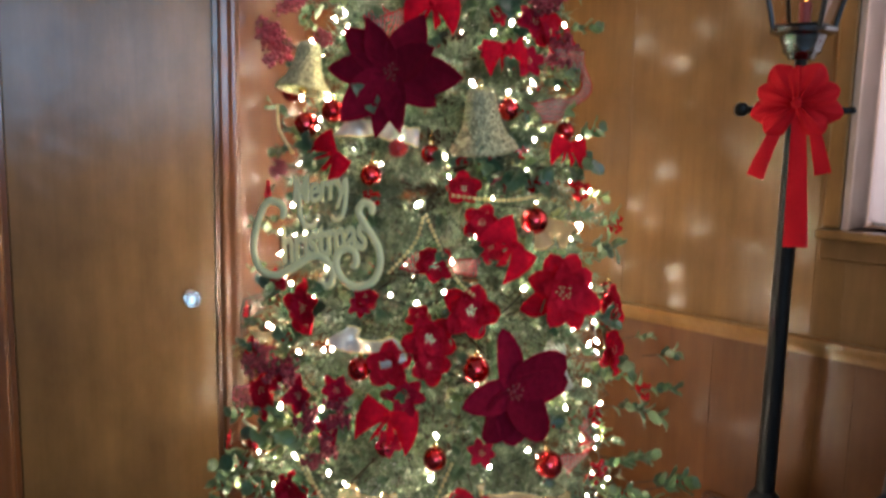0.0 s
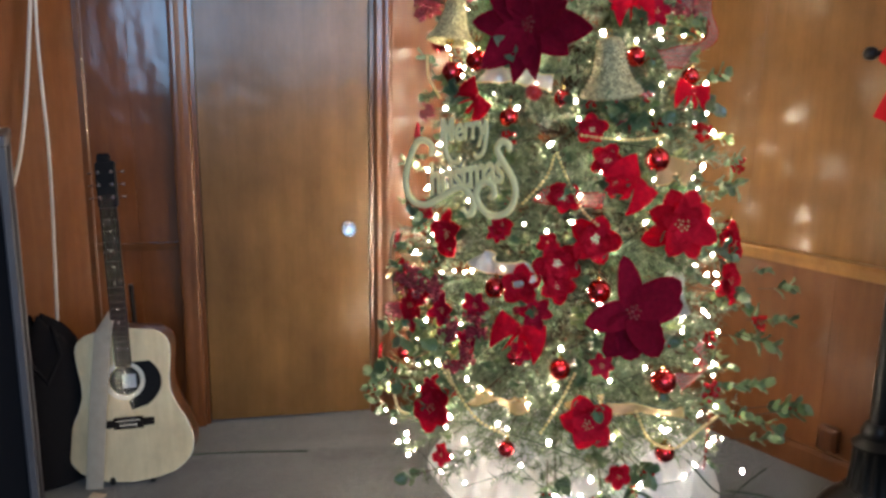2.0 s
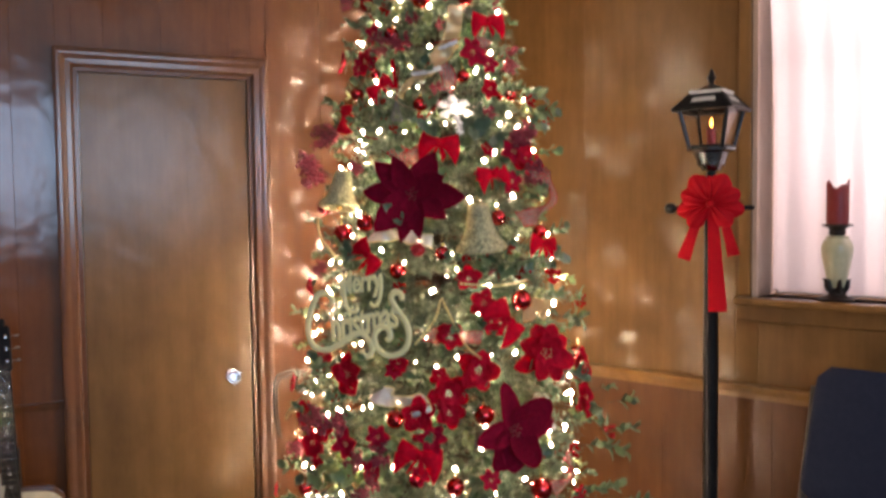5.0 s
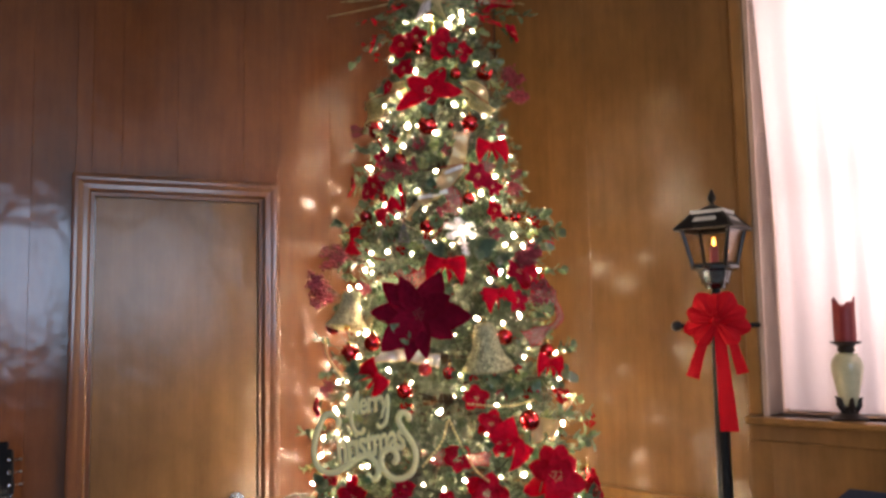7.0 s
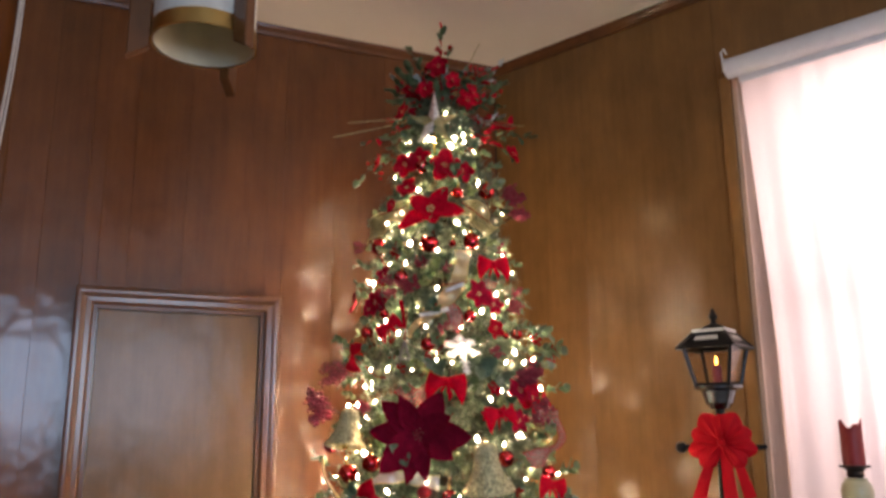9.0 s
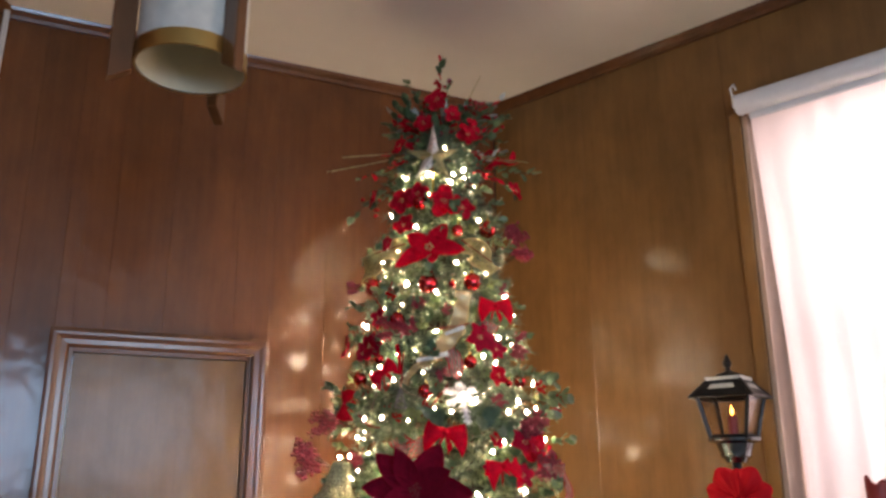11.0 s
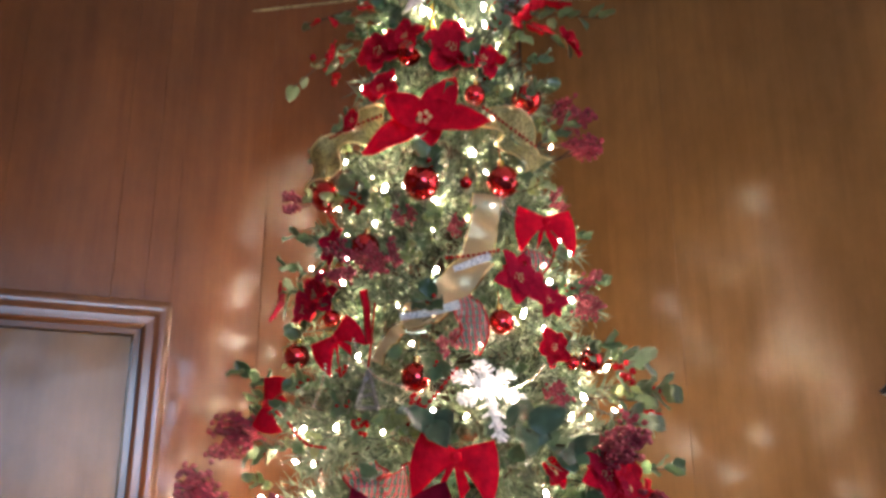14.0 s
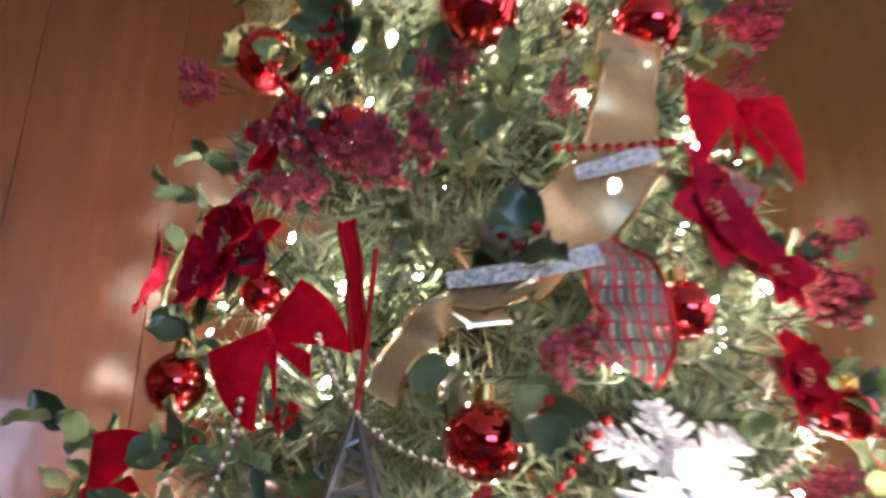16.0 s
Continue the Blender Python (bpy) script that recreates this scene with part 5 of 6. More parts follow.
POIN = flower_kind("poinsettia", "red silk poinsettia tucked into the tree", "flower", 5, 4, 0.100, 0.084, PETAL_RED, 0.45, 0.012, 3, "red poinsettias")
REDS = [
    (-46.1, 0.899, 0.02, 0.0647), (-52.4, 0.796, 0.02, 0.0694), (-146.9, 0.926, 0.02, 0.0727), (-101.4, 0.948, 0.02, 0.0735), (-111.6, 0.882, 0.02, 0.0691),
    (-121.3, 0.819, 0.02, 0.06), (-111.4, 0.824, 0.02, 0.0531), (-110.5, 1.052, 0.02, 0.048), (-102.7, 1.231, 0.02, 0.0456), (-97.9, 1.152, 0.02, 0.0484),
    (-95.5, 1.092, 0.02, 0.0405), (-128.5, 0.972, 0.02, 0.035), (-114.6, 0.933, 0.02, 0.032), (-163.9, 0.682, 0.02, 0.0535), (-168.8, 0.779, 0.02, 0.0511),
    (-161, 0.643, 0.02, 0.0443), (176.6, 0.848, 0.02, 0.0348), (-148.3, 0.464, 0.02, 0.0514), (176.9, 1.188, 0.02, 0.0375), (-161, 0.978, 0.02, 0.0349),
    (-157.3, 0.737, 0.02, 0.0405), (-147.3, 0.416, 0.02, 0.0754), (-101.8, 0.447, 0.02, 0.0797), (-141.2, 0.299, 0.02, 0.0391), (-93.4, 0.308, 0.02, 0.0384),
    (162.6, 0.427, 0.051, 0.0291), (-111.4, 1.061, 0.02, 0.0367), (-150.6, 2.476, 0.02, 0.0551), (-112.1, 2.454, 0.02, 0.0678), (-96.1, 2.437, 0.02, 0.0485),
    (-144.9, 2.378, 0.02, 0.0461), (-136.2, 2.497, 0.02, 0.0447), (-158.1, 1.951, 0.02, 0.051), (-84.6, 1.847, 0.02, 0.0356),
    (-159, 2.321, 0.02, 0.029), (-68, 1.614, 0.02, 0.0598), (-55.3, 1.587, 0.02, 0.05), (-89.6, 1.643, 0.02, 0.0274),
    (-47.2, 2.538, 0.105, 0.0425), (176, 2.519, 0.067, 0.0385),
]
spread(POIN, REDS, 0.10)
big = thing("large_poinsettia", "large bright red velvet poinsettia near the tree top", "flower", on_tree(-122.2, 2.275, 0.03, 0, 6))
for k, (a, ln) in enumerate(((207, 0.132), (352, 0.122), (52, 0.098), (152, 0.088), (22, 0.060), (285, 0.050))):
    part("petal", petal(ln, 0.062, 0.14, 0.62, 0.005, k), BOW_RED, big, m=pose(0, 0, 0.004 + 0.002 * (k % 2), (12, -10, 8, -6, 10, 4)[k], (2, -4, -12, -16, -10, 6)[k], a))
for k in range(5):
    part("stamen", Build().ball((0.010 * math.cos(1.26 * k), 0.010 * math.sin(1.26 * k), 0.022), 0.005, 8), GOLD_BEAD, big)
RUFF = flower_kind("ruffled_poinsettia", "bright red ruffled silk poinsettia on the tree", "flower", 8, 6, 0.105, 0.070, PETAL_RED, 0.45, 0.006, 2, "red poinsettias")
RUFF.matrix_basis = on_tree(-75.4, 0.984, 0.04, 20, 4, -20)
PLUM_FLOWER = flower_kind("plum_poinsettia", "faded plum red silk poinsettia on the tree", "flower", 6, 3, 0.100, 0.060, silk("plum_petal", (0.46, 0.010, 0.038), (0.62, 0.020, 0.062)), 0.55, 0.004, 2, "plum poinsettias")
PLUMS = [
    (170.7, 1.972, 0.021, 0.0480), (-164.7, 1.931, 0.015, 0.0433), (-154.9, 2.046, 0.015, 0.0419), (-147.4, 0.704, 0.015, 0.0565), (-135.2, 0.741, 0.015, 0.0466),
    (-116.9, 0.745, 0.015, 0.0536), (-137.1, 0.636, 0.015, 0.0471), (-121.2, 0.628, 0.015, 0.0407), (-74.2, 1.639, 0.015, 0.0563), (-78.5, 1.539, 0.015, 0.0475),
    (-94.2, 1.56, 0.015, 0.03), (-130.2, 0.95, 0.015, 0.0352), (-156.8, 1.944, 0.015, 0.0480), (-93.7, 1.964, 0.02, 0.0600), (-83.8, 1.931, 0.02, 0.0400), (-97.7, 0.601, 0.015, 0.041),
]
spread(PLUM_FLOWER, PLUMS, 0.10)


def bow_kind():
    t = thing("velvet_bow", "small bright red velvet bow wired to the tree", "bow", group="red bows on the tree")
    for sx in (-1, 1):
        rows = []
        for k in range(9):
            s = k / 8
            top, low = 0.010 + 0.020 * s ** 0.8, -0.008 - 0.062 * s ** 1.15
            row = []
            for q in range(7):
                e = q / 6
                x = sx * 0.066 * s * (1 - 0.16 * s * (2 * e - 1) ** 2)
                row.append((x, low + (top - low) * e, 0.006 + 0.014 * math.sin(math.pi * s) * math.cos(math.pi * (e - 0.5)))) 
            rows.append(row)
        part("loop", Build().sheet(rows if sx < 0 else [r[::-1] for r in rows], 0.0016), BOW_RED, t)
        rows = [[(sx * (0.003 + 0.016 * s + 0.006 * e), -0.006 - 0.048 * s + 0.010 * sx * e * s, 0.006 - 0.004 * math.sin(5 * s)) for e in (-1, 0, 1)] for s in [k / 6 for k in range(7)]]
        part("tail", Build().sheet([r[::-1] for r in rows], 0.0012), BOW_RED, t)
    part("knot", Build().ball((0, -0.001, 0.010), 0.009, 10, 1.1), BOW_RED, t)
    return t


BOW = bow_kind()
# azimuth, height, out, half span, tilt, yaw
BOWS = [
    (-141.6, 1.309, 0.045, 0.0620, -50, 0), (-120.9, 0.698, 0.03, 0.0776, -14, 0), (-88.7, 1.102, 0.03, 0.0759, -58, 0), (-113, 1.667, 0.03, 0.0692, -6, 0),
    (-146.3, 1.863, 0.03, 0.049, 38, 10), (-172.1, 1.766, 0.03, 0.0519, 80, 25), (-88.7, 1.568, 0.03, 0.0614, 12, 0), (-63.8, 1.336, 0.03, 0.0575, -10, -20),
    (-81.3, 2.082, 0.03, 0.0621, 0, -15),
]
for i, (az, z, out, r, tilt, yaw) in enumerate(BOWS):
    m = on_tree(az, z, out, tilt, 6, yaw)
    b = BOW if i == 0 else copy_thing(BOW, m)
    b.matrix_basis = m
    b.scale = (r / 0.068,) * 3


def bell_kind(h, mat, label):
    t = thing("bell_ornament", label, "ornament")
    prof = [(0.10, 0.0), (0.16, -0.02), (0.21, -0.10), (0.24, -0.30), (0.29, -0.55), (0.38, -0.76), (0.50, -0.90), (0.53, -0.98), (0.51, -1.0), (0.47, -0.94), (0.34, -0.74)]
    rows = []
    for r, z in prof:
        rows.append([(r * h * math.cos(a), r * h * math.sin(a), z * h) for a in [2 * math.pi * k / 36 for k in range(37)]])
    part("bell_body", Build().sheet(rows), mat, t)
    knots = Build()
    for k in range(13):
        v = -0.06 - 0.90 * k / 12
        rr = float(np.interp(-v, [-q[1] for q in prof[:8]], [q[0] for q in prof[:8]]))
        n = int(8 + 34 * rr)
        for q in range(n):
            a = 2 * math.pi * (q + 0.5 * (k % 2)) / n
            knots.ball((rr * h * math.cos(a), rr * h * math.sin(a), v * h), 0.030 * h, 6)
    tagged(part("woven_knot", knots, mat, t), kind="stuff")
    for zz, rr in ((-0.97, 0.535), (-0.12, 0.215), (-0.60, 0.315)):
        part("rim", Build().tube([(rr * h * math.cos(a), rr * h * math.sin(a), zz * h) for a in [2 * math.pi * k / 36 for k in range(37)]], 0.0022, 5), mat, t)
    part("clapper", Build().ball((0, 0, -0.98 * h), 0.10 * h, 10), CAP_GOLD, t)
    part("loop", Build().tube([(0.05 * h * math.sin(a), 0, 0.06 * h - 0.06 * h * math.cos(a)) for a in [2 * math.pi * k / 10 for k in range(11)]], 0.0016, 5), CAP_GOLD, t)
    return t


b = bell_kind(0.152, BELL_GOLD, "gold glitter woven bell ornament on the tree")
b.matrix_basis = Matrix.Translation(spot(-98.0, 1.470, 0.05)) @ pose(0, 0, 0, 6, -8, 0)
b = bell_kind(0.130, BELL_GOLD, "gold glitter woven bell ornament half hidden in the tree")
b.matrix_basis = Matrix.Translation(spot(-167, 1.586, 0.02)) @ pose(0, 0, 0, -6, 10, 0)
b = bell_kind(0.115, GREY_GLITTER, "dull silver glitter bell ornament half hidden in the tree")
b.matrix_basis = Matrix.Translation(spot(-64, 0.823, -0.075)) @ pose(0, 0, 0, 4, 6, 0)


# azimuth, height
LARGE_LEAVES = [(-98.0, 1.726), (-43.0, 1.785), (-41.5, 1.850), (-118.0, 1.690), (-55.0, 1.720), (-86.0, 1.690),
                (-150.0, 1.300), (-60.0, 1.280), (-38.0, 1.060), (-58.0, 0.900), (-44.0, 0.740), (-160.0, 0.960), (-168.0, 0.560), (-130.0, 1.420)]
# azimuth, height, out, size
SPRAYS = [
    (-132.9, 1.99, 0.02, 0.0448), (-145.8, 1.999, 0.02, 0.046), (-140.4, 2.003, 0.02, 0.0331), (-42, 2.326, 0.021, 0.0624), (-41.8, 2.392, 0.024, 0.0476),
    (-42.4, 2.294, 0.037, 0.0462), (-114.4, 1.845, 0.02, 0.0318), (-67.2, 1.965, 0.02, 0.0434), (-68.7, 1.918, 0.02, 0.0323), (-128, 2.071, 0.02, 0.0267),
    (-111.8, 2.059, 0.02, 0.0248), (171.9, 1.712, 0.045, 0.0486), (171.7, 2.186, 0.046, 0.032), (-70.8, 2.139, 0.02, 0.0273), (-86.5, 1.764, 0.02, 0.0319),
    (170.8, 1.59, 0.06, 0.0624), (-155, 1.581, 0.02, 0.0342), (-138.7, 0.576, 0.02, 0.0558), (-133.3, 0.68, 0.02, 0.0547), (-149.7, 0.79, 0.02, 0.062),
    (-159.8, 0.769, 0.02, 0.0582), (-173.3, 0.656, 0.02, 0.0462), (163.8, 1.571, 0.028, 0.0698), (-179, 1.705, 0.02, 0.0514), (-69.2, 1.678, 0.02, 0.0572),
    (-69, 1.563, 0.02, 0.057), (-142.1, 0.658, 0.02, 0.0503), (-71.6, 1.661, 0.02, 0.0509), (-172.5, 1.255, 0.02, 0.0331), (-92.3, 1.238, 0.02, 0.0271),
]
CLUSTERS = [
    (-146.7, 2.127, 0.025, 0.0263), (-60.7, 1.233, 0.025, 0.0436), (-32, 1.117, 0.039, 0.0579), (-81.1, 1.244, 0.025, 0.0276), (-36.3, 0.649, 0.089, 0.0515),
    (-51.4, 1.818, 0.025, 0.0351), (-41.3, 1.754, 0.048, 0.0323), (-122.7, 1.747, 0.025, 0.0217), (-136, 1.712, 0.025, 0.0218), (-103, 0.936, 0.025, 0.0186),
    (-60.3, 0.492, 0.025, 0.0448), (-103, 0.936, 0.025, 0.0186), (-61.1, 0.639, 0.025, 0.0355), (-141.3, 0.477, 0.025, 0.0177), (-160.9, 0.547, 0.025, 0.0333),
    (-84.4, 1.319, 0.025, 0.0247), (-143.6, 1.81, 0.025, 0.0154), (-103.6, 1.304, 0.025, 0.0241), (-129, 1.205, 0.025, 0.0297), (-99.7, 0.242, 0.025, 0.0277),
]
LEAVES = [
    (-141.3, 1.746, 0.015, 0.0451), (-97.3, 1.819, 0.015, 0.0458), (-40.6, 1.872, 0.029, 0.0512), (-41.6, 1.802, 0.056, 0.0634), (-40.2, 1.754, 0.022, 0.0544),
    (-97.4, 1.729, 0.015, 0.0367), (-147.7, 2.167, 0.015, 0.0537), (-132.2, 1.939, 0.015, 0.024), (-122, 1.919, 0.015, 0.0472), (-115.9, 1.713, 0.015, 0.043),
    (-162.1, 1.755, 0.015, 0.0484), (-31.7, 1.657, 0.029, 0.0627), (-53.7, 1.537, 0.015, 0.0503), (-83.9, 1.592, 0.015, 0.0498), (-89.2, 1.251, 0.015, 0.082),
    (-80.4, 1.223, 0.015, 0.0832), (-109.2, 1.183, 0.015, 0.0537), (-166.1, 0.852, 0.015, 0.0594), (-151.1, 0.843, 0.015, 0.0566), (-145.9, 0.796, 0.015, 0.0558),
    (-31.5, 1.051, 0.022, 0.0485), (-38, 0.76, 0.155, 0.0503), (-36.3, 0.798, 0.09, 0.0414), (-37.7, 0.659, 0.142, 0.0636), (-37.1, 0.596, 0.117, 0.0642),
    (-34.6, 0.687, 0.021, 0.0586), (-35, 0.588, 0.038, 0.0817), (-79.7, 0.652, 0.015, 0.0618), (-137.1, 0.658, 0.015, 0.0554), (-175.8, 0.408, 0.015, 0.0629),
    (-161, 0.446, 0.015, 0.0595), (-150, 1.293, 0.015, 0.0705), (-134.7, 1.311, 0.015, 0.0493), (-97.2, 1.291, 0.015, 0.0677), (-144.4, 0.492, 0.015, 0.051),
    (-28.9, 0.412, 0.039, 0.0743), (-31, 0.352, 0.122, 0.0667), (-31.4, 0.411, 0.054, 0.082), (-31.8, 0.317, 0.073, 0.1028), (-33.4, 0.349, 0.148, 0.0934),
    (-34, 0.25, 0.048, 0.0944), (174.4, 0.38, 0.015, 0.0883), (-170.5, 0.456, 0.015, 0.0763), (-107.6, 0.278, 0.015, 0.1038), (-99.7, 0.339, 0.015, 0.0869),
    (-86.8, 0.321, 0.015, 0.0707), (-149.3, 0.208, 0.015, 0.0727), (-128.4, 0.558, 0.015, 0.0593), (-158, 1.794, 0.015, 0.0484), (-105.6, 1.929, 0.015, 0.0364),
    (-70.1, 1.874, 0.015, 0.0368),
]
LIMES = [
    (-152.5, 0.623, 0.005, 0.0637), (-143.7, 0.605, 0.005, 0.0708), (-155.5, 0.546, 0.005, 0.0647), (-132.5, 0.662, 0.005, 0.0496), (-129.2, 0.731, 0.005, 0.0409),
    (-83, 1.593, 0.005, 0.0362), (-70.7, 1.164, 0.005, 0.037), (-160.2, 1.325, 0.005, 0.0378), (-105.5, 0.744, 0.005, 0.0404), (-83, 1.291, 0.005, 0.0361),
    (-89.8, 2.371, 0.005, 0.0288), (-139.1, 2.122, 0.005, 0.0314), (-126.1, 2.001, 0.005, 0.0328), (-118.9, 2.084, 0.005, 0.0338), (-124.1, 1.713, 0.005, 0.029),
    (-78, 2.169, 0.005, 0.0309), (-160.1, 2.166, 0.005, 0.0315), (-129.1, 1.727, 0.005, 0.0265), (-58, 0.45, 0.005, 0.0454), (-49, 1.785, 0.005, 0.0318),
]


def sprays():
    """Sprigs of sugared berries and holly, a few kinds, set many times."""
    rng = random.Random(5)

    def berry_spray():
        t = thing("berry_spray", "sugared burgundy berry spray sticking out of the tree", "berry spray", group="burgundy berry sprays")
        cl = Build()
        for k in range(5):
            a, e = rng.uniform(0, 6.3), rng.uniform(0.2, 0.7)
            d = Vector((math.cos(a) * e, math.sin(a) * e, 1)).normalized()
            part("stem", Build().tube([(0, 0, -0.04), d * 0.04, d * 0.095], 0.0012, 4), BARK, t)
            for q in range(26):
                s = rng.uniform(0.35, 1.0)
                o = Vector((rng.gauss(0, 1), rng.gauss(0, 1), rng.gauss(0, 1))) * 0.0075
                cl.ball(d * 0.095 * s + o, rng.uniform(0.0042, 0.0072), 6)
        tagged(part("sugared_berry", cl, PLUM, t), kind="stuff")
        return t

    def holly(leaf_mat, label, n, big, berries):
        t = thing("holly_sprig", label, "holly", group="holly sprigs")
        part("stem", Build().tube([(0, 0, -0.06), (0.004, 0.002, 0.02), (0.0, 0.008, 0.10)], [0.0026, 0.002, 0.0012], 5), BARK, t)
        for k in range(n):
            a = 137.5 * k
            zz = 0.10 * (k + 1) / n
            leaf = petal(big * rng.uniform(0.75, 1.1), big * rng.uniform(0.55, 0.78), 0.14, 0.5, 0.007, k, 7)
            part("leaf", leaf, leaf_mat, t, m=pose(0, 0, zz, 0, rng.uniform(-60, -15), a))
        for k in range(berries):
            part("berry", Build().ball((rng.uniform(-0.02, 0.02), rng.uniform(-0.02, 0.02), 0.06 + rng.uniform(0, 0.05)), 0.0060, 8), BERRY_RED, t)
        return t

    bs = [berry_spray(), berry_spray()]
    dark = [holly(LEAF_DARK, "glossy dark holly sprig with red berries on the tree", 6, 0.070, 5), holly(LEAF_DARK, "dark green leaf sprig tucked into the tree", 5, 0.055, 0)]
    large = holly(LEAF_LARGE, "sprig of large glossy green leaves on the tree", 5, 0.066, 0)
    lime = holly(LEAF_LIME, "pale green leaf sprig tucked into the tree", 6, 0.055, 0)
    bunch = thing("berry_bunch", "bunch of shiny red berries with a dark leaf on the tree", "berries", group="red berry bunches")
    for k in range(13):
        d = Vector((rng.gauss(0, 1), rng.gauss(0, 1), rng.gauss(0, 0.8)))
        d = d.normalized() * rng.uniform(0.010, 0.026)
        part("berry", Build().ball(d + Vector((0, 0, 0.02)), rng.uniform(0.0055, 0.0080), 8), BERRY_RED, bunch)
    for k in range(2):
        part("leaf", petal(0.05, 0.030, 0.12, 0.5, 0.004, k, 6), LEAF_DARK, bunch, m=pose(0, 0, 0, 0, -20, 170 * k + 30))
    fresh = {o.name for o in bs + dark + [lime, large, bunch]}

    def put(kind, az, z, out, tilt, s):
        a = radians(az)
        d = Vector((math.cos(a), math.sin(a), tilt)).normalized()
        m = Matrix.Translation(spot(az, z, out)) @ d.to_track_quat("Z", "Y").to_matrix().to_4x4() @ pose(0, 0, 0, 0, 0, rng.uniform(0, 360))
        if kind.name in fresh:
            fresh.discard(kind.name)
            kind.matrix_basis = m
            o = kind
        else:
            o = copy_thing(kind, m)
        o.scale = (s, s, s)

    def sprig(kind, az, z, out, tilt, s):
        put(kind, az, z, out, tilt, 0.74 * s)

    for i, (az, z, out, r) in enumerate(SPRAYS):
        put(bs[i % 2], az, z, out - 0.02, rng.uniform(-0.1, 0.5), r / 0.060)
    for i, (az, z, out, r) in enumerate(CLUSTERS):
        put(bunch, az, z, out - 0.01, rng.uniform(-0.4, 0.3), min(1.3, r / 0.034))
    for i, (az, z, out, r) in enumerate(LEAVES):
        put(dark[1] if i % 3 else dark[0], az, z, out - 0.035, rng.uniform(-0.3, 0.4), min(0.85, max(0.45, r / 0.085)))
    for i, (az, z, out, r) in enumerate(LIMES):
        put(lime, az, z, out - 0.03, rng.uniform(-0.3, 0.4), min(1.1, max(0.55, r / 0.065)))
    for az, z in ((-112, 0.27), (-96, 0.25), (-88, 0.29)):
        put(dark[0], az, z, -0.05, rng.uniform(-1.6, -0.9), 0.8)
    for az, z in LARGE_LEAVES:
        put(large, az, z, -0.035, rng.uniform(-0.2, 0.3), rng.uniform(0.8, 1.1))
    for k in range(150):
        z = 0.28 + 2.34 * ((k + rng.random()) / 150) ** 1.15
        sprig(dark[0] if k % 4 == 0 else dark[1], rng.uniform(-200, -35), z, rng.uniform(-0.055, 0.004), rng.uniform(-0.5, 0.5), rng.uniform(0.6, 1.0))
    for k in range(40):
        z = 0.30 + 2.25 * ((k + rng.random()) / 40) ** 1.15
        sprig(lime, rng.uniform(-205, -30), z, rng.uniform(-0.07, -0.005), rng.uniform(-0.5, 0.4), rng.uniform(0.5, 0.9))


sprays()


# ---- garlands and ribbons ----
def smooth_path(pts, k=10):
    pts = [Vector(p) for p in pts]
    fine = []
    for i in range(len(pts) - 1):
        p0, p1, p2, p3 = pts[max(i - 1, 0)], pts[i], pts[i + 1], pts[min(i + 2, len(pts) - 1)]
        for q in range(k):
            t = q / k
            fine.append(0.5 * ((2 * p1) + (p2 - p0) * t + (2 * p0 - 5 * p1 + 4 * p2 - p3) * t * t + (3 * p1 - p0 - 3 * p2 + p3) * t ** 3))
    return fine + [pts[-1]]


def beads(spots, mat, label, r=0.0046, out=0.050):
    path = smooth_path([spot(a, z, out) for a, z in spots], 24)
    b, gap, last = Build(), 2.3 * r, None
    for p in path:
        if last is None or (p - last).length >= gap:
            b.ball(p, r, 6)
            last = p
    t = thing("bead_garland", label, "bead garland")
    tagged(part("bead", b, mat, t), kind="stuff")
    part("thread", Build().tube(path, 0.0007, 4), mat, t)


GOLD_LABEL, RED_LABEL = "string of small gold beads draped on the tree", "string of small red beads draped on the tree"
GOLD_CHAINS = [
    [(-113.9, 1.164), (-116.0, 1.105), (-122.4, 1.034)],
    [(-113.1, 1.171), (-109.1, 1.093), (-105.3, 1.028), (-100.9, 0.989)],
    [(-144.2, 0.562), (-139.1, 0.499), (-130.8, 0.433), (-121.8, 0.407)],
    [(-113.7, 0.426), (-109.5, 0.5), (-105.3, 0.594)],
    [(-88.6, 0.483), (-85.4, 0.409), (-78.4, 0.375), (-70.0, 0.403), (-60.9, 0.424)],
    [(-165.9, 0.415), (-159.6, 0.377), (-154.2, 0.382)],
    [(-106.1, 1.218), (-96.3, 1.209), (-87.6, 1.209), (-77.5, 1.224)],
    [(-147.5, 0.567), (-140.7, 0.505)],
    [(-178.7, 1.42), (-171.4, 1.36), (-159.5, 1.304)],
]
SILVER_CHAINS = [
    [(-138.6, 1.856), (-137.4, 1.839), (-134.2, 1.808), (-129.9, 1.785), (-123.9, 1.772)],
    [(-98.5, 2.109), (-95.7, 2.084), (-93.2, 2.079)],
    [(-101.2, 1.765), (-94.9, 1.786), (-90.8, 1.812)],
    [(-147.5, 1.75), (-146.0, 1.787), (-145.9, 1.819)],
]
RED_CHAINS = [
    [(-114.7, 1.992), (-107.1, 1.998), (-99.8, 2.01)],
    [(-177.4, 2.29), (-153.8, 2.285), (-138.8, 2.295)],
    [(-155.0, 2.108), (-147.7, 2.058)],
    [(-123.3, 1.715), (-118.2, 1.754), (-112.1, 1.806)],
    [(-100.8, 2.303), (-91.6, 2.266), (-82.0, 2.234)],
    [(-154.8, 1.725), (-148.1, 1.691), (-142.4, 1.683)],
    [(-64.4, 0.431), (-69.4, 0.299)],
]
for chain in GOLD_CHAINS:
    beads(chain, GOLD_BEAD, GOLD_LABEL)
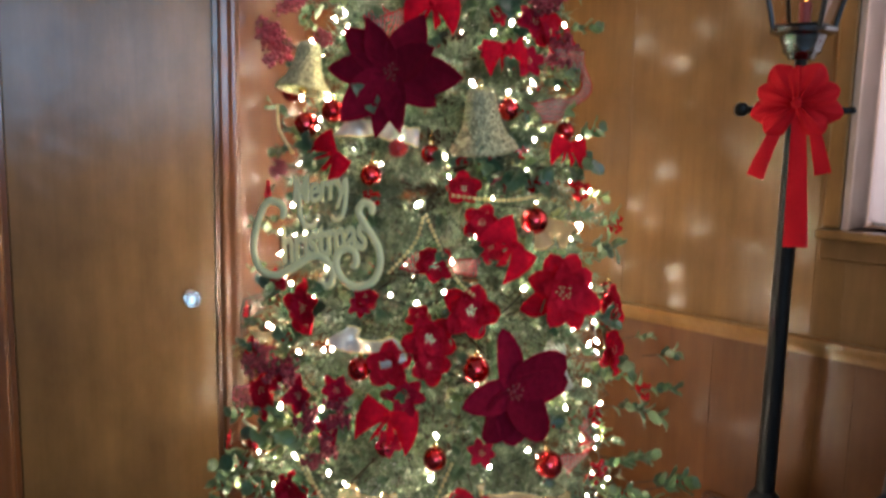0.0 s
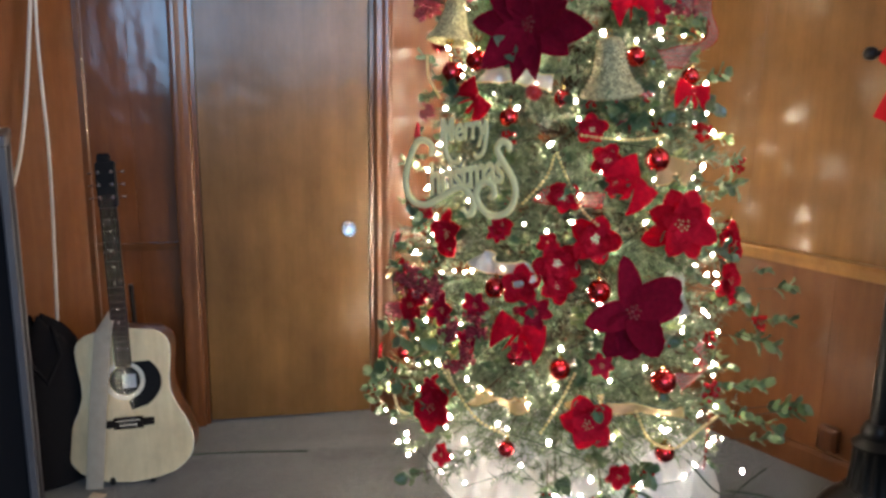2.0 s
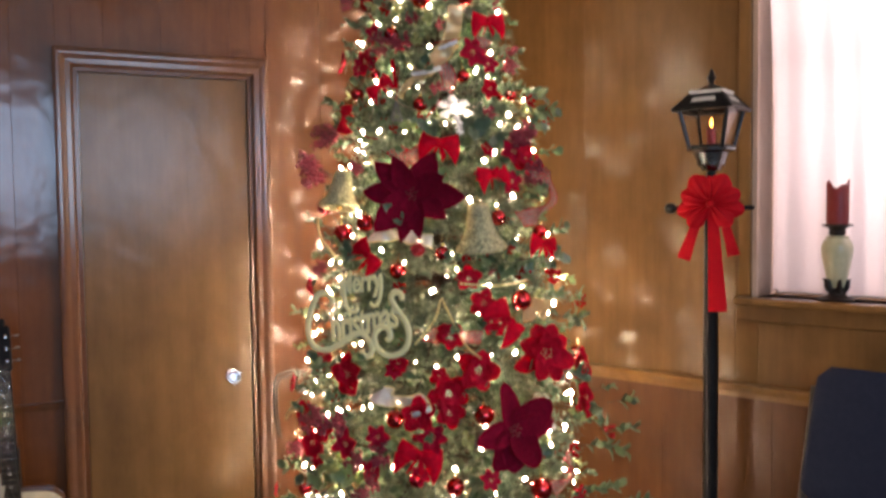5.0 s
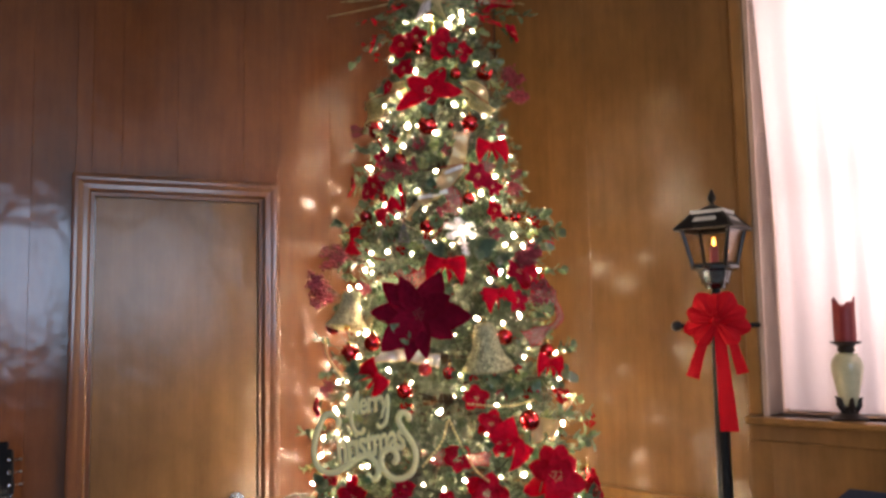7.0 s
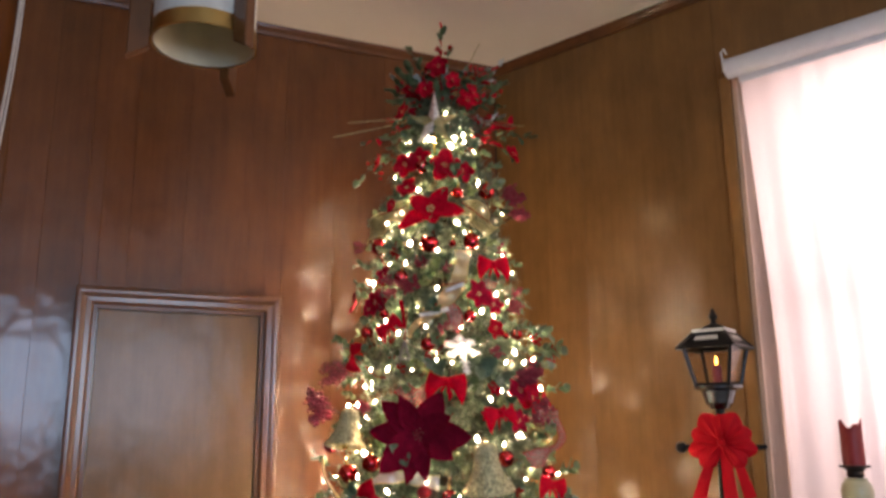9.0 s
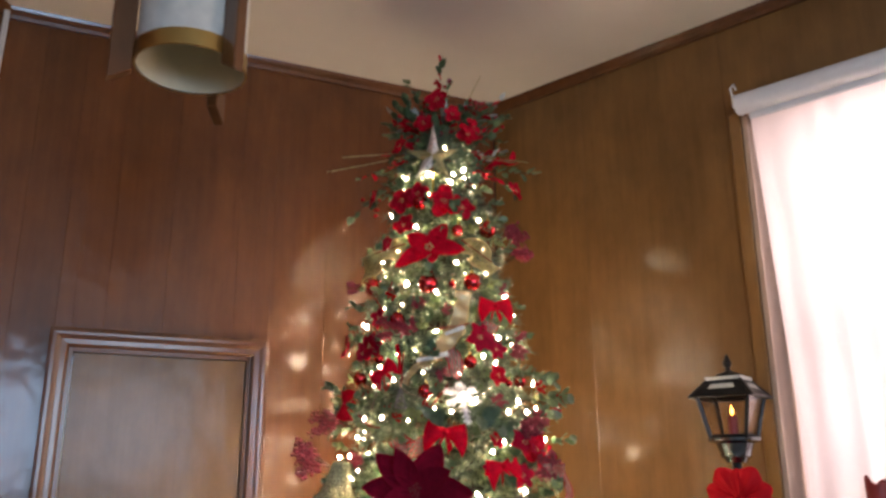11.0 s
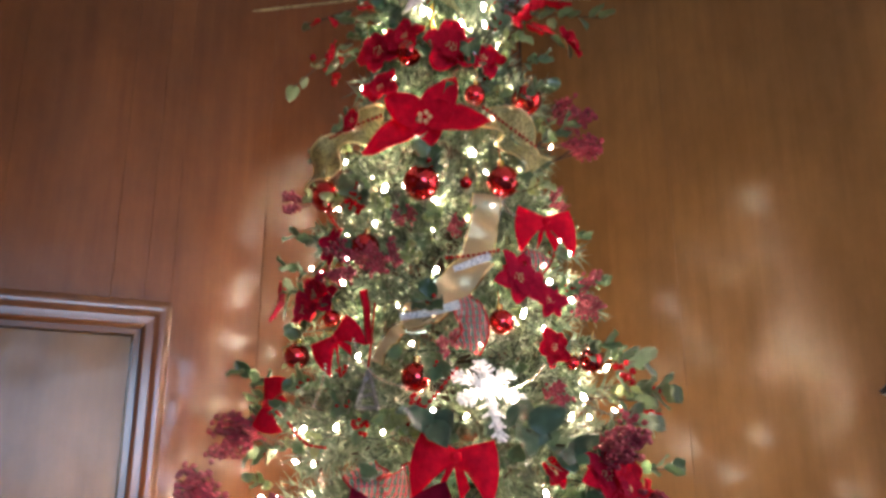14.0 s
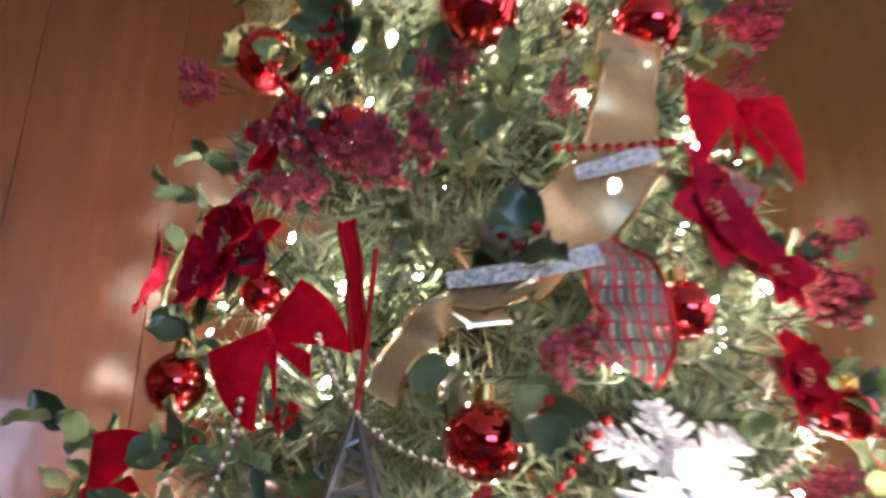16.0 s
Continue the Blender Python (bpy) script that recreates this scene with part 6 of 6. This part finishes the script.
for chain in SILVER_CHAINS:
    beads(chain, SILVER_BEAD, "string of tiny silver beads draped on the tree", 0.0027)
for chain in RED_CHAINS:
    beads(chain, RED_BEAD, RED_LABEL, 0.0036)


def tree_ribbon(spots, width, mat, label, wave=0.015, out=0.01):
    path = smooth_path([spot(a, z, out) for a, z in spots], 14)
    path = [p + ((p - AXIS) * Vector((1, 1, 0))).normalized() * wave * math.sin(i * 0.42) for i, p in enumerate(path)]
    t = thing("ribbon", label, "ribbon")

    def face(i):
        o = ((path[i] - AXIS) * Vector((1, 1, 0))).normalized()
        return (o + Vector((0, 0, 0.9 * math.sin(i * 0.21 + 1.0)))).normalized()
    part("band", ribbon(path, width, face, 0.0006), mat, t)
    for e in (-0.5, 0.5):
        edge = []
        for i, p in enumerate(path):
            d = (path[min(i + 1, len(path) - 1)] - path[max(i - 1, 0)]).normalized()
            edge.append(p + d.cross(face(i)).normalized() * width * e)
        part("wired_edge", Build().tube(edge, 0.0018, 5), SHINE if mat is SHEER_GOLD else RED_BEAD if mat in (PLAID, BOW_RED) else GOLD_BEAD, t, "shiny wired edge")
    return t


WIRED = "sheer gold wired ribbon woven through the tree"
tree_ribbon([(-101.4, 2.121), (-102.8, 2.076), (-104.6, 2.027), (-107.6, 1.984)], 0.052, SHEER_GOLD, WIRED, 0.003, 0.032)
bent = tree_ribbon([(-105.6, 1.998), (-112.9, 1.944), (-121.5, 1.898), (-123.0, 1.890)], 0.058, SHEER_GOLD, WIRED, 0.002, 0.036)
tree_ribbon([(-118.9, 1.899), (-125.7, 1.874), (-129.8, 1.851), (-132.5, 1.817)], 0.024, SHEER_GOLD, WIRED, 0.004, 0.040)


def fold(t, spots, width, out):
    """A bright turned-over edge where the wired ribbon bends back."""
    path = smooth_path([spot(a, z, out) for a, z in spots], 8)
    n = len(path) - 1
    part("fold", ribbon(path, lambda u: width * (0.75 + 0.4 * u), lambda i: ((path[i] - AXIS) * Vector((1, 1, 0))).normalized() + Vector((0, 0, -0.25 + 0.3 * i / n)), 0.0016), FOLD_SILVER, t, "blue silver turned edge")


fold(bent, [(-112.8, 1.972), (-107.9, 1.984), (-102.7, 1.999)], 0.013, 0.050)
fold(bent, [(-126.3, 1.888), (-119.1, 1.895), (-111.6, 1.909)], 0.013, 0.055)
tree_ribbon([(-136.2, 0.459), (-129.5, 0.478), (-123.0, 0.462), (-119.0, 0.470)], 0.040, SHEER_GOLD, WIRED, 0.014, -0.012)
tree_ribbon([(-106.0, 0.492), (-100.5, 0.470), (-96.0, 0.486)], 0.040, SHEER_GOLD, WIRED, 0.014, -0.010)
tree_ribbon([(-96.1, 0.482), (-83.4, 0.466), (-69.4, 0.439)], 0.030, SHEER_GOLD, WIRED, 0.008, 0.01)
tree_ribbon([(-81.1, 1.108), (-72.1, 1.131), (-66.1, 1.099)], 0.060, SHEER_GOLD, WIRED, 0.01, 0.02)
tree_ribbon([(-162.8, 0.527), (-152.0, 0.602), (-143.3, 0.577)], 0.055, SHEER_GOLD, WIRED, 0.01, 0.015)
tree_ribbon([(176.7, 0.743), (-167.2, 0.829), (-160.2, 0.829)], 0.050, SHEER_GOLD, WIRED, 0.02, 0.03)
WHITE_RIBBON = "sheer white ribbon tucked into the tree"
tree_ribbon([(-135.8, 0.879), (-129.1, 0.859), (-121.4, 0.846), (-119.7, 0.801)], 0.062, SHEER_WHITE, WHITE_RIBBON, 0.01, 0.02)
tree_ribbon([(-146.0, 1.363), (-134.7, 1.372), (-124.4, 1.36), (-116.8, 1.348)], 0.045, SHEER_WHITE, WHITE_RIBBON, 0.01, 0.0)
MESH = "gold glitter mesh ribbon near the top of the tree"
tree_ribbon([(-99.3, 2.281), (-91.4, 2.272), (-86.6, 2.228), (-81.7, 2.191)], 0.080, MESH_GOLD, MESH, 0.004, 0.040)
tree_ribbon([(-178.0, 2.205), (-172.0, 2.240), (-160.0, 2.268), (-148.2, 2.285), (-139.5, 2.288)], 0.070, MESH_GOLD, MESH, 0.002, 0.034)
PL = "sheer red plaid ribbon looped on the tree"
tree_ribbon([(-111.3, 1.919), (-108.6, 1.895), (-107.8, 1.864), (-109.8, 1.836)], 0.046, PLAID, PL, 0.0, 0.042)
tree_ribbon([(-138.7, 1.946), (-136.8, 1.901), (-135.3, 1.85)], 0.011, BOW_RED, "narrow red ribbon streamer hanging on the tree", 0.002, 0.034)
tree_ribbon([(-79.3, 1.415), (-66.6, 1.432), (-51.5, 1.494), (-54.0, 1.551), (-68.5, 1.55)], 0.060, PLAID, PL, 0.0, 0.05)
tree_ribbon([(-66.0, 0.637), (-62.1, 0.557), (-72.6, 0.525)], 0.060, PLAID, PL, 0.01, 0.03)
tree_ribbon([(-83.1, 2.024), (-88.2, 1.983), (-88.1, 1.956)], 0.050, PLAID, PL, 0.005, 0.015)
tree_ribbon([(-135.4, 1.651), (-128.3, 1.616), (-122.3, 1.636)], 0.055, PLAID, PL, 0.008, 0.02)
tree_ribbon([(-118.6, 1.06), (-107.3, 1.049), (-97.5, 1.049)], 0.055, PLAID, PL, 0.012, 0.0)


# ---- sign: Merry Christmas in pale glitter ----
def letters(text, width, height, m, shear):
    """A word in the built-in font, squeezed to a width and height round its middle."""
    cu = bpy.data.curves.new("letters", "FONT")
    cu.body, cu.size, cu.extrude, cu.bevel_depth, cu.shear, cu.offset, cu.space_character = text, 0.1, 0.0016, 0.0008, shear, 0.0014, 0.95
    tmp = new("letters", cu)
    dg = bpy.context.evaluated_depsgraph_get()
    me = bpy.data.meshes.new_from_object(tmp.evaluated_get(dg))
    bpy.data.objects.remove(tmp)
    xs, ys = [v.co.x for v in me.vertices], [v.co.y for v in me.vertices]
    fit = Matrix.Diagonal((width / (max(xs) - min(xs)), height / (max(ys) - min(ys)), 1, 1)) @ Matrix.Translation((-(max(xs) + min(xs)) / 2, -(max(ys) + min(ys)) / 2, 0))
    me.transform(m @ fit)
    me.materials.clear()
    me.materials.append(PALE_GLITTER)
    return me


def sign():
    o = Vector((math.cos(radians(-130)), math.sin(radians(-130)), 0.0))
    right = Vector((0, 0, 1)).cross(o).normalized()
    m = Matrix.Translation(spot(-142.5, 1.130, 0.075)) @ Matrix((right, o.cross(right), o)).transposed().to_4x4()
    t = thing("word_ornament", "pale gold glitter Merry Christmas word ornament hung on the tree", "sign", m)
    part("word_merry", letters("Merry", 0.152, 0.092, pose(0.012, 0.088, 0, 0, 0, 10), 0.30), None, t)
    part("word_christmas", letters("hristmas", 0.236, 0.092, pose(0.018, -0.024, 0, 0, 0, 13), 0.30), None, t)

    def swash(pts, r):
        part("swash", Build().tube(smooth_path([(x, y, 0) for x, y in pts], 8), [r * (0.55 + 0.45 * min(1, 0.25 * min(i, 8 * len(pts) - 8 - i))) for i in range(8 * len(pts) - 7)], 8, 0.5), PALE_GLITTER, t)
    swash([(-0.092, 0.016), (-0.085, 0.040), (-0.106, 0.058), (-0.136, 0.050), (-0.163, -0.013), (-0.170, -0.067), (-0.150, -0.112), (-0.105, -0.122), (-0.060, -0.100), (-0.005, -0.067), (0.022, -0.071), (0.045, -0.103), (0.040, -0.134), (0.016, -0.136), (0.016, -0.118)], 0.0095)
    swash([(0.146, 0.040), (0.145, 0.060), (0.125, 0.067), (0.112, 0.045), (0.130, 0.014), (0.161, -0.031), (0.168, -0.076), (0.149, -0.118), (0.103, -0.134), (0.067, -0.112), (0.054, -0.076), (0.072, -0.045), (0.100, -0.049), (0.107, -0.076), (0.092, -0.086)], 0.0095)
    swash([(-0.056, 0.120), (-0.044, 0.070), (-0.042, 0.035), (-0.028, 0.006), (-0.006, 0.004), (0.000, 0.020)], 0.0065)
    swash([(0.080, 0.120), (0.078, 0.070), (0.070, 0.035), (0.052, 0.022), (0.044, 0.034)], 0.0060)
    part("hanger", Build().tube([(0, 0.11, 0), (0.0, 0.14, -0.03), (0, 0.16, -0.08)], 0.0012, 4), CAP_GOLD, t)


sign()


def snowflake():
    t = thing("snowflake_ornament", "white glitter snowflake ornament on the tree", "ornament", on_tree(-105.5, 1.775, 0.045, 4, 34))
    rng = random.Random(4)
    for k in range(6):
        a = math.pi / 3 * k + math.pi / 2
        L = 0.104 if k == 3 else 0.054 * rng.uniform(0.9, 1.1)
        b = Build()
        u, w = Vector((math.cos(a), math.sin(a), 0)), Vector((-math.sin(a), math.cos(a), 0))
        arm = part("arm", b.tube([(0, 0, 0), u * L], [0.0085, 0.0055], 6, 0.6), WHITE_GLITTER, t)
        for s, l in ((0.28, 0.018), (0.46, 0.023), (0.66, 0.020), (0.84, 0.015), (0.97, 0.009)):
            for sd in (-1, 1):
                part("branch", Build().tube([u * L * s, u * (L * s + l * rng.uniform(0.45, 0.8)) + w * sd * l * rng.uniform(0.6, 0.9)], [0.0046, 0.0022], 6, 0.5), WHITE_GLITTER, arm)
    part("hub", Build().ball((0, 0, 0), 0.020, 12, 0.5), WHITE_GLITTER, t)


snowflake()


def cage():
    t = thing("twig_ornament", "grey pyramid twig ornament hanging on the tree", "ornament", on_tree(-134.7, 1.777, 0.03, 0, 0) @ Matrix.Scale(0.85, 4))
    corners = [Vector((0.028 * math.cos(a), -0.038, 0.028 * math.sin(a))) for a in (0.5, 2.07, 3.64, 5.21)]
    top = Vector((0, 0.038, 0))
    rng = random.Random(8)
    for i in range(4):
        part("strut", Build().tube([corners[i], top], 0.0028, 5), GREY_TWIG, t)
        part("strut", Build().tube([corners[i], corners[(i + 1) % 4]], 0.0028, 5), GREY_TWIG, t)
        for s in (0.3, 0.55, 0.75):
            part("strut", Build().tube([corners[i].lerp(top, s), corners[(i + 1) % 4].lerp(top, s + rng.uniform(-0.12, 0.12))], 0.0022, 5), GREY_TWIG, t)
    part("cord", Build().tube([top, top + Vector((0.004, 0.06, -0.004)), top + Vector((0.002, 0.13, -0.02))], 0.0022, 4), RED_BEAD, t)


cage()


# ---- star and the bouquet at the top ----
def star():
    face = Vector((-0.47, -0.88, 0.12)).normalized()
    right = Vector((0, 0, 1)).cross(face).normalized()
    m = Matrix.Translation(Vector((1.684, 1.928, 2.645))) @ Matrix((right, face.cross(right), face)).transposed().to_4x4()
    t = thing("star_topper", "silver and gold glitter five-pointed star on the tree top", "star", m)
    for k in range(5):
        a = math.pi / 2 + 2 * math.pi / 5 * k
        L = 0.140 if k == 0 else 0.104
        tip = Vector((L * math.cos(a), L * math.sin(a), 0))
        q0, q1 = [Vector((0.036 * math.cos(a + s), 0.036 * math.sin(a + s), 0)) for s in (-0.628, 0.628)]
        front, back = Vector((0, 0, 0.020)), Vector((0, 0, -0.020))
        b = Build().add([tip, q0, q1, front, back], [(0, 3, 1), (0, 2, 3), (0, 1, 4), (0, 4, 2)])
        part("point", b, SILVER_GLITTER if k in (0, 2) else GOLD_GLITTER, t, smooth=False)
    part("clip", Build().tube([(0, -0.03, -0.01), (0, -0.12, -0.03)], 0.005, 6), CAP_GOLD, t)


star()


def top_bouquet():
    rng = random.Random(31)

    def pick(root, tip, kind, name, label):
        t = thing(name, label, "floral pick")
        root, tip = Vector(root), Vector(tip)
        mid = (root + tip) / 2 + Vector((rng.uniform(-0.02, 0.02), rng.uniform(-0.02, 0.02), 0.02))
        part("stem", Build().tube(smooth_path([root, mid, tip], 6), 0.0016, 5), BARK, t)
        d = (tip - root).normalized()
        n = 9 if kind != "berry" else 4
        for k in range(n):
            s = 0.45 + 0.6 * k / n
            p = root * (1 - s) ** 2 + 2 * mid * s * (1 - s) + tip * s * s
            q = (d + Vector((rng.gauss(0, 0.8), rng.gauss(0, 0.8), rng.gauss(0, 0.5)))).normalized()
            mm = Matrix.Translation(p) @ q.to_track_quat("X", "Z").to_matrix().to_4x4()
            mat = {"leaf": LEAF_DARK, "red": PETAL_RED, "berry": LEAF_DARK, "pale": SILVER_LEAF}[kind if rng.random() < 0.8 else "leaf"]
            part("leaf", petal(rng.uniform(0.028, 0.050), rng.uniform(0.020, 0.032), 0.12, 0.55, 0.003, k, 6), mat, t, m=mm)
        if kind == "berry":
            for k in range(6):
                part("berry", Build().ball(tip + Vector((rng.gauss(0, 0.018), rng.gauss(0, 0.018), rng.gauss(0, 0.018))), 0.0085, 8), BERRY_RED, t)

    c = Vector((1.79, 2.08, 2.66))
    picks = [((1.788, 2.079, 3.125), "red"), ((1.808, 2.069, 3.03), "berry"), ((1.674, 2.131, 3.035), "leaf"), ((1.751, 2.096, 2.94), "red"), ((2.002, 1.980, 2.96), "pale"), ((1.615, 2.158, 2.895), "pale"), ((1.688, 2.125, 2.906), "pale"), ((1.595, 2.168, 2.858), "leaf"),
             ((1.947, 2.005, 2.804), "leaf"), ((2.008, 1.977, 2.779), "leaf"), ((1.853, 2.048, 2.769), "red"), ((1.876, 2.038, 2.915), "leaf"), ((1.916, 2.019, 2.853), "leaf"), ((1.472, 2.114, 2.594), "red"), ((1.512, 2.095, 2.49), "berry"), ((1.450, 2.129, 2.445), "leaf"),
             ((1.956, 1.891, 2.564), "red"), ((2.056, 1.845, 2.608), "leaf"), ((1.56, 2.12, 2.62), "leaf"), ((1.62, 2.10, 2.72), "red"), ((1.70, 2.06, 2.80), "red")]
    for k in range(60):
        side = rng.uniform(-0.23, 0.23)
        picks.append(((1.79 + 0.91 * side, 2.06 - 0.42 * side + rng.uniform(-0.08, 0.04), rng.uniform(2.66, 2.93)), ("leaf", "red", "leaf", "berry", "leaf", "red", "pale")[k % 7]))
    names = {"red": ("red_flower_pick", "red silk flower pick with leaves at the tree top"), "leaf": ("leaf_pick", "dark green ivy leaf pick at the tree top"),
             "berry": ("berry_pick", "red berry pick with dark leaves at the tree top"), "pale": ("frosted_pick", "frosted pale leaf pick at the tree top")}
    for tip, kind in picks:
        pick(c + Vector((rng.uniform(-0.03, 0.03), rng.uniform(-0.03, 0.03), rng.uniform(-0.05, 0.12))), Vector(tip), kind, *names[kind])
    spread(copy_thing(POIN, Matrix()), [(-170, 2.72, 0.05, 0.046), (-80, 2.75, 0.05, 0.050), (-120, 2.90, 0.05, 0.050), (-60, 2.80, 0.05, 0.045), (-140, 2.80, 0.05, 0.042), (-95, 2.84, 0.05, 0.040)], 0.10)
    for tips in (((1.357, 2.145, 2.615), (1.405, 2.123, 2.672), (1.47, 2.10, 2.68)), ((2.037, 1.853, 2.655), (1.998, 1.872, 2.653), (1.930, 2.013, 3.064))):
        t = thing("glitter_spray", "thin gold glitter wire spray at the tree top", "floral pick")
        for p in tips:
            part("wire", Build().tube(smooth_path([c + Vector((0, 0, 0.10)), (c + Vector(p)) / 2 + Vector((0, 0, 0.045)), p], 6), [0.0026] * 6 + [0.002] * 6 + [0.001], 5), GOLD_GLITTER, t)


SILVER_LEAF = leafy("frosted_leaf", (0.22, 0.28, 0.24), (0.52, 0.55, 0.52), 0.5, island=False)
top_bouquet()

# cables on the carpet beside the skirt
for k, pts in enumerate(([(2.20, 1.72, 0.006), (2.32, 1.80, 0.006), (2.40, 1.70, 0.006), (2.30, 1.62, 0.008), (2.26, 1.74, 0.012), (2.38, 1.86, 0.006), (2.50, 1.90, 0.05)],
                         [(2.26, 1.60, 0.006), (2.42, 1.62, 0.006), (2.46, 1.76, 0.006), (2.34, 1.84, 0.01), (2.24, 1.78, 0.05), (2.16, 1.84, 0.14)], [(0.05, 2.30, 0.006), (0.30, 2.42, 0.006), (0.60, 2.44, 0.006), (0.95, 2.40, 0.006)])):
    hanging("floor_cable", pts, 0.0035, CORD, "dark green cable lying loose on the carpet", "cable")
